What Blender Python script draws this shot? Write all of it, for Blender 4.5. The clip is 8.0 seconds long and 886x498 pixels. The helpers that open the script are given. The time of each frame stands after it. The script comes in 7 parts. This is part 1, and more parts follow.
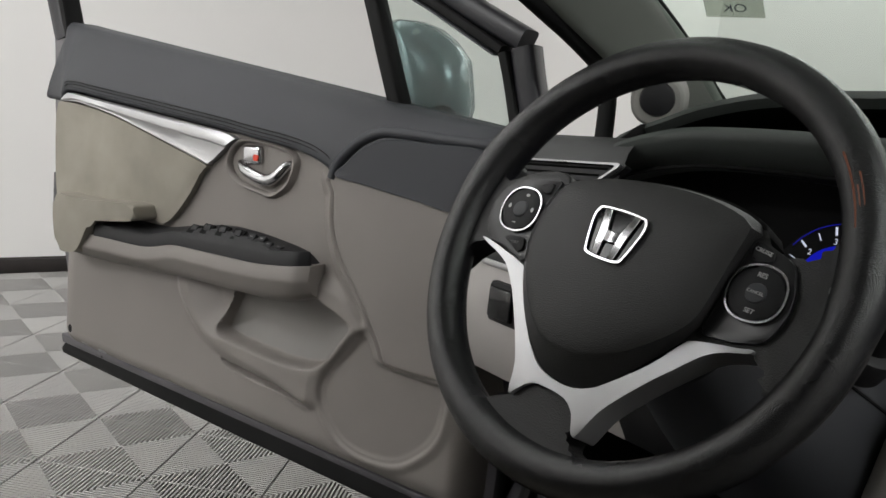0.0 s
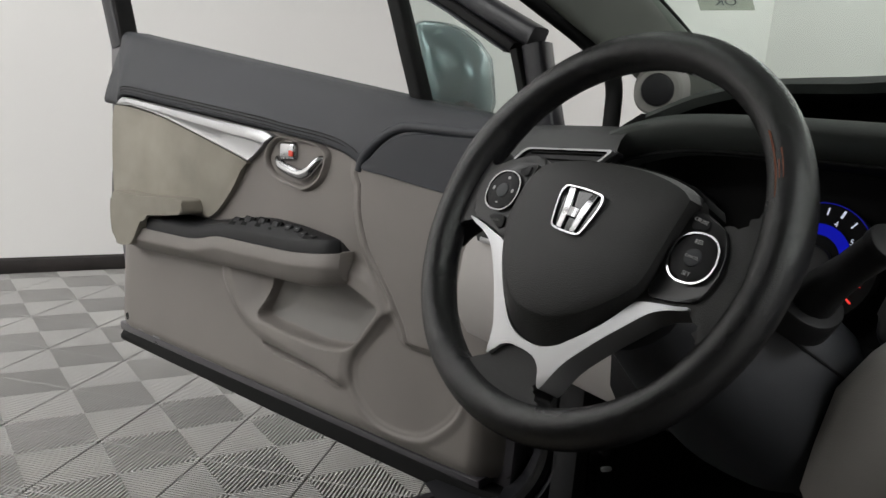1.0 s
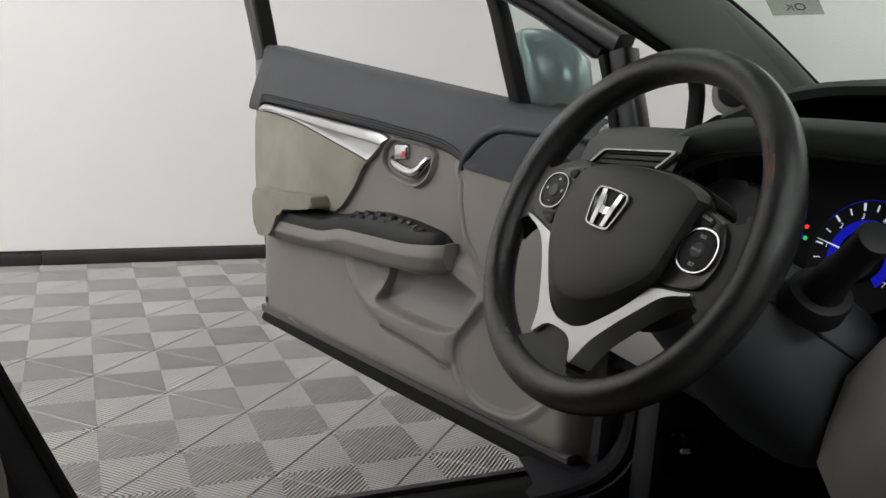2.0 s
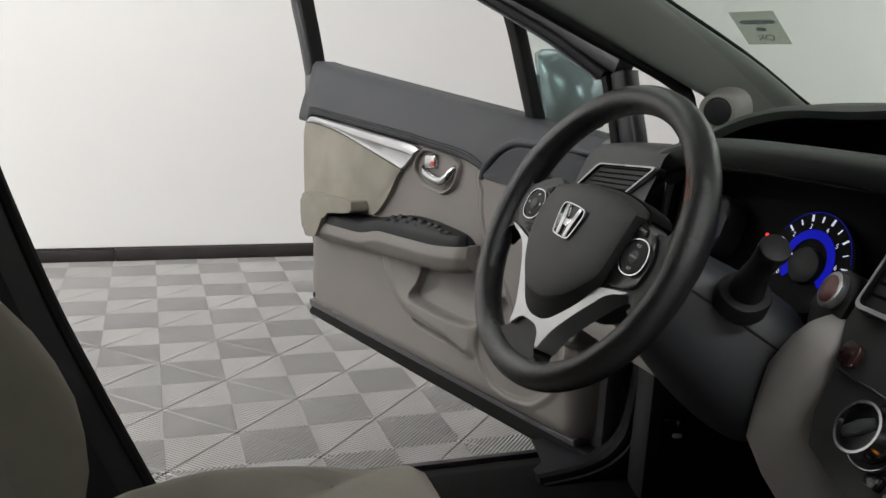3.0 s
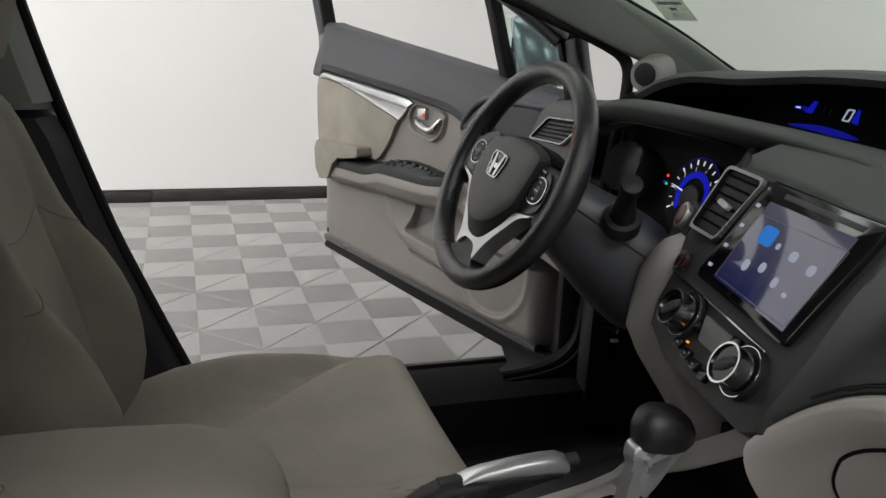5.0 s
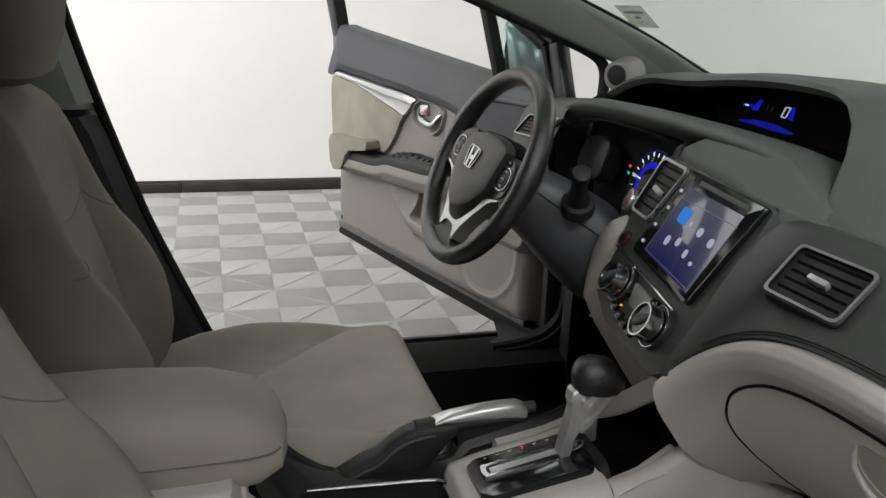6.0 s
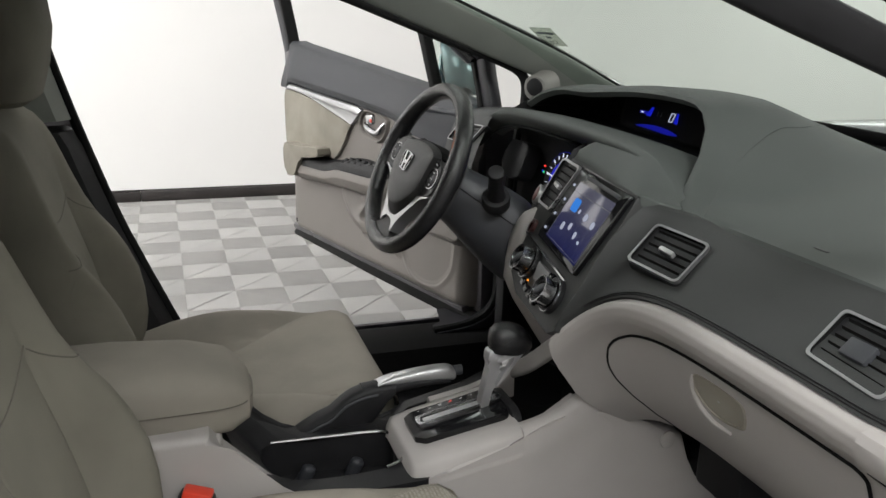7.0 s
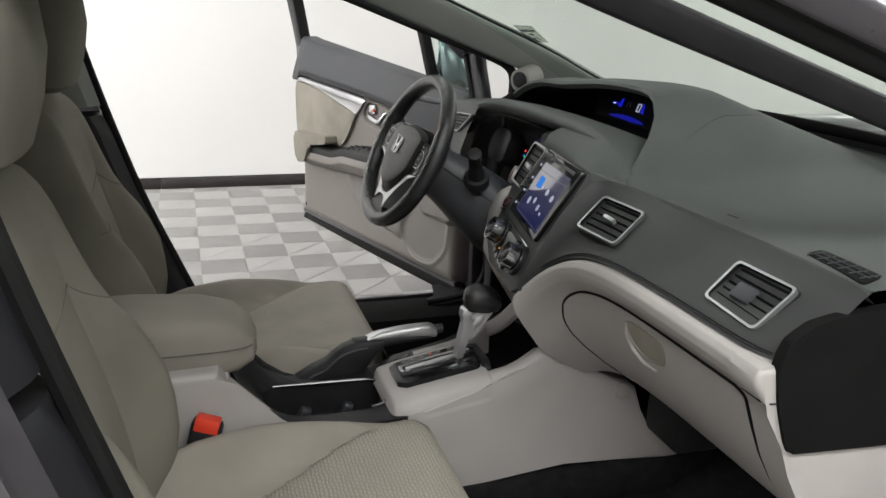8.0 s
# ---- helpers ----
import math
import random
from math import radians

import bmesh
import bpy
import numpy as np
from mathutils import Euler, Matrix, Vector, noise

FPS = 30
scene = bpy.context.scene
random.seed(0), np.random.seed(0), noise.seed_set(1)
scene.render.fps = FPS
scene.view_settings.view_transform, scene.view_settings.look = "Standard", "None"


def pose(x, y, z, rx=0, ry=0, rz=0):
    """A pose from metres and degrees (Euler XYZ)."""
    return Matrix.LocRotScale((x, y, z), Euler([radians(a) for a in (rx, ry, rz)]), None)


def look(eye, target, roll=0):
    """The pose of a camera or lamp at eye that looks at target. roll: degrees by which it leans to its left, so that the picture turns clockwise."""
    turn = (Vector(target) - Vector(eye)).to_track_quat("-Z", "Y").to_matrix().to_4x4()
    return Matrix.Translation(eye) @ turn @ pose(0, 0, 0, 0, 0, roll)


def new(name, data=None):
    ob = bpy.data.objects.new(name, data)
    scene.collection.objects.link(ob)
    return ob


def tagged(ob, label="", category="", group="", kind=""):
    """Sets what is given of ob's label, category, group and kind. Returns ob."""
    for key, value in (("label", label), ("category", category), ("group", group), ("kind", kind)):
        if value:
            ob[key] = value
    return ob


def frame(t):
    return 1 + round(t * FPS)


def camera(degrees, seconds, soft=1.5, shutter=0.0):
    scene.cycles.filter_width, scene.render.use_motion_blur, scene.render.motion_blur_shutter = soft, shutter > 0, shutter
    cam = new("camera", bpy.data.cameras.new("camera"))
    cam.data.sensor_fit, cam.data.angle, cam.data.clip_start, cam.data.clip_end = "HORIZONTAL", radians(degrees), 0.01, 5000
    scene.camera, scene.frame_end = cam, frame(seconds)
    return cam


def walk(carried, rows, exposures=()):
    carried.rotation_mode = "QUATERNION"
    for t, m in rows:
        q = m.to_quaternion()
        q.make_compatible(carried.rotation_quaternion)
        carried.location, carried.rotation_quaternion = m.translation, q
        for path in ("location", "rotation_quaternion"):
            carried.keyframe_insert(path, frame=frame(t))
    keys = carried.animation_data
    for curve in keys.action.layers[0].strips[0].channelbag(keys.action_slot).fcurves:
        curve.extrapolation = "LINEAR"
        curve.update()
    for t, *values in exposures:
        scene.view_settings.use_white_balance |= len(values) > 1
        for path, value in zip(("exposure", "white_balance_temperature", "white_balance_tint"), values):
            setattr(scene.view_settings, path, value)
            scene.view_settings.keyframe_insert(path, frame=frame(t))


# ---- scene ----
cam = camera(56.3, 8.0)
PATH = [
    (0, (0.059, 0.348, 1.044), (-1.477, 1.578, 0.685), 6.4),
    (0.5, (0.103, 0.351, 1.037), (-1.441, 1.571, 0.682), 6.4),
    (1, (0.163, 0.349, 1.046), (-1.454, 1.464, 0.67), 5.1),
    (1.5, (0.236, 0.355, 1.054), (-1.468, 1.324, 0.658), 4.3),
    (2, (0.308, 0.365, 1.075), (-1.475, 1.169, 0.656), 3.6),
    (2.2, (0.349, 0.358, 1.082), (-1.454, 1.111, 0.657), 3.5),
    (3.3, (0.529, 0.378, 1.149), (-1.31, 1.026, 0.701), 3.0),
    (3.5, (0.56, 0.364, 1.169), (-1.266, 1.02, 0.684), 3.5),
    (4, (0.643, 0.363, 1.191), (-1.171, 1.008, 0.648), 3.2),
    (4.5, (0.731, 0.36, 1.185), (-1.082, 0.982, 0.616), 2.5),
    (4.7, (0.763, 0.362, 1.185), (-1.055, 0.972, 0.617), 2.5),
    (5.8, (0.993, 0.376, 1.215), (-0.842, 0.918, 0.633), 2.6),
    (6, (1.032, 0.38, 1.228), (-0.805, 0.907, 0.64), 2.2),
    (6.5, (1.159, 0.361, 1.249), (-0.678, 0.893, 0.663), 1.2),
    (7, (1.276, 0.351, 1.273), (-0.536, 0.973, 0.699), 1.6),
    (7.5, (1.39, 0.353, 1.274), (-0.43, 0.951, 0.7), 1.4),
    (8, (1.495, 0.351, 1.285), (-0.327, 0.934, 0.701), 1.9),
]
EXPOSURES = [(0.0, -0.14), (1.5, -0.19), (3.5, -0.06), (4.5, -0.10), (6.0, 0.20), (8.0, 0.30)]
walk(cam, [(t, look(eye, target, roll)) for t, eye, target, roll in PATH], EXPOSURES)

# ---- world and light ----
world = bpy.data.worlds.new("world")
scene.world = world
world.use_nodes = True
world.node_tree.nodes["Background"].inputs[0].default_value = (0.9, 0.95, 1.0, 1)
world.node_tree.nodes["Background"].inputs[1].default_value = 0.05


def ceiling_lamp(x, y, sx, sy, watts):
    d = bpy.data.lights.new("softbox", "AREA")
    d.shape, d.size, d.size_y, d.energy, d.color = "RECTANGLE", sx, sy, watts, (0.985, 0.983, 0.975)
    ob = new("softbox", d)
    ob.matrix_world = look((x, y, 3.32), (x, y, 0))
    return ob


for lx, ly, sx, sy, watts in [(-2.8, -1.1, 0.9, 5.8, 94), (2.8, -0.1, 1.0, 5.4, 240), (-1.5, 6.0, 5.0, 0.5, 72), (-1.6, -3.8, 4.5, 1.0, 265)]:
    ceiling_lamp(lx, ly, sx, sy, watts)

# ---- tools ----
def axes(o, e1, e2):
    """A matrix with its x along e1, its y along e2 and its z out of that plane."""
    a = Vector(e1).normalized()
    b = Vector(e2)
    b = (b - a * a.dot(b)).normalized()
    c = a.cross(b)
    m = Matrix((a, b, c)).transposed().to_4x4()
    m.translation = Vector(o)
    return m


def smooth(pts, n, closed=False):
    """A rounded line through pts, n points long."""
    p = [Vector(q) for q in pts]
    k = len(p)
    span = k if closed else k - 1
    out = []
    for i in range(n):
        s = i * span / (n if closed else n - 1)
        j = min(int(s), span - 1)
        f = s - j
        q = [p[(j + d) % k] if closed else p[max(0, min(k - 1, j + d))] for d in (-1, 0, 1, 2)]
        out.append(0.5 * (2 * q[1] + (q[2] - q[0]) * f + (2 * q[0] - 5 * q[1] + 4 * q[2] - q[3]) * f * f + (3 * q[1] - q[0] - 3 * q[2] + q[3]) * f ** 3))
    return out


def oval(a, b, w, h, n=28, power=2.0, turn=0.0):
    out = []
    for i in range(n):
        t = 2 * math.pi * i / n
        c, s = math.cos(t), math.sin(t)
        x = w / 2 * math.copysign(abs(c) ** (2 / power), c)
        y = h / 2 * math.copysign(abs(s) ** (2 / power), s)
        ct, st = math.cos(radians(turn)), math.sin(radians(turn))
        out.append((a + x * ct - y * st, b + x * st + y * ct))
    return out


def rounded(corners, r=0.15, n=6):
    """A polygon with its corners rounded by the fraction r of the shorter side."""
    out = []
    k = len(corners)
    for i in range(k):
        p, a, b = Vector((*corners[i], 0)), Vector((*corners[i - 1], 0)), Vector((*corners[(i + 1) % k], 0))
        d = r * min((a - p).length, (b - p).length)
        s, e = p + (a - p).normalized() * d, p + (b - p).normalized() * d
        for j in range(n + 1):
            f = j / n
            q = s * (1 - f) ** 2 + p * 2 * f * (1 - f) + e * f * f
            out.append((q.x, q.y))
    return out


def scale_about(line, s, sy=None):
    c = sum((Vector((*p, 0)) for p in line), Vector()) / len(line)
    return [(c.x + (p[0] - c.x) * s, c.y + (p[1] - c.y) * (sy or s)) for p in line]


def put_grid(bm, rows, close_u=False, close_v=False, caps=False):
    """Faces over rows of points; close_u joins the ends of each row, close_v the last row to the first."""
    vs = [[bm.verts.new(p) for p in r] for r in rows]
    n, m = len(vs), len(vs[0])
    for i in range(n if close_v else n - 1):
        for j in range(m if close_u else m - 1):
            bm.faces.new((vs[i][j], vs[i][(j + 1) % m], vs[(i + 1) % n][(j + 1) % m], vs[(i + 1) % n][j]))
    if caps:
        bm.faces.new(vs[0])
        bm.faces.new(vs[-1])
    return bm


def loft(rows, close_u=False, close_v=False, caps=False):
    return put_grid(bmesh.new(), rows, close_u, close_v, caps)


def put_slab(bm, m, outline, d0, d1, bevel=0.003, seg=2):
    """A plate with the given outline in the plane of m, from d0 to d1 along its z, its outer rim rounded."""
    lo = [bm.verts.new(m @ Vector((p[0], p[1], d0))) for p in outline]
    hi = [bm.verts.new(m @ Vector((p[0], p[1], d1))) for p in outline]
    n = len(lo)
    top = bm.faces.new(hi)
    bm.faces.new(lo)
    for i in range(n):
        bm.faces.new((lo[i], lo[(i + 1) % n], hi[(i + 1) % n], hi[i]))
    if bevel > 0:
        bmesh.ops.bevel(bm, geom=list(top.edges), offset=bevel, segments=seg, profile=0.5, affect="EDGES", clamp_overlap=True)
    return bm


def slab(m, outline, d0, d1, bevel=0.003, seg=2):
    return put_slab(bmesh.new(), m, outline, d0, d1, bevel, seg)


def put_ring(bm, m, outer, inner, d0, d1):
    """A frame between two outlines of equal count."""
    n = len(outer)
    rows = []
    for line, d in ((outer, d0), (outer, d1), (inner, d1), (inner, d0)):
        rows.append([m @ Vector((p[0], p[1], d)) for p in line])
    return put_grid(bm, rows, True, True)


def put_box(bm, lo, hi, bevel=0.0, m=None, seg=2):
    m = m or Matrix()
    size = [hi[i] - lo[i] for i in range(3)]
    mid = [(hi[i] + lo[i]) / 2 for i in range(3)]
    made = bmesh.ops.create_cube(bm, size=1, matrix=m @ Matrix.Translation(mid) @ Matrix.Diagonal((*size, 1)))
    if bevel > 0:
        edges = list({e for v in made["verts"] for e in v.link_edges})
        bmesh.ops.bevel(bm, geom=edges, offset=bevel, segments=seg, profile=0.5, affect="EDGES", clamp_overlap=True)
    return bm


def box(lo, hi, bevel=0.0, m=None, seg=2):
    return put_box(bmesh.new(), lo, hi, bevel, m, seg)


def put_tube(bm, path, radius, n=10, closed=False, flat=1.0):
    """A round bar along path; radius may be a list."""
    p = [Vector(q) for q in path]
    k = len(p)
    rows = []
    side = None
    for i in range(k):
        a = p[(i + 1) % k] if closed or i < k - 1 else p[i]
        b = p[i - 1] if closed or i > 0 else p[i]
        way = (a - b).normalized()
        ref = side if side is not None else (Vector((0, 0, 1)) if abs(way.z) < 0.9 else Vector((1, 0, 0)))
        side = (ref - way * ref.dot(way)).normalized()
        up = way.cross(side)
        r = radius[i] if isinstance(radius, (list, tuple)) else radius
        rows.append([p[i] + side * (r * math.cos(2 * math.pi * j / n)) + up * (r * flat * math.sin(2 * math.pi * j / n)) for j in range(n)])
    return put_grid(bm, rows, True, closed, not closed)


def tube(path, radius, n=10, closed=False, flat=1.0):
    return put_tube(bmesh.new(), path, radius, n, closed, flat)


def part(name, bm, material, parent=None, label="", sharp=38, thick=0.0):
    """Links a bmesh as one mesh object under a thing or a part."""
    bmesh.ops.recalc_face_normals(bm, faces=bm.faces[:])
    for f in bm.faces:
        f.smooth = True
    for e in bm.edges:
        if len(e.link_faces) == 2 and e.calc_face_angle(0) > radians(sharp):
            e.smooth = False
    data = bpy.data.meshes.new(name)
    bm.to_mesh(data)
    bm.free()
    data.materials.append(material)
    ob = new(name, data)
    if parent is not None:
        ob.parent = parent
    if label:
        ob["label"] = label
    if thick:
        mod = ob.modifiers.new("thickness", "SOLIDIFY")
        mod.thickness, mod.offset = thick, 0
    return ob


def thing(name, label, category, group="", kind=""):
    return tagged(new(name), label, category, group, kind)


# ---- materials ----
def material(name, base, rough=0.6, metal=0.0, vary=0.12, scale=18.0, grain=0.0, grain_scale=900.0, spec=0.5, coat=0.0, blotch=None, wrinkle=0.0):
    """A surface with stains at a large scale, a fine grain and its relief."""
    mt = bpy.data.materials.new(name)
    mt.use_nodes = True
    nt = mt.node_tree
    b = nt.nodes["Principled BSDF"]
    b.inputs["Roughness"].default_value = rough
    b.inputs["Metallic"].default_value = metal
    b.inputs["Specular IOR Level"].default_value = spec
    b.inputs["Coat Weight"].default_value = coat
    tc = nt.nodes.new("ShaderNodeTexCoord")
    big = nt.nodes.new("ShaderNodeTexNoise")
    big.inputs["Scale"].default_value, big.inputs["Detail"].default_value = scale, 4
    nt.links.new(tc.outputs["Object"], big.inputs["Vector"])
    ramp = nt.nodes.new("ShaderNodeValToRGB")
    lo = [c * (1 - vary) for c in base]
    hi = [min(1, c * (1 + vary)) for c in base]
    ramp.color_ramp.elements[0].position, ramp.color_ramp.elements[0].color = 0.3, (*(blotch or lo), 1)
    ramp.color_ramp.elements[1].position, ramp.color_ramp.elements[1].color = 0.7, (*hi, 1)
    nt.links.new(big.outputs["Fac"], ramp.inputs["Fac"])
    nt.links.new(ramp.outputs["Color"], b.inputs["Base Color"])
    rr = nt.nodes.new("ShaderNodeMapRange")
    rr.inputs["To Min"].default_value, rr.inputs["To Max"].default_value = max(0.02, rough - 0.08), min(1, rough + 0.08)
    nt.links.new(big.outputs["Fac"], rr.inputs["Value"])
    nt.links.new(rr.outputs["Result"], b.inputs["Roughness"])
    if grain:
        fine = nt.nodes.new("ShaderNodeTexVoronoi")
        fine.inputs["Scale"].default_value = grain_scale
        nt.links.new(tc.outputs["Object"], fine.inputs["Vector"])
        bump = nt.nodes.new("ShaderNodeBump")
        bump.inputs["Strength"].default_value, bump.inputs["Distance"].default_value = grain, 0.0006
        nt.links.new(fine.outputs["Distance"], bump.inputs["Height"])
        nt.links.new(bump.outputs["Normal"], b.inputs["Normal"])
        if wrinkle:
            soft = nt.nodes.new("ShaderNodeTexNoise")
            soft.inputs["Scale"].default_value, soft.inputs["Detail"].default_value, soft.inputs["Distortion"].default_value = 26, 3, 0.8
            nt.links.new(tc.outputs["Object"], soft.inputs["Vector"])
            fold = nt.nodes.new("ShaderNodeBump")
            fold.inputs["Strength"].default_value, fold.inputs["Distance"].default_value = wrinkle, 0.004
            nt.links.new(soft.outputs["Fac"], fold.inputs["Height"])
            nt.links.new(fold.outputs["Normal"], bump.inputs["Normal"])
    return mt


def glow(name, colour, strength):
    mt = bpy.data.materials.new(name)
    mt.use_nodes = True
    b = mt.node_tree.nodes["Principled BSDF"]
    b.inputs["Base Color"].default_value = (*[c * 0.2 for c in colour], 1)
    b.inputs["Emission Color"].default_value = (*colour, 1)
    b.inputs["Specular IOR Level"].default_value = 0.1
    b.inputs["Roughness"].default_value = 0.6
    b.inputs["Emission Strength"].default_value = strength
    return mt


def glass(name, tint, rough=0.0, gloss=0.05):
    mt = bpy.data.materials.new(name)
    mt.use_nodes = True
    nt = mt.node_tree
    nt.nodes.remove(nt.nodes["Principled BSDF"])
    out = nt.nodes["Material Output"]
    tr = nt.nodes.new("ShaderNodeBsdfTransparent")
    tr.inputs[0].default_value = (*tint, 1)
    gl = nt.nodes.new("ShaderNodeBsdfGlossy")
    gl.inputs["Roughness"].default_value = rough
    mix = nt.nodes.new("ShaderNodeMixShader")
    mix.inputs[0].default_value = gloss
    nt.links.new(tr.outputs[0], mix.inputs[1])
    nt.links.new(gl.outputs[0], mix.inputs[2])
    nt.links.new(mix.outputs[0], out.inputs[0])
    return mt


WALL = material("painted_wall", (0.80, 0.79, 0.775), 0.7, vary=0.025, scale=0.8)
CEIL = material("ceiling_paint", (0.78, 0.78, 0.77), 0.8, vary=0.03, scale=1.0)
SKIRT = material("dark_skirting", (0.022, 0.018, 0.017), 0.5, vary=0.3, scale=9)
FASCIA = material("black_fascia_vinyl", (0.025, 0.0265, 0.026), 0.55, vary=0.12, scale=9, grain=0.35, grain_scale=900, spec=0.4)
CHARCOAL = material("charcoal_vinyl", (0.027, 0.029, 0.034), 0.55, vary=0.10, scale=7, grain=0.4, grain_scale=850, spec=0.4)
DASH = material("dash_top_vinyl", (0.047, 0.054, 0.050), 0.66, vary=0.10, scale=6, grain=0.4, grain_scale=800)
BLACK = material("black_plastic", (0.013, 0.013, 0.014), 0.5, vary=0.2, scale=20, grain=0.2, grain_scale=1200, spec=0.22)
MATTE = material("matte_black", (0.005, 0.005, 0.005), 0.75, vary=0.2, scale=20, spec=0.12)
RIM = material("black_leather", (0.015, 0.015, 0.016), 0.25, vary=0.2, scale=14, grain=0.45, grain_scale=1050)
HUB = material("airbag_cover", (0.022, 0.022, 0.022), 0.46, vary=0.1, scale=12, grain=0.4, grain_scale=1000, spec=0.4)
PIANO = material("gloss_black", (0.006, 0.006, 0.007), 0.12, vary=0.2, scale=25, spec=0.4)
SATIN = material("satin_black", (0.016, 0.016, 0.017), 0.32, vary=0.15, scale=25, spec=0.4)
# Same plastic as GREY, darker: the door's shade is in the base colour.
DOOR_GREY = material("warm_grey_plastic_shaded", (0.190, 0.173, 0.160), 0.56, vary=0.07, scale=5, grain=0.3, grain_scale=900, spec=0.4)
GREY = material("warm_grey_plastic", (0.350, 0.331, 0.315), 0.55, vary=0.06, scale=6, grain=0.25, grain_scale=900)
# Darker door grey for pocket and handle bowl; shade of the hollows is coloured in.
GREY_D = material("grey_hollow_shade", (0.165, 0.156, 0.145), 0.55, vary=0.06, scale=6, grain=0.25, grain_scale=900)
CLOTH = material("olive_grey_cloth", (0.265, 0.246, 0.208), 0.9, vary=0.13, scale=11, grain=0.5, grain_scale=1500, spec=0.2)
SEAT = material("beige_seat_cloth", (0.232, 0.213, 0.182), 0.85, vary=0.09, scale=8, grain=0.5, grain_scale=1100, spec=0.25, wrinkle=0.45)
SILVER = material("satin_silver", (0.42, 0.42, 0.425), 0.36, metal=0.7, vary=0.05, scale=10)
CHROME = material("chrome", (0.45, 0.45, 0.46), 0.18, metal=1.0, vary=0.04, scale=10)
DARK_METAL = material("dark_satin_metal", (0.30, 0.30, 0.305), 0.30, metal=0.8, vary=0.06, scale=14)
FRAME = material("black_frame_paint", (0.016, 0.016, 0.019), 0.34, vary=0.12, scale=16, spec=0.3)
RUBBER = material("rubber_seal", (0.008, 0.008, 0.008), 0.65, vary=0.2, scale=15, spec=0.15)
PILLAR = material("grey_green_trim", (0.200, 0.212, 0.192), 0.75, vary=0.05, scale=5, grain=0.25, grain_scale=1000)
PAINT = material("dark_grey_car_paint", (0.085, 0.080, 0.088), 0.30, metal=0.35, vary=0.05, scale=30, coat=0.4)
MIRROR_PAINT = material("teal_car_paint", (0.10, 0.165, 0.172), 0.25, metal=0.3, vary=0.08, scale=20)
CARPET = material("black_carpet", (0.014, 0.014, 0.015), 0.95, vary=0.3, scale=40, grain=0.8, grain_scale=700, spec=0.1)
POD = material("pod_plastic", (0.165, 0.163, 0.150), 0.62, vary=0.05, scale=8, grain=0.25, grain_scale=1000)
SHROUD = material("column_plastic", (0.030, 0.032, 0.037), 0.50, vary=0.08, scale=9, grain=0.2, grain_scale=1100)
GLASS = glass("tinted_glass", (0.79, 0.87, 0.82))
MIRRORG = material("mirror_glass", (0.30, 0.42, 0.44), 0.05, metal=1.0, vary=0.05, scale=3)
ORANGE = material("red_plastic", (0.62, 0.045, 0.020), 0.4, vary=0.06, scale=30)
WHITEMARK = material("white_marking", (0.75, 0.75, 0.75), 0.5, vary=0.05, scale=30)
GREYMARK = material("faint_grey_marking", (0.11, 0.11, 0.11), 0.5, vary=0.05, scale=30)
BLUE = glow("blue_backlight", (0.010, 0.02, 1.0), 0.34)
BLUE_ARC = glow("blue_arc", (0.004, 0.01, 0.9), 0.34)
SEAM = material("seat_seam_thread", (0.115, 0.106, 0.088), 0.9, vary=0.1, scale=30)
# Seat cloth again, darker: the backrests' shade is put into its colour.
SEAT_BACK = material("shaded_seat_cloth", (0.172, 0.163, 0.133), 0.88, vary=0.12, scale=7, grain=0.5, grain_scale=1100, spec=0.2, wrinkle=0.35)
BLUE_DIM = glow("dim_blue_backlight", (0.008, 0.012, 0.6), 0.32)
WHITE_LIT = glow("white_backlight", (0.80, 0.84, 1.0), 0.75)
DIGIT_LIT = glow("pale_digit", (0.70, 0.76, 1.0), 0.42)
RED_LIT = glow("red_backlight", (1.0, 0.05, 0.04), 1.0)
GREEN_LIT = glow("green_backlight", (0.05, 0.8, 0.25), 0.6)

# ---- the photo booth ----
def room():
    part_wall = [("wall_left", (-4.40, -5.2, 0), (-4.20, 6.6, 3.4)), ("wall_right", (5.2, -5.2, 0), (5.4, 6.6, 3.4)),
                 ("wall_front", (-4.2, 6.4, 0), (5.2, 6.6, 3.4)), ("wall_back", (-4.2, -5.2, 0), (5.2, -5.0, 3.4))]
    for name, lo, hi in part_wall:
        tagged(part(name, box(lo, hi), WALL), "plain white painted booth wall", "wall", kind="structure")
    tagged(part("ceiling", box((-4.4, -5.2, 3.4), (5.4, 6.6, 3.5)), CEIL), "plain white booth ceiling", "ceiling", kind="structure")
    skirt = bmesh.new()
    rnd = random.Random(4)
    y = -5.0
    while y < 6.4:
        step = rnd.uniform(0.8, 1.5)
        put_box(skirt, (-4.2, y, 0.0), (-4.2 + 0.022 + rnd.uniform(0, 0.004), min(y + step, 6.4) - 0.002, 0.066 + rnd.uniform(-0.004, 0.004)), 0.004)
        y += step
    tagged(part("baseboard", skirt, SKIRT), "scuffed dark brown skirting along the white wall", "skirting", kind="structure")
    rail = box((-4.2, -5.0, 0.066), (-4.192, 6.4, 0.074), 0.001)
    tagged(part("trim", rail, SKIRT), "thin dark edge strip above the skirting", "trim", kind="structure")


room()

TILE = 0.2155
TX, TY = -2.563, 0.397
RIB_TOP, RIB_H = 0.0, 0.019


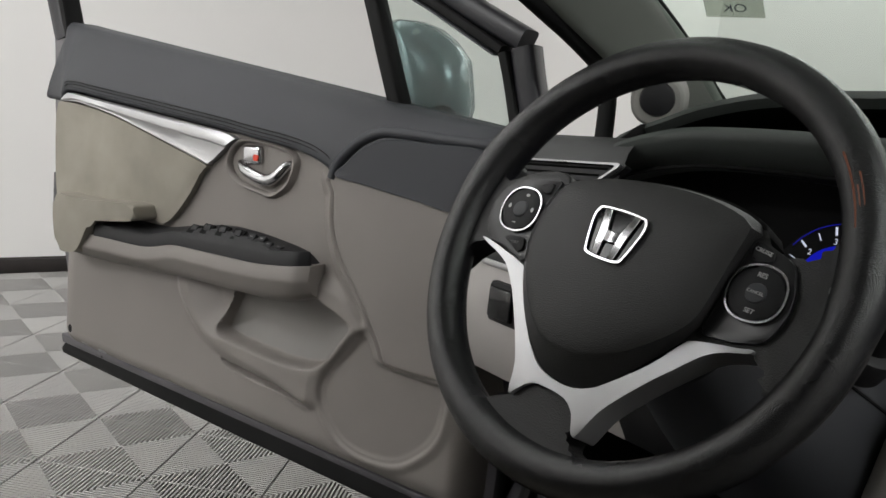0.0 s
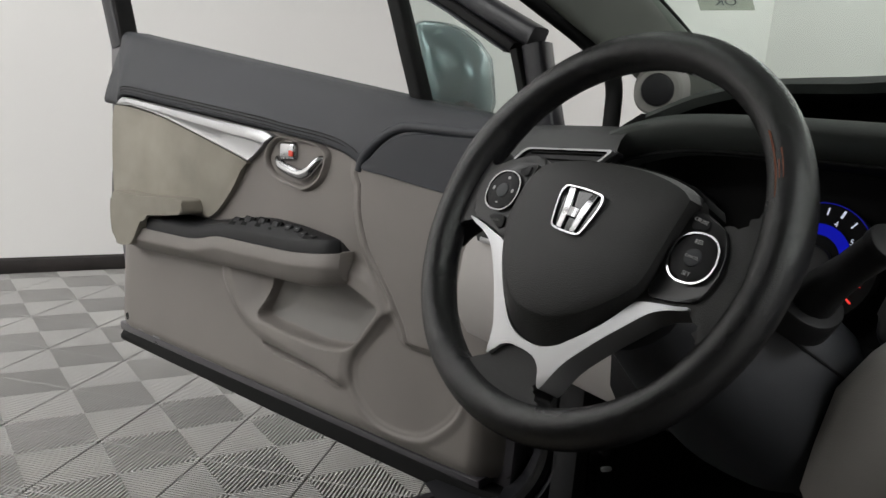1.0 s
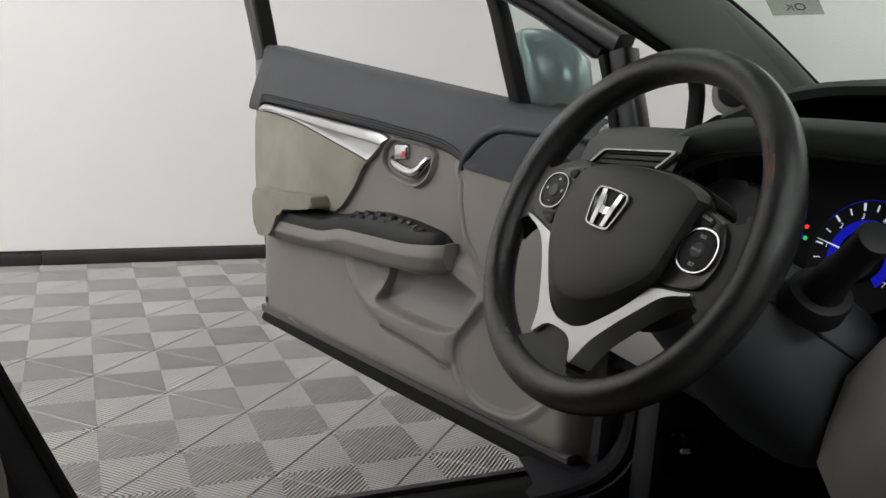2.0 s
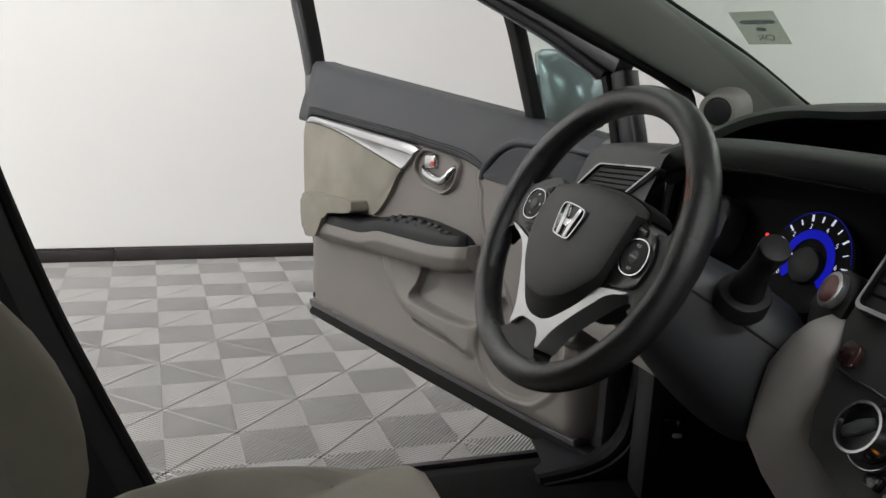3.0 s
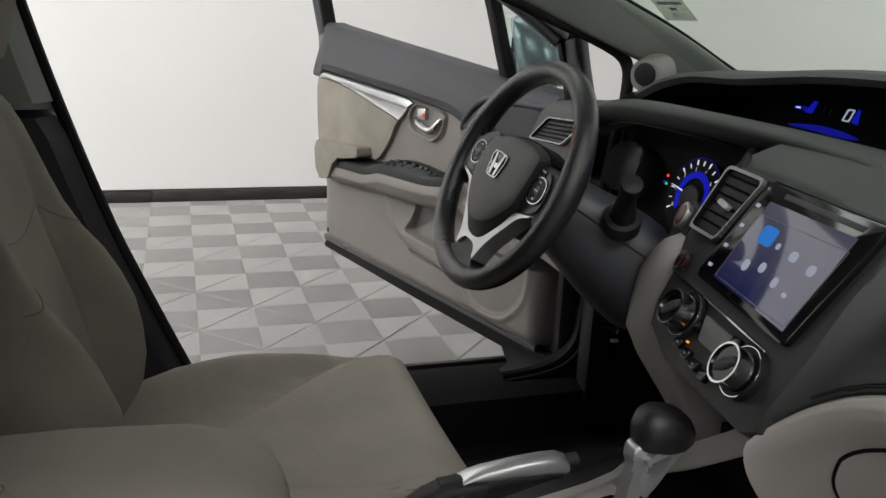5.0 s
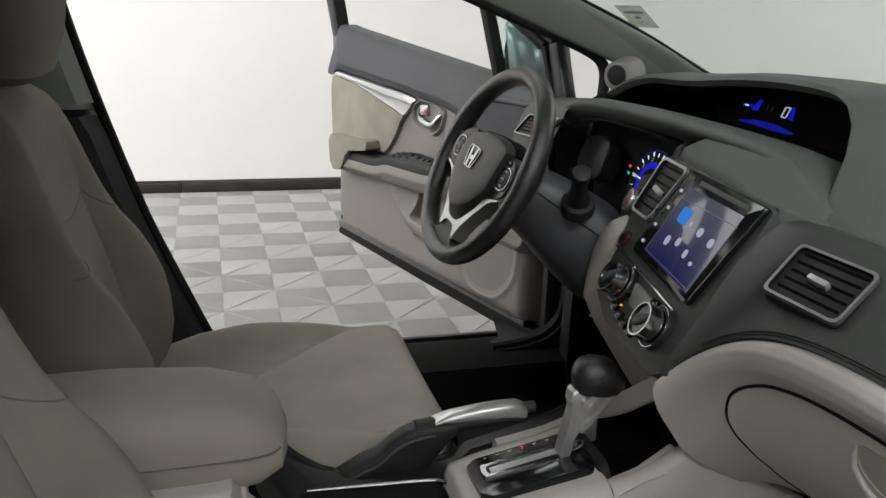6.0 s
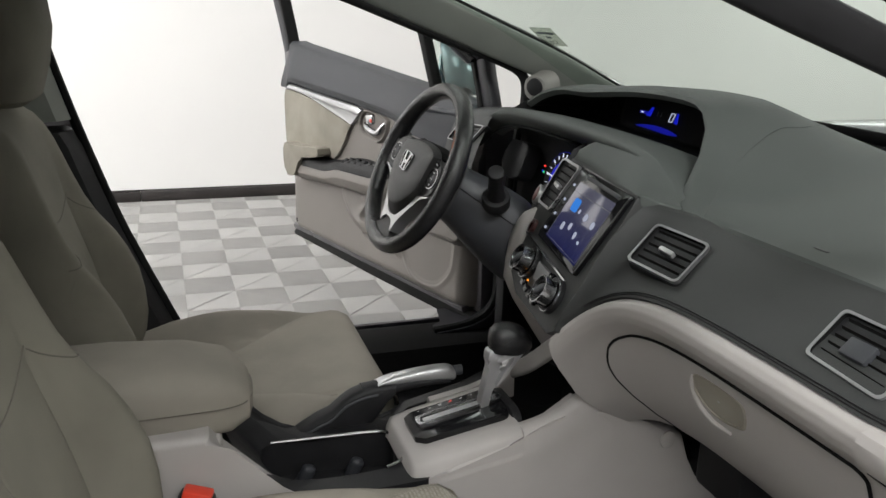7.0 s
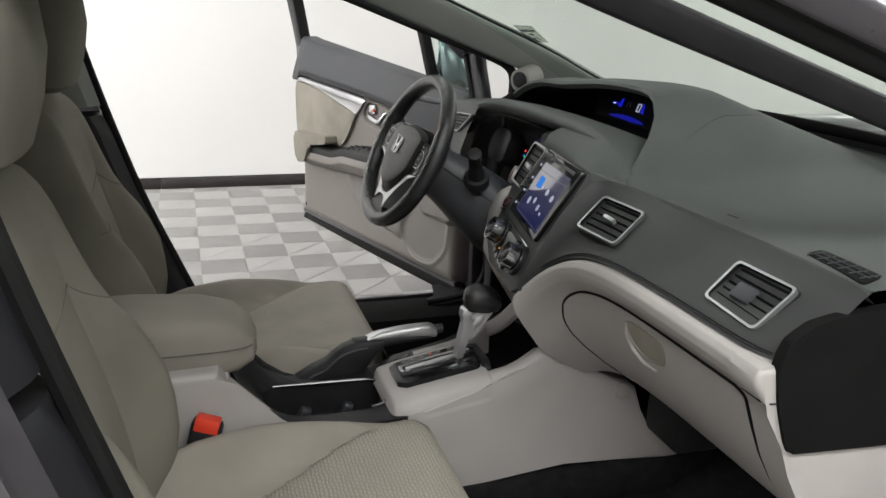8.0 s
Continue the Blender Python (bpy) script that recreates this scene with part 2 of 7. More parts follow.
def ribbed_square(along, seed):
    """One square of the ribbed floor: slanted ribs between its edges over a dark gap; along is +1 or -1, the ribs' slant."""
    bm = bmesh.new()
    h = TILE / 2 - 0.0003
    step = TILE / 14
    wide = 0.0027
    d = Vector((1, along, 0)).normalized()
    q = Vector((-along, 1, 0)).normalized()
    section = ((-0.14, -RIB_H), (-0.14, -0.0032), (-1, -0.0024), (-1, -0.0009), (-0.7, 0), (0.7, 0), (1, -0.0009), (1, -0.0024), (0.14, -0.0032), (0.14, -RIB_H))
    for k in range(-13, 14):
        c = k * step / math.sqrt(2)
        if h * math.sqrt(2) - abs(c) < 0.006:
            continue
        gap = 0.0032 if along > 0 else 0.0
        for side in (-1, 1):
            ends = []
            for inner in (True, False):
                row = []
                for o, z in section:
                    off = c + o * wide
                    e = side * (gap if inner else h * math.sqrt(2) - abs(off))
                    row.append(bm.verts.new((*(d * e + q * off).to_2d(), z)))
                ends.append(row)
            for i in range(9):
                bm.faces.new((ends[0][i], ends[0][i + 1], ends[1][i + 1], ends[1][i]))
            bm.faces.new(ends[1])
            if gap:
                bm.faces.new(ends[0])
    if along < 0:
        e = 0.0030
        reach = h * math.sqrt(2) - 0.003
        pts = [q * s + d * o for s, o in ((-reach, -e), (reach, -e), (reach, e), (-reach, e))]
        bm.faces.new([bm.verts.new((p.x, p.y, -0.0007)) for p in pts])
    bmesh.ops.recalc_face_normals(bm, faces=bm.faces[:])
    me = bpy.data.meshes.new("floor_tile")
    bm.to_mesh(me)
    bm.free()
    return me


def rib_material():
    mt = material("grey_floor_plastic", (0.345, 0.338, 0.325), 0.45, vary=0.06, scale=4, grain=0.2, grain_scale=600)
    nt = mt.node_tree
    info = nt.nodes.new("ShaderNodeObjectInfo")
    hue = nt.nodes.new("ShaderNodeHueSaturation")
    rng = nt.nodes.new("ShaderNodeMapRange")
    rng.inputs["To Min"].default_value, rng.inputs["To Max"].default_value = 0.93, 1.06
    b = nt.nodes["Principled BSDF"]
    src = b.inputs["Base Color"].links[0].from_socket
    nt.links.new(info.outputs["Random"], rng.inputs["Value"])
    nt.links.new(rng.outputs["Result"], hue.inputs["Value"])
    nt.links.new(src, hue.inputs["Color"])
    nt.links.new(hue.outputs["Color"], b.inputs["Base Color"])
    return mt


RIBS = rib_material()
UNDER = material("dark_underlay", (0.010, 0.009, 0.009), 0.9, vary=0.25, scale=6, grain=0.3, grain_scale=200)

# ---- the car's body ----
DARKGLASS = glass("dark_glass", (0.12, 0.13, 0.125))
CX = 0.03   # middle of the car


def strip_mesh(path, across, wide, thick):
    """A band along path, wide across and thick, with rounded rims."""
    p = smooth(path, 24)
    rows = []
    a = Vector(across).normalized()
    for i, q in enumerate(p):
        way = (p[min(i + 1, len(p) - 1)] - p[max(i - 1, 0)]).normalized()
        b = (a - way * a.dot(way)).normalized()
        c = way.cross(b)
        w = wide[0] + (wide[1] - wide[0]) * i / (len(p) - 1) if isinstance(wide, tuple) else wide
        ring = []
        for x, y in oval(0, 0, w, thick, 20, 4.5):
            ring.append(q + b * x + c * y)
        rows.append(ring)
    return loft(rows, True, False, True)


def strip(name, path, across, wide, thick, mat, parent, label=""):
    return part(name, strip_mesh(path, across, wide, thick), mat, parent, label)


def car_body():
    car = thing("sedan", "dark grey sedan with its driver door wide open", "car")
    # sills, floor pan, pillars on both sides
    for s in (-1, 1):
        before = set(car.children)
        def X(v):
            return CX + s * (CX - v) if s > 0 else v
        sill = [(X(-0.90), -0.9, 0.20), (X(-0.895), -0.9, 0.36), (X(-0.83), -0.9, 0.385), (X(-0.795), -0.9, 0.398), (X(-0.70), -0.9, 0.40),
                (X(-0.665), -0.9, 0.385), (X(-0.655), -0.9, 0.30), (X(-0.655), -0.9, 0.22)]
        rows = [[(x, y, z) for x, _, z in sill] for y in (-0.95, -0.3, 0.2, 0.5, 0.9, 1.25)]
        part("sill_trim", loft(rows, True, False, True), MATTE, car, "black plastic sill cover")
        part("rocker_panel", loft([[(X(-0.93), y, 0.18), (X(-0.935), y, 0.30), (X(-0.91), y, 0.37), (X(-0.897), y, 0.37), (X(-0.897), y, 0.18)] for y in (-0.95, 0, 1.3)], True, False, True), PAINT, car)
        # B pillar: black lower cover, grey upper cover, seal along its front edge
        edge = [(0.40, 0.395), (0.372, 0.437), (0.28, 0.652), (0.227, 0.788), (0.161, 0.996), (0.114, 1.169), (0.07, 1.36)]
        fe = smooth([(y, z, 0) for y, z in edge], 22)
        for name, mat, z0, z1, label in (("pillar_cover", BLACK, 0.30, 0.972, "black lower pillar cover"), ("pillar_trim", PILLAR, 0.972, 1.5, "grey upper pillar cover")):
            sel = [q for q in fe if z0 <= q.y <= z1 + 0.03]
            rows = []
            for q in sel:
                y, z = q.x, min(q.y, z1)
                rows.append([(X(-0.835), y - 0.026, z), (X(-0.80), y - 0.010, z), (X(-0.755), y - 0.004, z), (X(-0.715), y - 0.03, z), (X(-0.695), y - 0.09, z), (X(-0.695), y - 0.22, z), (X(-0.835), y - 0.24, z)])
            part(name, loft(rows, True, False, True), mat if s < 0 else FRAME, car, label if s < 0 else "black pillar cover")
        part("door_seal", tube([(X(-0.772), q.x, q.y) for q in fe], 0.011, 8), RUBBER, car, "black rubber door seal")
        rows = [[(X(-0.835), q.x - 0.020, q.y), (X(-0.86), q.x - 0.03, q.y), (X(-0.885), q.x - 0.03, q.y), (X(-0.885), q.x - 0.25, q.y), (X(-0.785), q.x - 0.25, q.y)] for q in fe]
        part("pillar_panel", loft(rows, True, False, True), PAINT, car, "dark grey painted pillar")
        # windscreen pillar: trim, seal and painted outside
        if s < 0:
            trim = [(-0.752, 1.56, 1.012), (-0.735, 1.45, 1.062), (-0.703, 1.30, 1.127), (-0.672, 1.10, 1.203), (-0.641, 0.90, 1.279), (-0.611, 0.70, 1.355), (-0.586, 0.52, 1.422)]
            seal = [(-0.742, 1.258, 1.000), (-0.748, 1.264, 1.040), (-0.750, 1.262, 1.075), (-0.742, 1.235, 1.106), (-0.724, 1.155, 1.139), (-0.705, 1.05, 1.174), (-0.680, 0.90, 1.228), (-0.647, 0.70, 1.297), (-0.63, 0.5, 1.35), (-0.62, 0.25, 1.39)]
            outer = [(x - 0.026, y, z + 0.022) for x, y, z in trim]
            wide = 0.088
        else:
            trim = [(0.712, 1.42, 1.083), (0.730, 1.20, 1.149), (0.748, 1.00, 1.210), (0.766, 0.80, 1.272), (0.785, 0.58, 1.338), (0.78, 0.30, 1.395)]
            seal = [(x + 0.020, y - 0.040, z + 0.050) for x, y, z in trim]
            outer = [(x + 0.034, y - 0.050, z + 0.092) for x, y, z in trim]
            wide = 0.075
        strip("windscreen_pillar", trim, (0.66, 0, 0.75) if s < 0 else (0.35, 0, 1), (wide, wide + 0.03) if s < 0 else 0.034, 0.030, PILLAR if s < 0 else BLACK, car, "grey windscreen pillar trim" if s < 0 else "dark windscreen pillar edge")
        strip("pillar_panel", outer, (0.66, 0, 0.75) if s < 0 else (0.5, 0, 1), 0.060 if s < 0 else 0.045, 0.04, PAINT, car, "dark painted windscreen pillar")
        part("door_seal", tube(smooth(seal, 24), 0.013 if s < 0 else 0.018, 10), RUBBER, car, "black rubber door seal")
        if s < 0:
            part("pillar_gasket", tube(smooth([(x + 0.033 + 0.008 * (1.5 - y), y, z + 0.037 + 0.009 * (1.5 - y)) for x, y, z in trim], 24), 0.0045, 8), RUBBER, car, "thin black gasket beside the pillar trim")
        if s > 0:
            strip("pillar_cover", [(x + 0.016, y - 0.030, z + 0.044) for x, y, z in trim], (0.4, 0, 1), 0.060, 0.03, RUBBER, car, "black pillar cover")
            strip("pillar_cover", [(x + 0.030, y - 0.048, z + 0.072) for x, y, z in trim], (0.4, 0, 1), 0.030, 0.034, BLACK, car, "black pillar cover")
            part("door_seal", tube(smooth([(x + 0.012, y - 0.030, z + 0.024) for x, y, z in trim], 24), 0.010, 10), RUBBER, car, "black rubber door seal")
        # front of the door opening
        jamb = [(0.402, 1.02), (0.410, 1.10), (0.428, 1.155), (0.460, 1.188), (0.51, 1.204), (0.65, 1.214), (0.80, 1.224), (0.93, 1.240), (0.985, 1.250)]
        js = smooth([(y, z, 0) for z, y in jamb], 22)
        rows = [[(X(-0.715), q.x + 0.006, q.y), (X(-0.775), q.x + 0.010, q.y), (X(-0.80), q.x + 0.04, q.y), (X(-0.89), q.x + 0.06, q.y), (X(-0.89), q.x + 0.16, q.y), (X(-0.715), q.x + 0.16, q.y)] for q in js]
        part("hinge_pillar", loft(rows, True, False, True), FRAME, car, "black door jamb")
        part("door_seal", tube([(X(-0.735), q.x, q.y) for q in js], 0.012, 8), RUBBER, car, "black rubber door seal")
        # rear flank behind the door opening
        part("rear_side", box((min(X(-0.90), X(-0.78)), -2.6, 0.25), (max(X(-0.90), X(-0.78)), 0.02, 1.0), 0.055, None, 4), PAINT, car)
        part("fender", box((min(X(-0.90), X(-0.70)), 1.42, 0.30), (max(X(-0.90), X(-0.70)), 2.95, 0.945), 0.09, None, 5), PAINT, car)
        for ob in set(car.children) - before:
            if s > 0 and ob.name.split(".")[0] not in ("windscreen_pillar",) and "windscreen" not in ob.get("label", ""):
                ob.location.y = 0.08
    # rear doors with dark panes, closed
    for s in (-1, 1):
        part("rear_door", loft([[(CX + s * 0.80, y, 0.25), (CX + s * 0.86, y, 0.6), (CX + s * 0.80, y, 1.02), (CX + s * 0.74, y, 1.02)] for y in (-1.5, -0.8, 0.05 if s < 0 else 0.16)]), PAINT, car, thick=0.02)
        pane = [(CX + s * 0.79, -1.5, 1.02), (CX + s * 0.79, 0.02 if s < 0 else 0.14, 1.02), (CX + s * 0.64, -0.02 if s < 0 else 0.10, 1.42), (CX + s * 0.60, -1.2, 1.36)]
        part("rear_pane", loft([[pane[0], pane[1]], [pane[3], pane[2]]]), DARKGLASS, car, "dark rear side pane", thick=0.004)
    part("rear_screen", loft([[(CX - 0.60, -1.5, 1.30), (CX + 0.60, -1.5, 1.30)], [(CX - 0.66, -2.1, 1.0), (CX + 0.66, -2.1, 1.0)]]), DARKGLASS, car, "dark rear window", thick=0.004)
    part("floor_pan", box((CX - 0.70, -2.4, 0.20), (CX + 0.70, 2.0, 0.285), 0.01), CARPET, car, "black carpet")
    # toe board and firewall
    rows = [[(x, 1.30, 0.28), (x, 1.50, 0.40), (x, 1.62, 0.62), (x, 1.66, 0.95)] for x in (CX - 0.70, CX, CX + 0.70)]
    part("firewall", loft(rows), CARPET, car, thick=0.02)
    # roof, headliner, rear
    rows = []
    for x in np.linspace(-0.60, 0.60, 9):
        rows.append([(CX + x, y, z - 0.05 * (x / 0.6) ** 2) for y, z in ((0.60, 1.435), (0.2, 1.47), (-0.4, 1.47), (-1.0, 1.42), (-1.5, 1.30))])
    part("roof", loft(rows), PAINT, car, thick=0.02)
    rows = [[(x, y, z - 0.045) for x, y, z in r] for r in rows]
    part("headliner", loft(rows), PILLAR, car, thick=0.01)
    part("bonnet", loft([[(CX + x, y, z - 0.03 * (x / 0.7) ** 2) for y, z in ((1.84, 0.98), (2.2, 0.95), (2.7, 0.84), (2.95, 0.70))] for x in np.linspace(-0.72, 0.72, 7)]), PAINT, car, thick=0.02)
    part("boot", box((CX - 0.84, -2.72, 0.35), (CX + 0.84, -1.75, 1.02), 0.10, None, 5), PAINT, car)
    part("rear_shelf", box((CX - 0.70, -1.75, 0.28), (CX + 0.70, -0.95, 0.70), 0.05), CARPET, car)
    for x in (-0.62, 0.62):
        for y in (2.25, -1.75):
            part("wheel", slab(axes((CX + x * 1.28, y, 0.31), (0, 1, 0), (0, 0, 1)), oval(0, 0, 0.62, 0.62, 36), -0.1, 0.1, 0.02), RUBBER, car)
    # windscreen
    rows = []
    for x in np.linspace(-0.68, 0.68, 15):
        q = (x / 0.68) ** 2
        base = Vector((CX + x, 1.80 - 0.37 * q, 1.0 + 0.035 * q))
        head = Vector((CX + x * (0.84 if x < 0 else 1.06), 0.66 - 0.06 * q, 1.425 - 0.035 * q))
        rows.append([base.lerp(head, k / 8) + Vector((0, 0, 0.05 * math.sin(math.pi * k / 8))) for k in range(9)])
    ws = part("windscreen", loft(rows), GLASS, car, "greenish windscreen glass")
    ws.visible_shadow = False
    edge = [r[0] + Vector((0, 0.004, -0.004)) for r in rows]
    part("windscreen_seal", tube(edge, 0.014, 8), RUBBER, car)
    frit = [[r[0].lerp(r[1], f) + Vector((0, -0.004, 0.001)) for f in (-0.35, 0.15, 0.58)] for r in rows]
    part("windscreen_border", loft(frit), RUBBER, car, "black border of the windscreen", thick=0.003)
    part("cowl", loft([[r[0] + Vector((0, -0.012, -0.02)), r[0] + Vector((0, -0.010, 0.020)), r[0] + Vector((0, 0.02, 0.022)), r[0] + Vector((0, 0.16, -0.02)), r[0] + Vector((0, 0.24, -0.05))] for r in rows]), BLACK, car, "black windscreen cowl", thick=0.012)
    return car


CAR = car_body()

# ---- the open driver's door ----
DU = Vector((-0.9516, -0.3074, 0))
DN = Vector((0.3074, -0.9516, 0))
DO = Vector((-0.80, 1.11, 0))
DM = Matrix((DU, (0, 0, 1), DN)).transposed().to_4x4()
DM.translation = DO


def D(u, z, n=0.0):
    return DO + DU * u + DN * n + Vector((0, 0, z))


def smooth_ring(pts, n=40):
    return [(p.x, p.y) for p in smooth([(a, b, 0) for a, b in pts], n, True)]


def depth_in(line, u, z):
    """Signed distance of grid points from a closed outline, positive inside."""
    p = np.array(line)
    q = np.roll(p, -1, axis=0)
    best = np.full(u.shape, 9.0)
    inside = np.zeros(u.shape, bool)
    for (ax, ay), (bx, by) in zip(p, q):
        dx, dy = bx - ax, by - ay
        t = np.clip(((u - ax) * dx + (z - ay) * dy) / (dx * dx + dy * dy + 1e-12), 0, 1)
        best = np.minimum(best, np.hypot(u - ax - t * dx, z - ay - t * dy))
        hit = ((ay > z) != (by > z)) & (u < dx * (z - ay) / (dy + 1e-12) + ax)
        inside ^= hit
    return np.where(inside, best, -best)


def step(d, w):
    t = np.clip(d / w + 0.5, 0, 1)
    return t * t * (3 - 2 * t)


POCKET = smooth_ring([(0.547, 0.588), (0.532, 0.619), (0.519, 0.648), (0.50, 0.690), (0.40, 0.705), (0.317, 0.697), (0.285, 0.688), (0.253, 0.677), (0.234, 0.664), (0.249, 0.640), (0.272, 0.607), (0.293, 0.586), (0.311, 0.577), (0.343, 0.570), (0.383, 0.567), (0.439, 0.569), (0.497, 0.572), (0.535, 0.577)], 90)
FACET = smooth_ring([(0.630, 0.690), (0.623, 0.648), (0.610, 0.622), (0.591, 0.593), (0.566, 0.575), (0.535, 0.570), (0.45, 0.60), (0.40, 0.66), (0.42, 0.71), (0.55, 0.71)], 60)
LIP = smooth_ring([(0.66, 0.655), (0.612, 0.582), (0.545, 0.548), (0.46, 0.533), (0.38, 0.522), (0.325, 0.507), (0.301, 0.520), (0.296, 0.560), (0.262, 0.606), (0.210, 0.668), (0.25, 0.72), (0.45, 0.74), (0.60, 0.72)], 70)
SPEAKER = smooth_ring([(0.217, 0.656), (0.236, 0.631), (0.257, 0.604), (0.279, 0.574), (0.288, 0.546), (0.282, 0.518), (0.263, 0.490), (0.229, 0.466), (0.180, 0.459), (0.123, 0.469), (0.082, 0.498), (0.055, 0.531), (0.044, 0.570), (0.046, 0.640), (0.10, 0.67), (0.17, 0.68)], 70)
SLOT = smooth_ring([(0.535, 0.5295), (0.508, 0.529), (0.449, 0.525), (0.392, 0.522), (0.337, 0.514), (0.314, 0.5055), (0.329, 0.5062), (0.391, 0.511), (0.448, 0.5135), (0.507, 0.518)], 50)
FORE = smooth_ring([(0.282, 0.905), (0.282, 0.874), (0.279, 0.834), (0.268, 0.800), (0.251, 0.767), (0.228, 0.740), (0.201, 0.709), (0.181, 0.682), (0.163, 0.655), (0.149, 0.630), (0.113, 0.628), (0.05, 0.631), (-0.01, 0.64), (-0.02, 0.75), (-0.01, 0.90), (0.14, 0.91)], 90)


def panel_relief(u, z):
    """Relief of the door panel: pocket with its facet and lip, speaker dish, slot and fore panel."""
    n = np.full(u.shape, -0.012)
    dp, dc, dr, ds, dl, df = (depth_in(line, u, z) for line in (POCKET, FACET, LIP, SPEAKER, SLOT, FORE))
    n += 0.012 * step(dr, 0.030) * (1 - step(df + 0.03, 0.03))
    n -= 0.022 * np.clip(dc / 0.055, 0, 1) * (1 - step(dp, 0.01))
    n -= 0.036 * step(dp - 0.001, 0.006) + 0.014 * step(dp - 0.02, 0.06)
    n -= 0.030 * step(dl - 0.001, 0.005)
    free = 1 - step(df + 0.006, 0.012)
    n += free * (0.004 * step(ds + 0.014, 0.016) - 0.006 * step(ds - 0.003, 0.016))
    n -= free * 0.0025 * np.exp(-(ds / 0.0030) ** 2)
    rise = np.clip((df + 0.034) / 0.030, 0, 1) * step(0.912 - z, 0.012) * step(z - 0.622, 0.02)
    n += 0.022 * rise
    n -= 0.006 * np.exp(-(df / 0.0032) ** 2) * step(0.900 - z, 0.01)
    n -= 0.055 * np.clip((u - 1.0) / 0.10, 0, 1) ** 2
    n -= 0.014 * np.clip((0.462 - z) / 0.03, 0, 1) ** 2
    n -= 0.05 * np.clip((0.03 - u) / 0.05, 0, 1) ** 2 * (1 - step(df, 0.02))
    return n, dp


def relief_part(name, us, zs, mat, parent, label, keep=None):
    """A sheet over the door's plane with panel_relief; keep picks its faces."""
    u, z = np.meshgrid(us, zs)
    n, dp = panel_relief(u, z)
    bm = bmesh.new()
    ids = {}

    def vert(i, j):
        if (i, j) not in ids:
            ids[i, j] = bm.verts.new(D(u[i, j], z[i, j], n[i, j]))
        return ids[i, j]
    for i in range(len(zs) - 1):
        for j in range(len(us) - 1):
            cu, cz = u[i, j], z[i, j]
            if keep(cu, cz, dp[i, j]):
                bm.faces.new((vert(i, j), vert(i, j + 1), vert(i + 1, j + 1), vert(i + 1, j)))
    return part(name, bm, mat, parent, label, sharp=75)


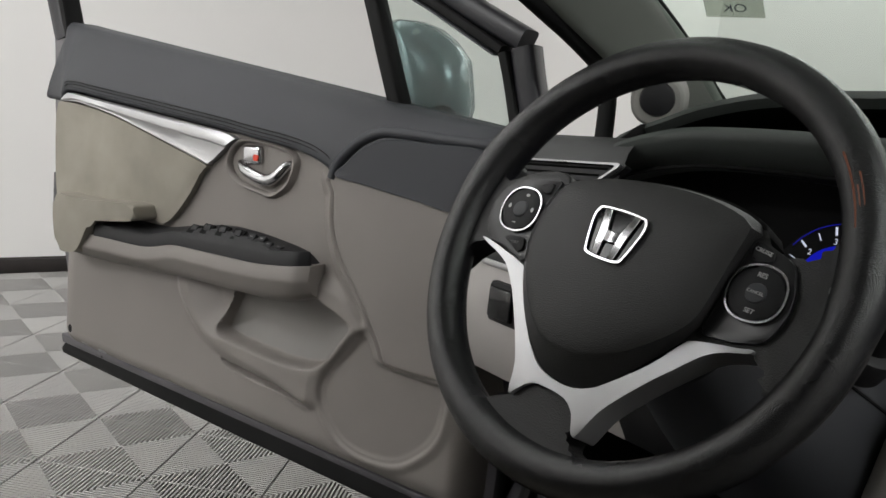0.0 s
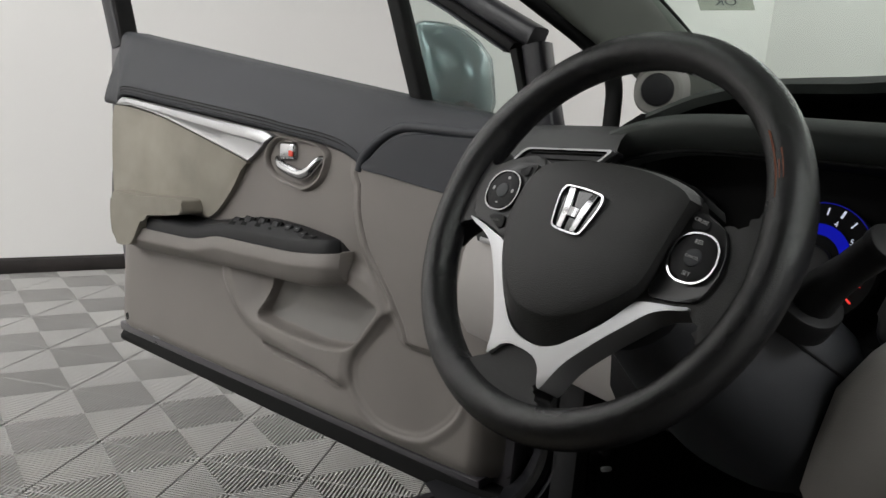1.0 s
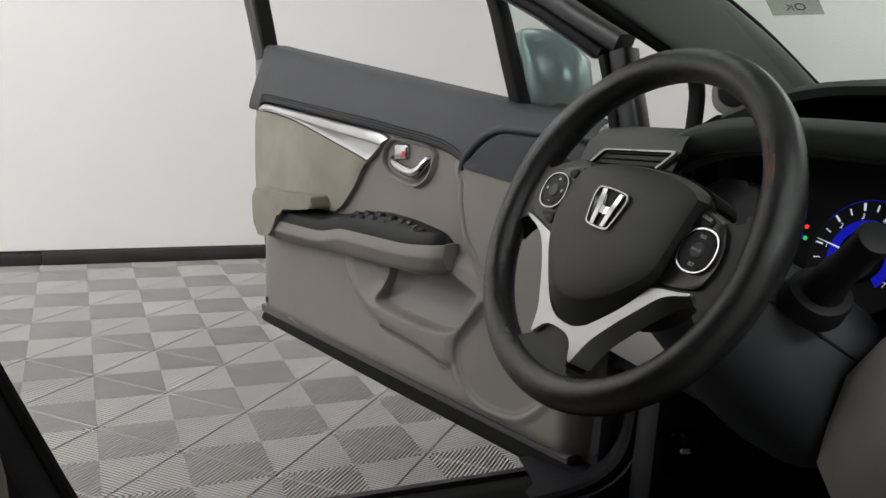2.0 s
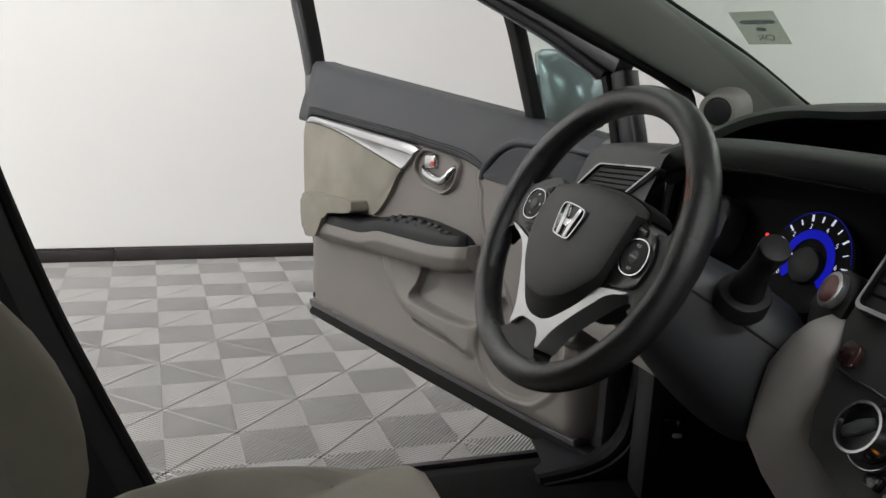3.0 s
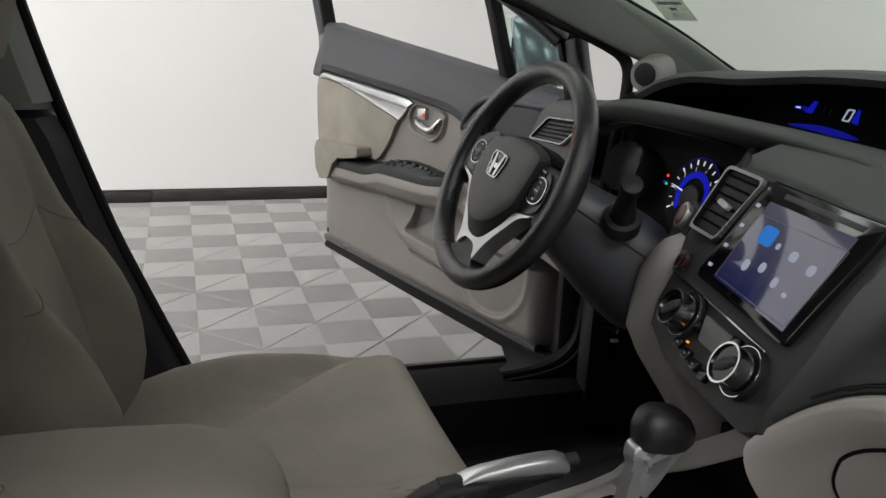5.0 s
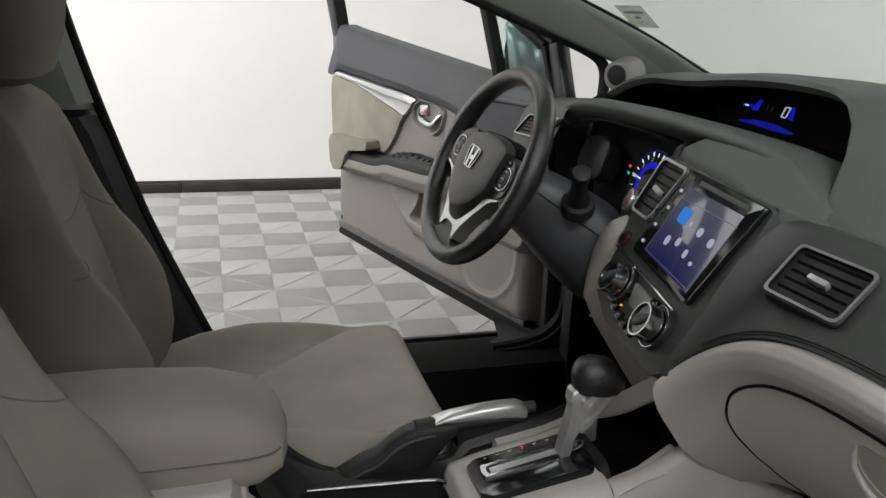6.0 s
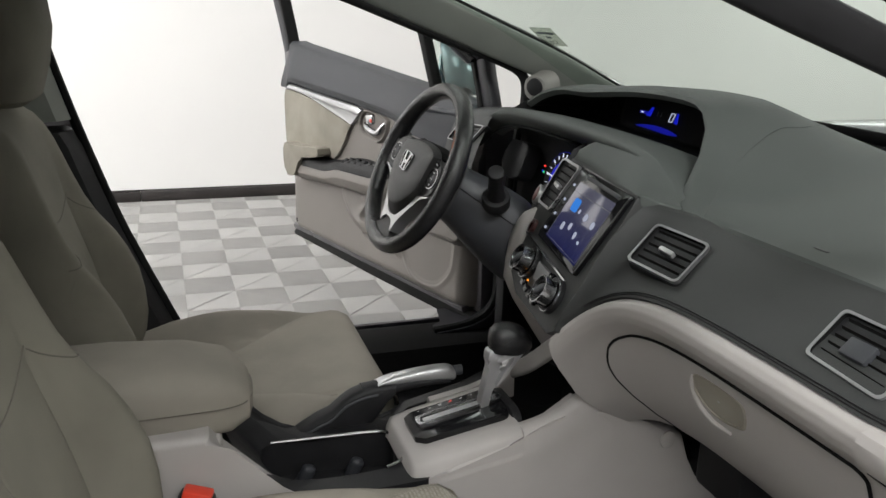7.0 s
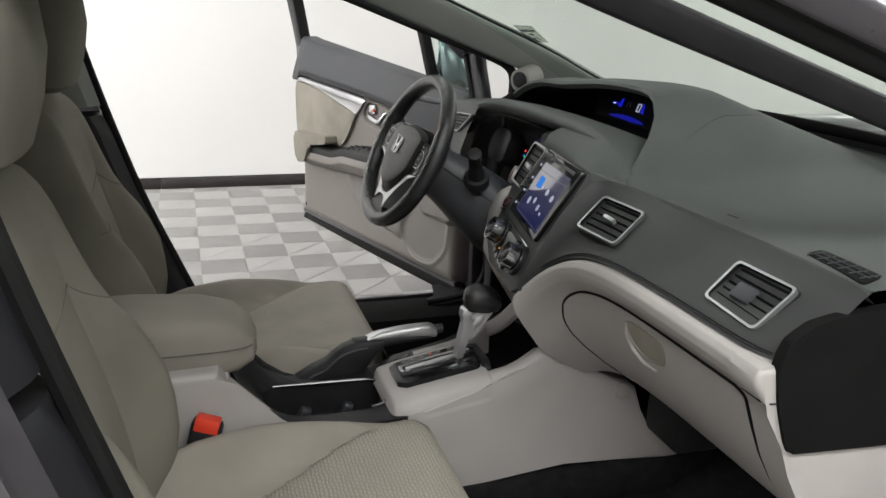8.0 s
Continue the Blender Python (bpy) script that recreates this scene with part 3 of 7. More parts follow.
def door(car):
    d = part("door", slab(DM, [(1.095, 0.395), (1.082, 0.47), (1.096, 0.545), (1.108, 0.62), (1.142, 0.665), (1.152, 0.75), (1.170, 0.95), (1.185, 1.085), (0.70, 1.05), (0.2, 1.005), (-0.03, 0.985), (-0.035, 0.75), (-0.035, 0.40)], -0.17, -0.058, 0.01), PAINT, car, "open front door with grey trim panel and cloth insert")
    part("bottom_seal", slab(DM, [(1.062, 0.394), (1.070, 0.408), (1.055, 0.424), (0.98, 0.432), (0.66, 0.428), (0.10, 0.422), (-0.04, 0.42), (-0.04, 0.383), (0.5, 0.391)], -0.10, -0.022, 0.012, 3), RUBBER, d, "black rubber sill along the door's foot")
    part("foot_flange", slab(DM, [(1.055, 0.424), (1.060, 0.442), (0.60, 0.438), (0.10, 0.432), (0.0, 0.436), (0.0, 0.420)], -0.06, -0.019, 0.004), PAINT, d)

    def edge_u(z):
        return 1.070 + 0.030 * min(1.0, max(0.0, (z - 0.43) / 0.20))
    us, zs = np.linspace(-0.03, 1.105, 400), np.linspace(0.432, 0.985, 220)
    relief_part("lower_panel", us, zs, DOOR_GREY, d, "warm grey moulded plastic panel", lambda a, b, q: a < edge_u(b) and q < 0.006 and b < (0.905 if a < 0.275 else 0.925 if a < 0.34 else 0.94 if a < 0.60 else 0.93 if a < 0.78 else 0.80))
    relief_part("map_pocket", us, zs, GREY_D, d, "grey map pocket hollow, darkened for shade", lambda a, b, q: q >= 0.006)
    # upper pad
    n = 44
    tl = smooth([(1.138, 1.115, 0), (0.95, 1.097, 0), (0.79, 1.081, 0), (0.481, 1.051, 0), (0.24, 1.028, 0), (0.02, 1.008, 0)], n)
    bl = smooth([(1.066, 0.948, 0), (1.054, 0.953, 0), (1.040, 0.967, 0), (1.012, 0.973, 0), (0.912, 0.967, 0), (0.785, 0.960, 0), (0.653, 0.952, 0), (0.554, 0.946, 0), (0.489, 0.940, 0), (0.401, 0.934, 0), (0.345, 0.926, 0), (0.310, 0.914, 0), (0.283, 0.902, 0), (0.19, 0.91, 0), (0.02, 0.92, 0)], n)
    prof = [(0.0, -0.12), (0.0, -0.064), (0.02, -0.056), (0.08, -0.046), (0.30, -0.030), (0.55, -0.016), (0.80, -0.004), (0.94, 0.001), (0.985, -0.001), (1.0, -0.008), (1.0, -0.05)]
    rows = [[D(tl[0].x + 0.006 + 0.008 * f, tl[0].y + (bl[0].y - tl[0].y) * f, -0.085) for f, nn in prof], [D(tl[0].x + 0.004 + 0.005 * f, tl[0].y + (bl[0].y - tl[0].y) * f, nn - 0.025) for f, nn in prof]]
    for k, (a, b) in enumerate(zip(tl, bl)):
        tuck = 0.012 * max(0, 1 - k / 4)
        swell = 0.006 * math.exp(-((a.x - 0.30) / 0.10) ** 2)
        rows.append([D(*(a.lerp(b, f)).to_2d(), nn - tuck + swell * math.sin(math.pi * f)) for f, nn in prof])
    part("upper_pad", loft(rows), CHARCOAL, d, "charcoal vinyl upper pad with stitching", sharp=60)
    for off in (0.008, 0.014, 0.020):
        part("stitching", tube([D(p.x, p.y + off, 0.0002) for p in bl[6:36]], 0.0009, 6), RUBBER, d)
    # cloth insert, with a soft rim
    cloth = smooth_ring([(1.066, 0.938), (1.042, 0.949), (0.968, 0.947), (0.873, 0.936), (0.783, 0.919), (0.697, 0.901), (0.632, 0.887), (0.594, 0.877), (0.607, 0.864), (0.627, 0.830), (0.649, 0.801), (0.674, 0.773), (0.694, 0.758), (0.714, 0.751), (0.728, 0.757), (0.80, 0.76), (0.90, 0.69), (0.96, 0.67), (1.03, 0.672), (1.058, 0.75), (1.068, 0.85)], 90)
    part("cloth_insert", slab(DM, cloth, -0.05, 0.000, 0.010, 4), CLOTH, d, "stained olive grey cloth insert")
    rest = smooth_ring([(0.985, 0.767), (0.945, 0.769), (0.88, 0.772), (0.826, 0.778), (0.745, 0.785), (0.729, 0.775), (0.730, 0.757), (0.797, 0.744), (0.858, 0.733), (0.878, 0.711), (0.895, 0.681), (0.909, 0.665), (0.928, 0.658), (0.958, 0.656), (0.978, 0.670), (0.990, 0.72)], 70)
    part("armrest_cushion", slab(DM, rest, -0.03, 0.049, 0.020, 6), CLOTH, d, "olive grey cloth armrest end")
    # silver blade: a convex face over a hollow facet that widens towards the handle
    bt = smooth([(1.046, 0.954, 0), (1.033, 0.966, 0), (1.013, 0.969, 0), (0.912, 0.963, 0), (0.785, 0.956, 0), (0.653, 0.948, 0), (0.554, 0.942, 0), (0.522, 0.934, 0)], 40)
    bb = smooth([(1.044, 0.951, 0), (1.0, 0.953, 0), (0.968, 0.951, 0), (0.873, 0.940, 0), (0.783, 0.922, 0), (0.698, 0.904, 0), (0.633, 0.890, 0), (0.590, 0.880, 0)], 40)
    rows = []
    for k, (a, b) in enumerate(zip(bt, bb)):
        f = max(0.0, (k - 14) / 25)
        c = 0.62 - 0.34 * f
        rows.append([D(*a.lerp(b, q).to_2d(), nn) for q, nn in ((0.0, -0.012), (0.01, 0.000), (0.08, 0.004), (c - 0.06, 0.0065), (c, 0.006), (c + 0.05, 0.006 - 0.004 * f), (0.80, 0.003 - 0.003 * f), (0.95, 0.003), (1.0, 0.001), (1.0, -0.015))])
    rows.append([p - DN * 0.012 for p in rows[-1]])
    part("trim_blade", loft(rows), SILVER, d, "satin silver trim blade", sharp=35)
    # handle bowl: a raised surround, a hollow, the pull and the lock knob
    bezel = smooth_ring([(0.552, 0.893), (0.543, 0.918), (0.521, 0.936), (0.489, 0.941), (0.434, 0.939), (0.398, 0.934), (0.376, 0.920), (0.376, 0.898), (0.388, 0.870), (0.409, 0.852), (0.432, 0.842), (0.462, 0.845), (0.514, 0.853), (0.543, 0.871)], 64)
    mid = [((a[0] + b[0]) / 2, (a[1] + b[1]) / 2) for a, b in zip(bezel, scale_about(bezel, 0.84, 0.80))]
    rim_in = scale_about(bezel, 0.84, 0.80)
    bm = bmesh.new()
    put_grid(bm, [[D(*p, -0.016) for p in bezel], [D(*p, -0.008) for p in scale_about(bezel, 0.97)], [D(*p, -0.001) for p in mid], [D(*p, -0.002) for p in scale_about(bezel, 0.87, 0.84)], [D(*p, -0.009) for p in rim_in], [D(*p, -0.030) for p in scale_about(bezel, 0.78, 0.70)]], True)
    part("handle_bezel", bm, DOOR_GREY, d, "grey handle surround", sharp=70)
    part("handle_bowl", slab(DM, rim_in, -0.035, -0.024, 0.0), GREY_D, d)
    pull = smooth([D(0.517, 0.893, -0.014), D(0.500, 0.884, -0.006), D(0.470, 0.877, -0.002), D(0.438, 0.874, -0.001), D(0.418, 0.884, -0.002), D(0.406, 0.900, -0.008), D(0.396, 0.907, -0.018)], 26)
    part("door_handle", tube(pull, [0.0075 + 0.0028 * math.sin(math.pi * i / 25) for i in range(26)], 16), CHROME, d, "chrome inner door handle")
    part("lock_knob", box((-0.022, -0.016, -0.022), (0.022, 0.016, -0.002), 0.007, DM @ pose(0.484, 0.911, 0) @ pose(0, 0, 0, 0, 0, -4), 4), CHROME, d, "chrome lock knob")
    part("lock_mark", slab(DM, oval(0.471, 0.908, 0.012, 0.011, 12, 4), -0.01, -0.0012, 0.0003), ORANGE, d, "small red lock mark")
    # armrest with switches: top and foot of the black inlay along the door
    crest = [(-0.87, 0.728), (-0.831, 0.736), (-0.792, 0.744), (-0.742, 0.744), (-0.692, 0.747), (-0.644, 0.758), (-0.597, 0.769), (-0.552, 0.777), (-0.509, 0.781), (-0.438, 0.780), (-0.371, 0.774), (-0.335, 0.769), (-0.31, 0.755)]
    ledge = [(-1.0, 0.694), (-0.90, 0.700), (-0.835, 0.704), (-0.786, 0.706), (-0.716, 0.709), (-0.683, 0.715), (-0.635, 0.730), (-0.558, 0.733), (-0.485, 0.736), (-0.415, 0.739), (-0.376, 0.744), (-0.30, 0.756)]
    under = [(-1.0, 0.641), (-0.92, 0.643), (-0.825, 0.649), (-0.736, 0.655), (-0.652, 0.661), (-0.573, 0.666), (-0.498, 0.669), (-0.441, 0.671), (-0.387, 0.675), (-0.348, 0.683), (-0.305, 0.700)]

    def line_at(table, u):
        x, zz = [p[0] for p in table], [p[1] for p in table]
        return float(np.interp(-u, x, zz))
    rows = []
    for u in np.linspace(0.990, 0.304, 48):
        k = (0.990 - u) / 0.686
        top_z = sum(line_at(ledge, u + e) for e in (-0.02, -0.01, 0, 0.01, 0.02)) / 5 + 0.001
        low_z = line_at(under, u)
        out = 0.037 - 0.012 * max(0.0, (u - 0.88) / 0.11) ** 2
        end = max(0.0, (k - 0.95) / 0.05)
        out *= 1 - 0.40 * end ** 3
        crease = top_z - 0.026
        rows.append([D(u, z, nn) for z, nn in ((top_z, -0.05), (top_z, out * 0.60), (top_z - 0.001, out * 0.95), (top_z - 0.005, out), (crease + 0.004, out * 1.10), (crease, out * 1.10), (crease - 0.004, out * 1.04), (low_z + 0.020, out * 0.84), (low_z + 0.008, out * 0.58), (low_z + 0.002, out * 0.1), (low_z, -0.020), (low_z, -0.05))])
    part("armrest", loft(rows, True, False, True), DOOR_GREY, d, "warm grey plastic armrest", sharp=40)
    rows = []
    for u in np.linspace(0.868, 0.309, 52):
        zt = sum(line_at(crest, u + e) for e in (-0.012, -0.006, 0, 0.006, 0.012)) / 5
        zb = sum(line_at(ledge, u + e) for e in (-0.02, -0.01, 0, 0.01, 0.02)) / 5
        end = max(0.0, (0.345 - u) / 0.036)
        out = 0.037 * (1 - 0.42 * end ** 3)
        zt -= 0.006 * end ** 2
        rows.append([D(u, z, nn) for z, nn in ((zb - 0.01, -0.03), (zt - 0.004, -0.030), (zt, -0.012), (zt, -0.004), (zt - 0.005, out * 0.55), (zb + 0.024, out * 0.88), (zb + 0.017, out * 0.98), (zb + 0.001, out * 1.01), (zb - 0.01, out * 0.5))])
    part("switch_panel", loft(rows, True, False, True), BLACK, d, "black window switch panel", sharp=35)

    def on_panel(u, nn):
        zt, zb = line_at(crest, u), line_at(ledge, u)
        lo, hi = zb + 0.024, zt - 0.005
        f = (nn - 0.020) / 0.0125
        return axes(D(u, hi + (lo - hi) * f, nn), DU, D(0, lo, 0.0325) - D(0, hi, 0.020))
    for u in (0.590, 0.556, 0.516, 0.478):
        m = on_panel(u, 0.020)
        well = part("switch_well", box((-0.013, -0.010, -0.006), (0.013, 0.012, 0.0002), 0.0006, m), MATTE, d, "dark switch well")
        part("window_switch", box((-0.008, -0.007, -0.005), (0.008, 0.004, 0.0022), 0.0015, m @ pose(0, 0, 0, -8)), BLACK, well, "black window switch")
    for u, nn in ((0.446, 0.018), (0.424, 0.016), (0.404, 0.020), (0.382, 0.017)):
        m = on_panel(u, nn)
        part("small_switch", box((-0.008, -0.006, -0.006), (0.008, 0.006, 0.0012), 0.0008, m), BLACK, d, "small black switch")
        part("switch_mark", box((-0.003, -0.001, 0.0), (0.003, 0.001, 0.0016), 0, m), GREYMARK, d)
    # dark pad beside the dashboard, set in a raised rim
    pad = smooth_ring([(0.280, 0.905), (0.259, 0.928), (0.239, 0.947), (0.215, 0.962), (0.189, 0.971), (0.147, 0.976), (0.087, 0.978), (0.02, 0.980), (-0.01, 0.96), (-0.01, 0.885), (0.064, 0.884), (0.105, 0.889), (0.158, 0.8935), (0.224, 0.8995)], 64)
    part("fore_pad", loft([[D(*p, n) for p in scale_about(pad, k)] for k, n in ((1.0, -0.05), (1.0, 0.008), (0.988, 0.0125), (0.965, 0.0145), (0.6, 0.0145), (0.002, 0.0145))], True), CHARCOAL, d, "charcoal grained vinyl pad")
    rim = [D(p.x, p.y, 0.006) for p in smooth([(0.288, 0.900, 0), (0.281, 0.921, 0), (0.265, 0.940, 0), (0.241, 0.961, 0), (0.216, 0.975, 0), (0.190, 0.983, 0), (0.147, 0.985, 0), (0.07, 0.985, 0), (-0.04, 0.986, 0)], 34)]
    part("pad_rim", tube(rim, 0.0085, 12), CHARCOAL, d, "charcoal vinyl rim")
    # latch end
    stop = part("rubber_stop", slab(axes(D(1.016, 0.466, -0.030), DU * -1, (0, 0, 1)), oval(0, 0, 0.036, 0.038, 20), -0.03, 0.010, 0.006), DARK_METAL, d, "steel collar with a black rubber stop")
    part("stop_plug", slab(axes(D(1.016, 0.466, -0.022), DU * -1, (0, 0, 1)), oval(0, 0, 0.019, 0.020, 16), -0.02, 0.010, 0.004), RUBBER, stop, "black rubber plug")
    for u, z in ((0.965, 0.449), (0.905, 0.446)):
        part("trim_clip", box((-0.014, -0.006, -0.010), (0.014, 0.006, 0.004), 0.003, axes(D(u, z, -0.020), DU * -1, (0, 0, 1))), DARK_METAL, d, "small steel clip")
    part("latch", box((-0.012, -0.06, -0.03), (0.006, 0.06, 0.03), 0.004, axes(D(1.202, 0.72, -0.11), DU, (0, 0, 1))), SHROUD, d, "steel door latch")

    def bar(name, path, wide, thick, mat, label, off=-0.085):
        p = smooth([(a, b, 0) for a, b in path], 18)
        rows = []
        for i, q in enumerate(p):
            w = (p[min(i + 1, 17)] - p[max(i - 1, 0)]).normalized()
            s = Vector((-w.y, w.x, 0))
            rows.append([D(q.x + s.x * a, q.y + s.y * a, off + b) for a, b in oval(0, 0, wide, thick, 16, 5)])
        return part(name, loft(rows, True, False, True), mat, d, label)
    bar("window_frame", [(1.160, 1.075), (1.205, 1.18), (1.262, 1.30), (1.27, 1.40), (1.21, 1.475)], 0.046, 0.055, FRAME, "black window frame")
    bar("window_frame", [(1.21, 1.475), (0.95, 1.462), (0.62, 1.370), (0.404, 1.294), (0.201, 1.217), (0.121, 1.180), (0.020, 1.136)], 0.034, 0.045, FRAME, "black window frame")
    bar("window_frame", [(0.020, 1.126), (0.006, 1.077), (-0.016, 1.011), (-0.035, 0.94)], 0.038, 0.042, FRAME, "black window frame")
    bar("window_seal", [(1.132, 1.08), (1.168, 1.17), (1.222, 1.29)], 0.016, 0.045, RUBBER, "black glass channel", -0.08)
    bar("window_seal", [(0.62, 1.347), (0.414, 1.2715), (0.211, 1.1945), (0.131, 1.158), (0.050, 1.119)], 0.016, 0.042, RUBBER, "black glass channel", -0.08)
    bar("window_seal", [(0.047, 1.116), (0.031, 1.073), (0.012, 1.012), (0.005, 0.985)], 0.016, 0.042, RUBBER, "black glass channel", -0.08)
    bar("chrome_edge", [(0.62, 1.338), (0.417, 1.2625), (0.214, 1.1855), (0.134, 1.149), (0.057, 1.112)], 0.003, 0.02, SHROUD, "thin dark edge", -0.06)
    bar("division_bar", [(0.228, 1.0), (0.272, 1.10), (0.309, 1.186), (0.337, 1.240)], 0.027, 0.036, RUBBER, "black division bar")
    pane2 = part("quarter_pane", slab(DM, [(0.24, 1.0), (0.33, 1.235), (0.05, 1.117), (0.005, 1.0)], -0.088, -0.084, 0.0), QGLASS, d, "tinted quarter pane")
    pane2.visible_shadow = False
    # hinge end
    part("door_check", box((-0.01, -0.012, 0), (0.12, 0.012, 0.02), 0.003, axes(D(-0.03, 0.60, -0.085), (0.75, 0.62, 0), (-0.62, 0.75, 0))), SHROUD, d, "steel door check")
    for z in (0.50, 0.80):
        part("hinge", box((-0.05, -0.02, -0.035), (0.05, 0.02, 0.035), 0.006, axes(D(-0.06, z, -0.12), DU, DN)), PAINT, d)
    part("wire_boot", tube(smooth([D(-0.03, 0.68, -0.09), (-0.752, 1.165, 0.682), (-0.745, 1.205, 0.675)], 14), [0.014 + 0.002 * (i % 2) for i in range(14)], 12), RUBBER, d, "ribbed rubber cable boot")
    return d


QGLASS = glass("quarter_glass", (0.87, 0.91, 0.89), gloss=0.02)
door(CAR)


def wing_mirror(car):
    rows = []
    for z, f in ((1.005, 0.62), (1.012, 0.86), (1.03, 0.97), (1.07, 1.0), (1.11, 1.0), (1.14, 0.93), (1.158, 0.80), (1.167, 0.55)):
        lean = 0.02 * (z - 1.08) / 0.08
        section = [(0.350, -0.235), (0.346, -0.222), (0.300, -0.196), (0.290, -0.193), (0.280, -0.195), (0.230, -0.205), (0.208, -0.222), (0.200, -0.25), (0.212, -0.30), (0.25, -0.335), (0.31, -0.335), (0.347, -0.30)]
        top = max(0.0, (z - 1.12) / 0.05)
        rows.append([D(0.266 + (u - 0.275) * f * 0.88 + lean + (0.03 * top if u > 0.27 else 0.045 * top), z, -0.212 + (n + 0.262) * f) for u, n in section])
    m = part("wing_mirror", loft(rows, True, False, True), MIRROR_PAINT, car, "dark teal glossy wing mirror", sharp=50)
    part("mirror_face", slab(axes(D(0.334, 1.083, -0.215), DN, (0, 0, 1)), oval(0, 0, 0.105, 0.125, 28, 3.0), -0.004, 0.003, 0.001), MIRRORG, m, "mirror glass")
    part("mirror_foot", tube([D(0.16, 0.985, -0.12), D(0.19, 1.0, -0.15), D(0.25, 1.02, -0.20)], [0.03, 0.026, 0.022], 12), BLACK, m, "black mirror foot")


wing_mirror(CAR)

# ---- steering wheel ----
WA, WE = radians(4.6), radians(25.6)
WN = Vector((math.sin(WA) * math.cos(WE), -math.cos(WA) * math.cos(WE), math.sin(WE)))
WU = Vector((math.cos(WA), math.sin(WA), 0))
WO = Vector((-0.337, 0.8406, 0.942))
WM = axes(WO, WU, WN.cross(WU))


WORN = material("worn_leather_edge", (0.16, 0.045, 0.018), 0.7, vary=0.3, scale=60)
LETTER = material("pale_lettering", (0.42, 0.42, 0.42), 0.5, vary=0.05, scale=30)


def steering_wheel():
    w = thing("steering_wheel", "black leather steering wheel with silver lower spokes", "steering wheel")
    R = 0.1705
    rows = []
    for i in range(96):
        t = 2 * math.pi * i / 96
        deep = math.degrees(t) % 360
        fat = 1.0 + 0.10 * math.exp(-((deep - 160) / 14) ** 2) + 0.10 * math.exp(-((deep - 8) / 14) ** 2)
        rows.append([WM @ Vector(((R + 0.0165 * fat * math.cos(p)) * math.cos(t), (R + 0.0165 * fat * math.cos(p)) * math.sin(t), 0.0185 * fat * math.sin(p))) for p in [2 * math.pi * j / 18 for j in range(18)]])
    part("rim", loft(rows, True, True), RIM, w, "worn black leather rim")
    for off, lo, hi in ((0.0020, 12, 27), (0.0048, 17, 36), (-0.0008, 20, 30)):
        arc = [WM @ Vector(((R - off) * math.cos(radians(a)), (R - off) * math.sin(radians(a)), 0.0183)) for a in np.linspace(lo, hi, 14)]
        part("wear_mark", tube(arc, 0.0007, 6), WORN, w, "worn orange brown scratch on the rim")
    # spokes and lower cover, dark
    left = [(-0.168, 0.058), (-0.150, 0.060), (-0.147, 0.040), (-0.134, 0.041), (-0.110, 0.052), (-0.075, 0.050), (-0.072, -0.02), (-0.081, -0.031), (-0.105, -0.022), (-0.136, -0.016), (-0.153, -0.028), (-0.166, -0.042), (-0.174, 0.0)]
    right = [(0.085, 0.044), (0.100, 0.034), (0.1245, 0.0225), (0.1348, 0.0267), (0.1435, 0.0328), (0.149, 0.048), (0.166, 0.045), (0.172, 0.0), (0.164, -0.05), (0.150, -0.066), (0.1355, -0.066), (0.1335, -0.054), (0.126, -0.043), (0.10, -0.043), (0.070, -0.05), (0.07, 0.0)]
    foot = [(-0.062, -0.139), (-0.047, -0.131), (-0.036, -0.120), (-0.027, -0.112), (-0.007, -0.113), (0.0094, -0.116), (0.016, -0.126), (0.0185, -0.138), (0.019, -0.148), (0.034, -0.153), (0.036, -0.170), (-0.02, -0.174), (-0.075, -0.155)]
    for nm, line in (("spoke", left), ("spoke", right), ("lower_cover", foot)):
        part(nm, slab(WM, smooth_ring(line, 64), -0.024, 0.003, 0.005, 3), HUB, w, "black plastic spoke")
    part("hub_back", slab(WM, oval(0.0, -0.02, 0.15, 0.13, 24), -0.07, -0.022, 0.006), BLACK, w)
    silver = [(-0.1375, -0.0163), (-0.1208, -0.0191), (-0.0972, -0.0258), (-0.0798, -0.032), (-0.0689, -0.0519), (-0.0556, -0.0729), (-0.043, -0.0884), (-0.029, -0.1005), (-0.0146, -0.1063), (0.0026, -0.108), (0.0195, -0.1051), (0.0344, -0.0946), (0.058, -0.0736), (0.0754, -0.0522), (0.0801, -0.0479), (0.0978, -0.0447), (0.1132, -0.043), (0.1222, -0.041),
              (0.1216, -0.0443), (0.1072, -0.0478), (0.0935, -0.0543), (0.0783, -0.0688), (0.0598, -0.0877), (0.0415, -0.1092), (0.0334, -0.123), (0.027, -0.1384), (0.0219, -0.1374), (0.0176, -0.1269), (0.0106, -0.1185), (-0.0045, -0.115), (-0.0186, -0.1145), (-0.0268, -0.1151), (-0.0351, -0.1213), (-0.0433, -0.1299), (-0.047, -0.1136), (-0.0517, -0.1008), (-0.069, -0.0719), (-0.0869, -0.0466), (-0.1045, -0.0302), (-0.126, -0.0219)]
    part("spoke_trim", slab(WM, smooth_ring(silver, 110), -0.020, 0.0075, 0.0035, 4), SILVER, w, "satin silver lower spokes")
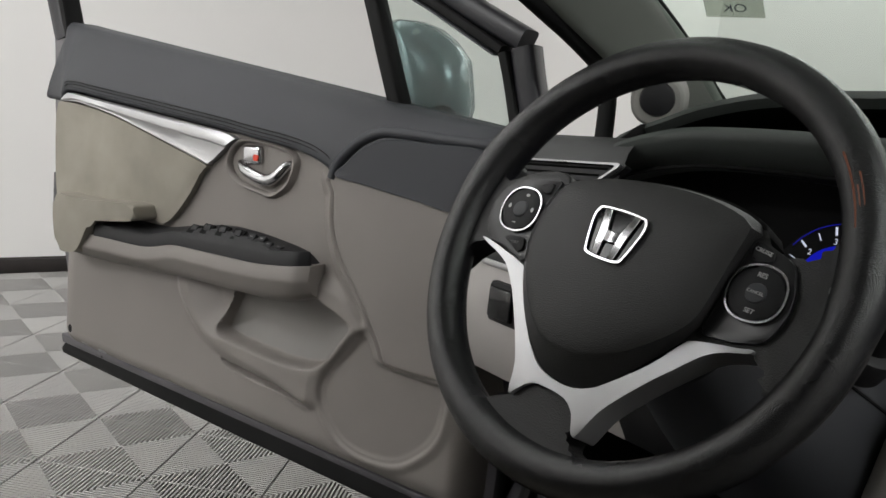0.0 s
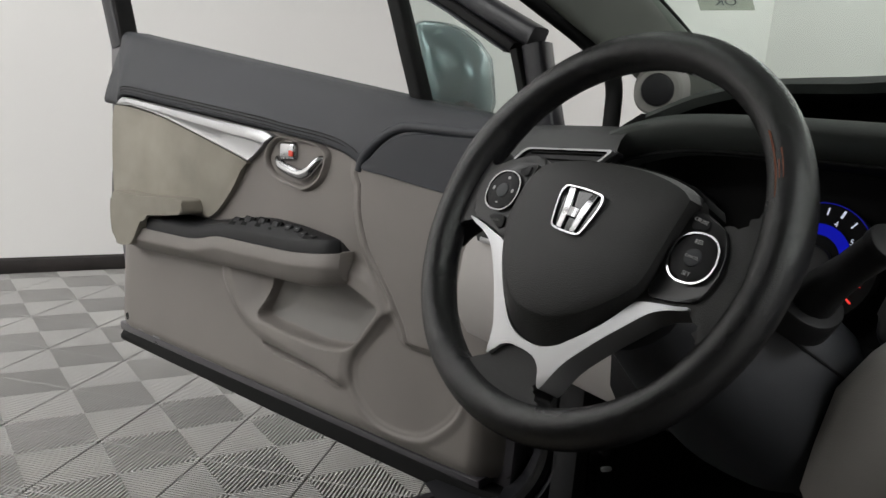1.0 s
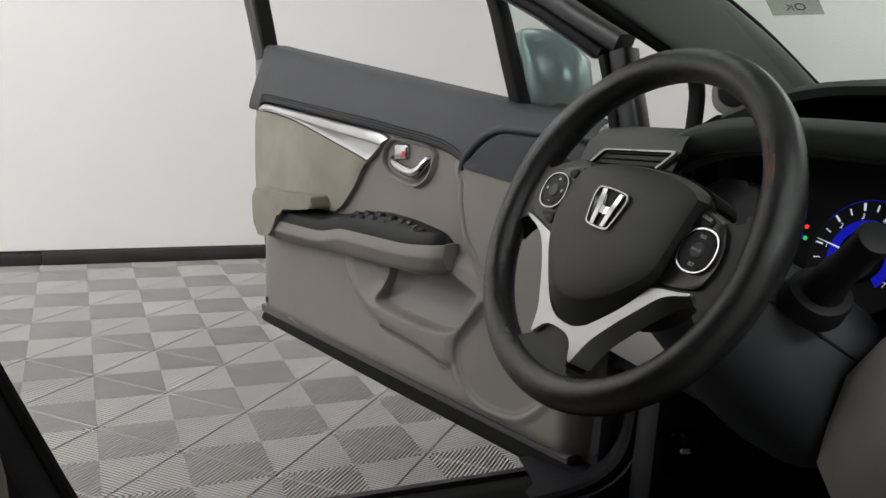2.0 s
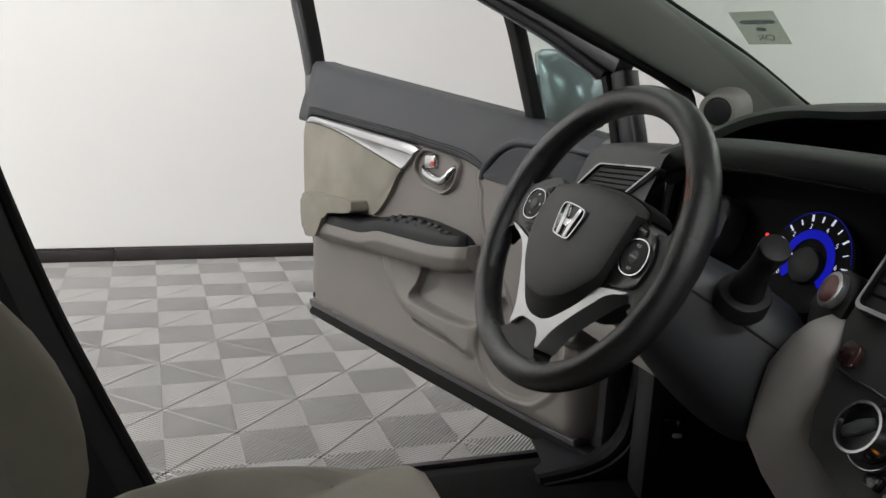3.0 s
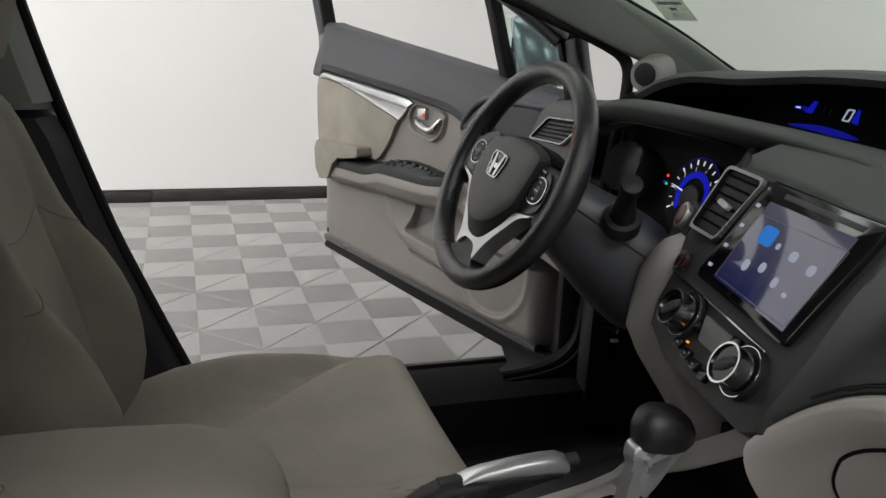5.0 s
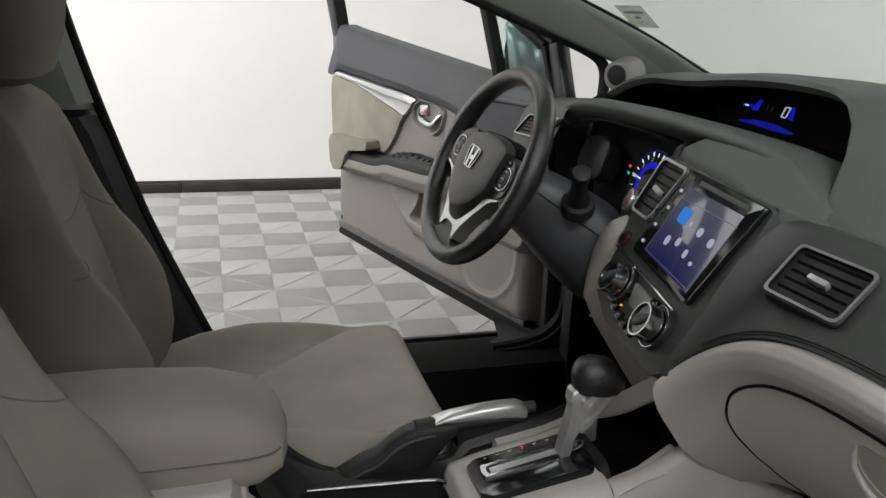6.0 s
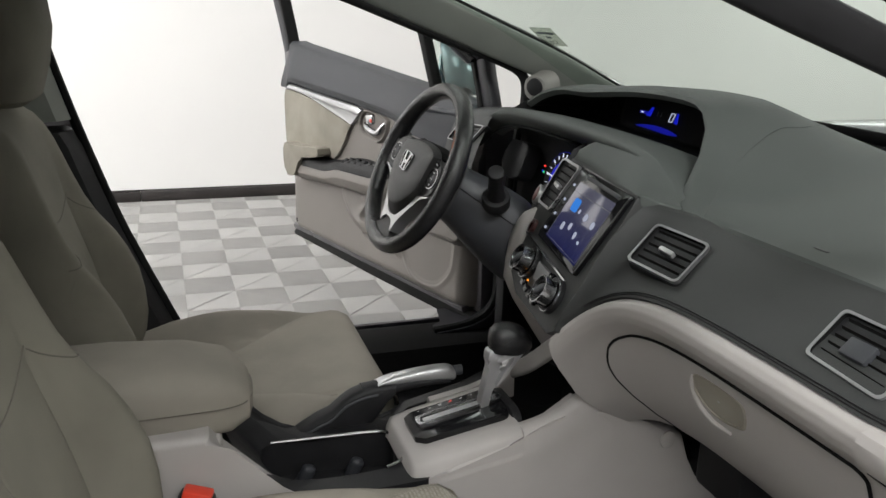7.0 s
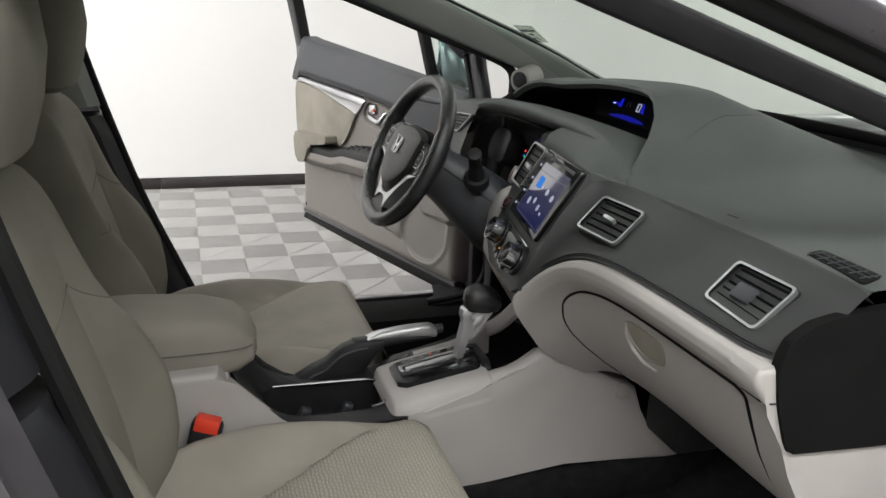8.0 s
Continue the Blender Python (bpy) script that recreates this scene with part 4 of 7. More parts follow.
    # airbag cover: a flat cushion with a bevelled skirt, both told by their radius round the middle
    def polar(line, n=72, c=(0.010, -0.014)):
        p = smooth([(a - c[0], b - c[1], 0) for a, b in line], 240, True)
        t = np.unwrap([math.atan2(q.y, q.x) for q in p])
        if t[-1] < t[0]:
            t, p = t[::-1], p[::-1]
        r = [q.length for q in p]
        return [(c[0] + math.cos(x) * float(np.interp(x, t, r, period=2 * math.pi)), c[1] + math.sin(x) * float(np.interp(x, t, r, period=2 * math.pi))) for x in np.linspace(-math.pi, math.pi, n, endpoint=False)]
    face = polar([(-0.0593, 0.0438), (-0.0319, 0.0509), (0.0007, 0.0539), (0.0446, 0.0522), (0.078, 0.0452), (0.0950, 0.0364), (0.0943, 0.0253), (0.0911, 0.0078), (0.0876, -0.0138), (0.0834, -0.0337), (0.074, -0.0468), (0.0545, -0.0634), (0.0345, -0.0763), (0.0155, -0.0833), (-0.0044, -0.0853), (-0.0254, -0.0819), (-0.044, -0.0686), (-0.0629, -0.0447), (-0.0747, -0.0176), (-0.0763, 0.0024), (-0.0724, 0.0236), (-0.0669, 0.0359)])
    skirt = polar([(-0.0803, 0.0424), (-0.0883, 0.0225), (-0.0905, 0.0059), (-0.0887, -0.0143), (-0.0782, -0.0427), (-0.0600, -0.0724), (-0.0424, -0.0917), (-0.024, -0.1035), (-0.0028, -0.1068), (0.019, -0.1035), (0.0325, -0.0942), (0.0485, -0.0758), (0.0699, -0.0517), (0.0806, -0.0357), (0.0850, -0.0154), (0.0895, 0.0067), (0.0935, 0.0246), (0.097, 0.040), (0.080, 0.050), (0.045, 0.0575), (0.0, 0.059), (-0.035, 0.056), (-0.063, 0.050)])
    c = Vector((0.010, -0.014, 0))
    rows = [[WM @ Vector((*p, -0.02)) for p in skirt], [WM @ Vector((*p, 0.004)) for p in skirt]]
    for f, h in ((0.25, 0.0085), (0.9, 0.0165)):
        rows.append([WM @ Vector((a[0] + (b[0] - a[0]) * f, a[1] + (b[1] - a[1]) * f, h)) for a, b in zip(skirt, face)])
    for f, h in ((1.0, 0.0185), (0.96, 0.0198), (0.85, 0.0218), (0.65, 0.0240), (0.40, 0.0256), (0.15, 0.0262)):
        rows.append([WM @ (c + (Vector((*p, 0)) - c) * f + Vector((0, 0, h))) for p in face])
    part("airbag_cover", loft(rows, True, False, True), HUB, w, "black grained airbag cover", sharp=30)
    part("hub_surround", slab(WM, scale_about(skirt, 1.03), -0.03, 0.001, 0.002), MATTE, w)
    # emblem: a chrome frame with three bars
    em = WM @ pose(0.0030, 0.0050, 0.0262) @ pose(0, 0, 0, 0, 0, -5)
    tr_o = smooth_ring([(-0.0225, 0.0165), (-0.018, 0.0195), (0.0, 0.0205), (0.018, 0.0195), (0.0225, 0.0165), (0.0235, 0.008), (0.0185, -0.0125), (0.0145, -0.0185), (0.0, -0.0198), (-0.0145, -0.0185), (-0.0185, -0.0125), (-0.0235, 0.008)], 48)
    tr_i = scale_about(tr_o, 0.925, 0.925)
    emblem = part("emblem", slab(em, tr_o, -0.006, 0.0006, 0.0004), PIANO, w, "chrome emblem frame on a dark field")
    bm = bmesh.new()
    put_ring(bm, em, tr_o, tr_i, 0.0, 0.0030)
    part("emblem_frame", bm, CHROME, emblem, "chrome emblem frame")
    for s in (-1, 1):
        part("emblem_bar", slab(em, [(s * 0.0165, 0.0180), (s * 0.0100, 0.0190), (s * 0.0060, 0.0020), (s * 0.0045, -0.0180), (s * 0.0105, -0.0178), (s * 0.0122, 0.0)], 0.0, 0.0030, 0.0008), CHROME, emblem)
    part("emblem_bar", slab(em, [(-0.0068, 0.0035), (0.0, 0.0015), (0.0068, 0.0035), (0.0056, -0.0060), (0.0, -0.0048), (-0.0056, -0.0060)], 0.0, 0.0029, 0.0006), CHROME, emblem)
    # button pads
    pad_l = [(-0.1415, 0.0040), (-0.1420, 0.017), (-0.1350, 0.0322), (-0.1190, 0.0419), (-0.0879, 0.0472), (-0.0795, 0.0460), (-0.0850, 0.0283), (-0.0890, 0.0066), (-0.0862, -0.0161), (-0.0822, -0.0285), (-0.1051, -0.0200), (-0.1340, -0.0140)]
    pad_r = [(0.0951, 0.0350), (0.1096, 0.0285), (0.1270, 0.0214), (0.1345, 0.0025), (0.1355, -0.0129), (0.1305, -0.0282), (0.1255, -0.0360), (0.1053, -0.0405), (0.0823, -0.0410), (0.0870, -0.0192), (0.0905, 0.0065), (0.0935, 0.0241)]
    for cx, cy, outline in ((-0.1080, 0.0145, pad_l), (0.1112, -0.0050, pad_r)):
        pad = part("button_pad", slab(WM, rounded(outline, 0.3, 4), -0.01, 0.0065, 0.002), SATIN, w, "satin black button pad")
        bm = bmesh.new()
        put_ring(bm, WM, oval(cx, cy, 0.0415, 0.0410, 40, 2.3), oval(cx, cy, 0.0385, 0.0380, 40, 2.3), 0.004, 0.0098)
        part("button_ring", bm, CHROME, pad, "thin chrome ring")
        part("rocker", slab(WM, oval(cx, cy, 0.0375, 0.0370, 36, 2.3), 0.004, 0.0094, 0.002), BLACK, pad)
        part("centre_button", slab(WM, oval(cx, cy, 0.0150, 0.0145, 24), 0.004, 0.0108, 0.0015), SHROUD, pad)
        if cx < 0:
            for dx, dy, mw, mh in ((0.002, 0.0130, 0.0040, 0.0030), (-0.001, -0.0125, 0.0040, 0.0010), (0.0125, 0.001, 0.0030, 0.0042), (-0.0125, 0.001, 0.0030, 0.0042)):
                part("button_mark", slab(WM, oval(cx + dx, cy + dy, mw, mh, 8, 2), 0.006, 0.0098, 0.0), LETTER, pad)
    for line in ([(-0.0985, 0.0390), (-0.0850, 0.0430), (-0.0855, 0.0330), (-0.0940, 0.0330)], [(-0.1125, -0.0125), (-0.1064, -0.0090), (-0.0915, -0.0085), (-0.0885, -0.0185), (-0.0939, -0.0215)], [(0.0965, 0.0265), (0.1005, 0.0310), (0.1130, 0.0252), (0.1138, 0.0175), (0.0995, 0.0165)]):
        part("small_button", slab(WM, rounded(line, 0.3, 4), 0.004, 0.0088, 0.0012), BLACK, w)
    # embossed and printed words
    def word(text, x, y, size, mat, lift, parent, turn=0):
        txt = bpy.data.curves.new("lettering", "FONT")
        txt.body, txt.size, txt.align_x, txt.align_y, txt.extrude = text, size, "CENTER", "CENTER", 0.0002
        ob = new("lettering", txt)
        ob.matrix_world = WM @ pose(x, y, lift) @ pose(0, 0, 0, 0, 0, turn)
        txt.materials.append(mat)
        ob.parent = parent
    word("SRS", -0.004, -0.039, 0.0095, BLACK, 0.0240, w, -4)
    word("AIRBAG", -0.003, -0.047, 0.0072, BLACK, 0.0236, w, -4)
    word("CRUISE", 0.1055, 0.0240, 0.0040, LETTER, 0.0090, w, -12)
    for text, dy, size in (("RES", 0.0125, 0.0046), ("CANCEL", 0.0, 0.0031), ("SET", -0.0128, 0.0046)):
        word(text, 0.1112, -0.005 + dy, size, LETTER, 0.0112 if dy == 0 else 0.0097, w, -6)
    word("MENU", -0.1005, -0.0145, 0.0034, GREYMARK, 0.0090, w, 4)
    return w


steering_wheel()

# ---- dashboard ----
SM = axes((0.06, 0.94, 0.822), (1, -0.16, 0), (0.0654, 0.474, 0.878))


def quad(a, b, c, d, n=6, m=6):
    return [[Vector(a).lerp(Vector(b), i / n).lerp(Vector(d).lerp(Vector(c), i / n), j / m) for i in range(n + 1)] for j in range(m + 1)]


def interp(table, x):
    t = sorted(table)
    if x <= t[0][0]:
        return t[0][1:]
    for p, q in zip(t, t[1:]):
        if x <= q[0]:
            f = (x - p[0]) / (q[0] - p[0])
            i = t.index(p)
            o, r = t[max(i - 1, 0)], t[min(i + 2, len(t) - 1)]
            out = []
            for k in range(1, len(p)):
                h = q[0] - p[0]
                m0 = (q[k] - o[k]) / max(1e-6, q[0] - o[0]) * h
                m1 = (r[k] - p[k]) / max(1e-6, r[0] - p[0]) * h
                out.append((2 * f ** 3 - 3 * f * f + 1) * p[k] + (f ** 3 - 2 * f * f + f) * m0 + (3 * f * f - 2 * f ** 3) * q[k] + (f ** 3 - f * f) * m1)
            return tuple(out)
    return t[-1][1:]


def air_vent(name, m, corners, parent, slats, lever=None, depth=0.03, label="black air vent in a satin silver frame", tilt=25, wide=0.80):
    """A vent: frame, well and slats; corners run top left, top right, bottom right, bottom left."""
    o = rounded(corners, 0.13)
    i1 = scale_about(o, 0.935, 0.905)
    v = part(name, slab(m, scale_about(o, 1.04), -0.01, 0.001, 0.0), BLACK, parent, label)
    bm = bmesh.new()
    put_ring(bm, m, o, i1, 0.0, 0.007)
    part("vent_frame", bm, DARK_METAL, v, "satin silver vent frame")
    bm = bmesh.new()
    put_grid(bm, [[m @ Vector((*p, 0.006)) for p in i1], [m @ Vector((*p, -depth)) for p in scale_about(i1, 0.92)]], True)
    part("vent_well", bm, MATTE, v)
    tl, tr, br, bl = [Vector((*p, 0)) for p in scale_about(corners, wide, 0.82)]
    for k in range(slats):
        f = (k + 0.5) / slats
        a, b = tl.lerp(bl, f), tr.lerp(br, f)
        up = (tl - bl).normalized()
        h = 0.0085
        pts = []
        for q in (a, b):
            pts.append([m @ (q + up * (h * c) + Vector((0, 0, z))) for c, z in ((0.5, 0.001), (0.62, 0.0025), (0.5, 0.004), (-0.5, -0.006), (-0.62, -0.0075), (-0.5, -0.009))])
        part("slat", loft(pts, True, False, True), MATTE, v)
    if lever:
        part("vent_lever", box((-0.014, -0.004, 0.0), (0.014, 0.004, 0.010), 0.002, m @ pose(lever[0], lever[1], 0.001) @ pose(0, 0, 0, 0, 0, lever[2])), SILVER, v, "silver vent lever")
    return v


HOOD = []


def top_line(x):
    """Section of the dash top at x, from its lip to the windscreen."""
    ly, lz, cz = interp(HOOD, x)
    side = ((x - CX) / 0.70) ** 2
    back = 1.80 - 0.37 * side
    return [(ly + 0.012, lz - 0.014), (ly, lz - 0.004), (ly + 0.004, lz + 0.003), (ly + 0.025, lz * 0.4 + cz * 0.6), (ly + 0.07, cz), (ly + 0.16, cz - 0.006), (ly + 0.30, cz * 0.55 + 0.998 * 0.45), (max(back - 0.08, ly + 0.32), 0.995 + 0.018 * side), (max(back, ly + 0.38), 0.990 + 0.034 * side)]


def dashboard():
    d = thing("dashboard", "two tier charcoal and grey car dashboard", "dashboard")
    # upper hood over the information display: (x, lip y, lip z, crest z)
    hood = [(-0.74, 1.25, 0.995, 0.998), (-0.68, 1.225, 1.022, 1.025), (-0.62, 1.22, 1.045, 1.050), (-0.56, 1.22, 1.068, 1.076), (-0.47, 1.22, 1.088, 1.096), (-0.34, 1.22, 1.096, 1.106), (-0.15, 1.22, 1.117, 1.124), (0.0, 1.22, 1.122, 1.126),
            (0.08, 1.215, 1.112, 1.117), (0.120, 1.20, 1.075, 1.088), (0.150, 1.165, 1.030, 1.055), (0.185, 1.12, 0.998, 1.020), (0.24, 1.085, 0.981, 0.992), (0.34, 1.082, 0.979, 0.984), (0.45, 1.084, 0.979, 0.983), (0.60, 1.088, 0.979, 0.983), (0.72, 1.088, 0.978, 0.982), (0.79, 1.090, 0.974, 0.979)]
    HOOD.extend(hood)
    rows = []
    for x in np.linspace(-0.74, 0.79, 62):
        line = top_line(x)
        rows.append([(x, y, z) for y, z in line])
    part("upper_hood", loft(rows), DASH, d, "charcoal grained dash top", sharp=60)
    # lower hood: shelf between the tiers
    lip = [(-0.62, 1.10, 1.000), (-0.55, 1.092, 1.026), (-0.47, 1.09, 1.043), (-0.30, 1.09, 1.050), (-0.03, 1.09, 1.050), (0.10, 1.088, 1.042), (0.17, 1.084, 1.016), (0.215, 1.080, 0.990), (0.245, 1.082, 0.972)]
    rows = []
    for x in np.linspace(-0.62, 0.245, 46):
        ly, lz = interp(lip, x)
        f = max(0.0, min(1.0, (0.26 - x) / 0.20))
        by = ly + 0.03 + 0.19 * f
        rows.append([(x, y, z) for y, z in ((ly + 0.05, lz - 0.045), (ly + 0.02, lz - 0.028), (ly + 0.002, lz - 0.014), (ly, lz - 0.006), (ly + 0.006, lz), (ly + 0.03, lz + 0.001), ((ly + by) / 2, lz - 0.012), (by, lz - 0.030 - 0.02 * f))])
    part("lower_hood", loft(rows), DASH, d, "charcoal grained meter hood", sharp=60)
    # display recess
    rec = [[(x, 1.295, 0.992), (x, 1.405, 0.990), (x, 1.425, 1.03), (x, 1.405, interp(hood, x)[1] - 0.014), (x, 1.235, interp(hood, x)[1] - 0.008)] for x in np.linspace(-0.66, 0.110, 20)]
    part("display_recess", loft(rec), MATTE, d, "black display recess", thick=0.004)
    part("recess_end", loft(quad((0.138, 1.178, 1.0), (0.112, 1.210, 1.062), (0.080, 1.42, 1.075), (0.085, 1.42, 0.98))), MATTE, d, thick=0.004)
    part("recess_end", loft(quad((-0.645, 1.218, 1.038), (-0.645, 1.42, 1.04), (-0.645, 1.42, 0.95), (-0.645, 1.12, 0.985))), MATTE, d, thick=0.004)
    part("display_window", slab(axes((-0.17, 1.402, 1.043), (1, 0.02, 0), (0, 0.25, 1)), rounded([(-0.30, 0.040), (0.20, 0.045), (0.20, -0.048), (-0.30, -0.040)], 0.25), -0.004, 0.002, 0.001), MATTE, d, "dark information display window")
    dm = axes((-0.328, 1.390, 1.034), (1, 0.02, 0), (0, 0.25, 1)) @ Matrix.Diagonal((1.0, 0.80, 1, 1))
    part("display_bar", slab(dm, [(-0.062, 0.008), (-0.058, 0.016), (-0.03, 0.016), (-0.03, 0.008)], 0.0, 0.001, 0), BLUE_DIM, d, "dim blue read-out bar")
    part("display_bar", slab(dm, [(-0.033, 0.004), (-0.015, 0.004), (-0.010, 0.030), (-0.018, 0.030)], 0.0, 0.0012, 0), BLUE, d, "blue read-out bar")
    part("display_bar", slab(dm, [(-0.055, 0.010), (-0.044, 0.010), (-0.044, 0.013), (-0.055, 0.013)], 0.001, 0.002, 0), WHITE_LIT, d)
    for a in (0.008, 0.022):
        part("display_bar", slab(dm, [(a, 0.008), (a + 0.0015, 0.008), (a + 0.003, 0.022), (a + 0.0015, 0.022)], 0.0, 0.001, 0), GREYMARK, d)
    bm = bmesh.new()
    put_ring(bm, dm, rounded([(0.058, 0.026), (0.074, 0.026), (0.069, 0.0), (0.053, 0.0)], 0.2), rounded([(0.061, 0.023), (0.0705, 0.023), (0.0665, 0.003), (0.0565, 0.003)], 0.2), 0.0, 0.001)
    part("speed_digit", bm, DIGIT_LIT, d, "lit white speed figure")
    part("display_bar", slab(dm, [(0.074, 0.0), (0.088, -0.002), (0.084, 0.026), (0.079, 0.028)], 0.0, 0.001, 0), BLUE, d, "blue read-out bar")
    arc = [(-0.062, -0.028), (0.0, -0.018), (0.06, -0.020), (0.10, -0.030), (0.06, -0.034), (0.0, -0.031)]
    part("display_bar", slab(dm, smooth_ring(arc, 30), 0.0, 0.001, 0), BLUE_DIM, d, "blue read-out arc")
    # Unseen block added inside the dash to stop light leaking from the windscreen.
    part("light_block", box((-0.72, 1.36, 0.55), (0.74, 1.62, 0.978), 0.01), MATTE, d)
    # meter cavity
    cav = [[(x, 1.13, 0.78), (x, 1.185, 0.80), (x, 1.20, 0.92), (x, 1.185, 1.0), (x, 1.115, interp(lip, x)[1] - 0.04)] for x in np.linspace(-0.60, -0.18, 12)]
    part("meter_recess", loft(cav), MATTE, d, "black meter recess", thick=0.004)
    part("recess_end", loft(quad((-0.180, 1.145, 0.85), (-0.160, 1.145, 1.03), (-0.190, 1.20, 1.02), (-0.195, 1.20, 0.84))), MATTE, d, thick=0.004)
    tm = axes((-0.332, 1.168, 0.900), (1, 0, 0), (0, 0.3, 1)) @ Matrix.Diagonal((0.86, 0.86, 1, 1))
    tach = part("rev_counter", slab(tm, oval(0, 0, 0.165, 0.155, 48), -0.01, 0.0, 0.002), MATTE, d, "black rev counter lit blue and white")
    bm = bmesh.new()
    n = 36
    ro, ri = [], []
    for i in range(n + 1):
        t = radians(222 - 264 * i / n)
        ro.append(tm @ Vector((0.050 * math.cos(t), 0.050 * math.sin(t), 0.002)))
        ri.append(tm @ Vector((0.036 * math.cos(t), 0.036 * math.sin(t), 0.002)))
    part("lit_arc", loft([ro, ri]), BLUE_ARC, tach, "glowing blue arc")
    part("rim_line", loft([[tm @ Vector((0.0775 * math.cos(t), 0.0775 * math.sin(t), 0.001)) for t in np.linspace(radians(150), radians(10), 30)], [tm @ Vector((0.0762 * math.cos(t), 0.0762 * math.sin(t), 0.001)) for t in np.linspace(radians(150), radians(10), 30)]]), BLUE_DIM, tach)
    for k in range(15):
        t = radians(210 - 240 * k / 14)
        a, b = (0.0635, 0.0735) if k % 2 == 0 else (0.062, 0.071)
        w = 0.0010 if k % 2 == 0 else 0.0004
        c, s = math.cos(t), math.sin(t)
        mat = RED_LIT if k > 12 else WHITE_LIT
        part("tick", slab(tm, [(a * c - w * s, a * s + w * c), (b * c - w * s, b * s + w * c), (b * c + w * s, b * s - w * c), (a * c + w * s, a * s - w * c)], 0.0, 0.002, 0), mat, tach)
    for k in range(8):
        t = radians(210 - 240 * k / 7)
        txt = bpy.data.curves.new("numeral", "FONT")
        txt.body, txt.size, txt.align_x, txt.align_y = str(k), 0.0105, "CENTER", "CENTER"
        ob = new("numeral", txt)
        ob.matrix_world = tm @ pose(0.0545 * math.cos(t), 0.0545 * math.sin(t), 0.0026)
        txt.materials.append(WHITE_LIT)
        ob.parent = tach
    t = radians(172)
    part("needle", slab(tm, [(0.030 * math.cos(t) - 0.001, 0.030 * math.sin(t) - 0.001), (0.030 * math.cos(t), 0.030 * math.sin(t) + 0.0014), (0.072 * math.cos(t), 0.072 * math.sin(t) + 0.0006), (0.072 * math.cos(t), 0.072 * math.sin(t))], 0.002, 0.005, 0), WHITE_LIT, tach, "white needle")
    part("hub_cap", slab(tm, oval(0, -0.006, 0.06, 0.056, 30), 0.0, 0.008, 0.004), BLACK, tach)
    for dx, dz, mt in ((-0.098, 0.022, RED_LIT), (-0.094, 0.006, GREEN_LIT), (-0.102, 0.008, BLUE)):
        part("warning_lamp", slab(tm, oval(dx, dz, 0.006, 0.006, 12), 0.0, 0.002, 0), mt, d, "small lit warning lamp")
    # left gauge pod seen beside the wheel
    pm = axes((-0.525, 1.15, 0.912), (1, 0.1, 0), (0, 0.3, 1))
    part("gauge_pod", slab(pm, rounded([(-0.05, 0.045), (0.05, 0.05), (0.045, -0.045), (-0.05, -0.045)], 0.35), -0.03, 0.01, 0.008), BLACK, d, "black gauge pod")
    # fascia round and under the meters
    rows = []
    for x in np.linspace(-0.60, -0.02, 14):
        f = (x + 0.60) / 0.58
        y0 = 1.075 - 0.075 * f * f
        rows.append([(x, y0 + 0.090, 0.812), (x, y0 + 0.03, 0.832), (x, y0, 0.832), (x, y0 - 0.012, 0.822), (x, y0 - 0.01, 0.79), (x, y0 + 0.02, 0.755)])
    part("meter_fascia", loft(rows), BLACK, d, "black fascia below the meters")
    part("fascia_side", loft(quad((-0.180, 1.150, 0.83), (-0.160, 1.150, 1.02), (-0.082, 1.070, 1.015), (-0.105, 1.010, 0.83))), BLACK, d, "black fascia", thick=0.01)
    sb = axes((-0.158, 1.036, 0.917), (1, -0.3, 0), (0, 0.45, 1))
    part("button_base", slab(sb, oval(0, -0.012, 0.062, 0.075, 28, 2.6), -0.05, -0.005, 0.006, 3), BLACK, d)
    part("start_button", slab(sb, oval(0, 0, 0.036, 0.040, 28), -0.006, 0.004, 0.002), DARK_METAL, d, "silver ringed start button")
    part("start_button_cap", slab(sb, oval(0, 0, 0.028, 0.031, 28), 0.0, 0.0055, 0.002), material("dark_red_plastic", (0.09, 0.022, 0.020), 0.3, vary=0.1, scale=40), d, "dark red button cap")
    # left end: side vent panel
    rows = []
    for x in np.linspace(-0.76, -0.55, 10):
        f = (x + 0.76) / 0.21
        rows.append([(x, 1.24 - 0.10 * f, 1.008 + 0.010 * f), (x, 1.16 - 0.06 * f, 1.010 + 0.012 * f), (x, 1.105 - 0.02 * f, 1.005), (x, 1.078, 0.985), (x, 1.062, 0.95), (x, 1.045, 0.90), (x, 1.04, 0.85), (x, 1.06, 0.80)])
    part("side_fascia", loft(rows), FASCIA, d, "charcoal dash end")
    vm = axes((-0.63, 1.064, 0.958), (1, 0.0, 0), (0, 0.35, 1))
    air_vent("air_vent", vm, [(-0.070, 0.022), (0.088, 0.036), (0.030, -0.020), (-0.120, -0.030)], d, 5)
    # knee panel, switches
    for name, mat, x0, x1, label in (("knee_panel", GREY, -0.78, -0.47, "warm grey lower dash panel"), ("column_panel", BLACK, -0.47, -0.16, "black panel below the steering column")):
        rows = [[(x, 1.05, 0.86), (x, 1.035, 0.82), (x, 1.03, 0.775), (x, 1.035, 0.73), (x, 1.055, 0.70), (x, 1.11, 0.69), (x, 1.2, 0.70)] for x in np.linspace(x0, x1, 7)]
        part(name, loft(rows), mat, d, label)
    part("switch_bank", slab(axes((-0.60, 1.034, 0.80), (1, 0, 0), (0, 0, 1)), rounded([(-0.09, 0.028), (0.06, 0.028), (0.06, -0.022), (-0.09, -0.022)], 0.1), -0.01, 0.004, 0.002), BLACK, d, "black switch bank")
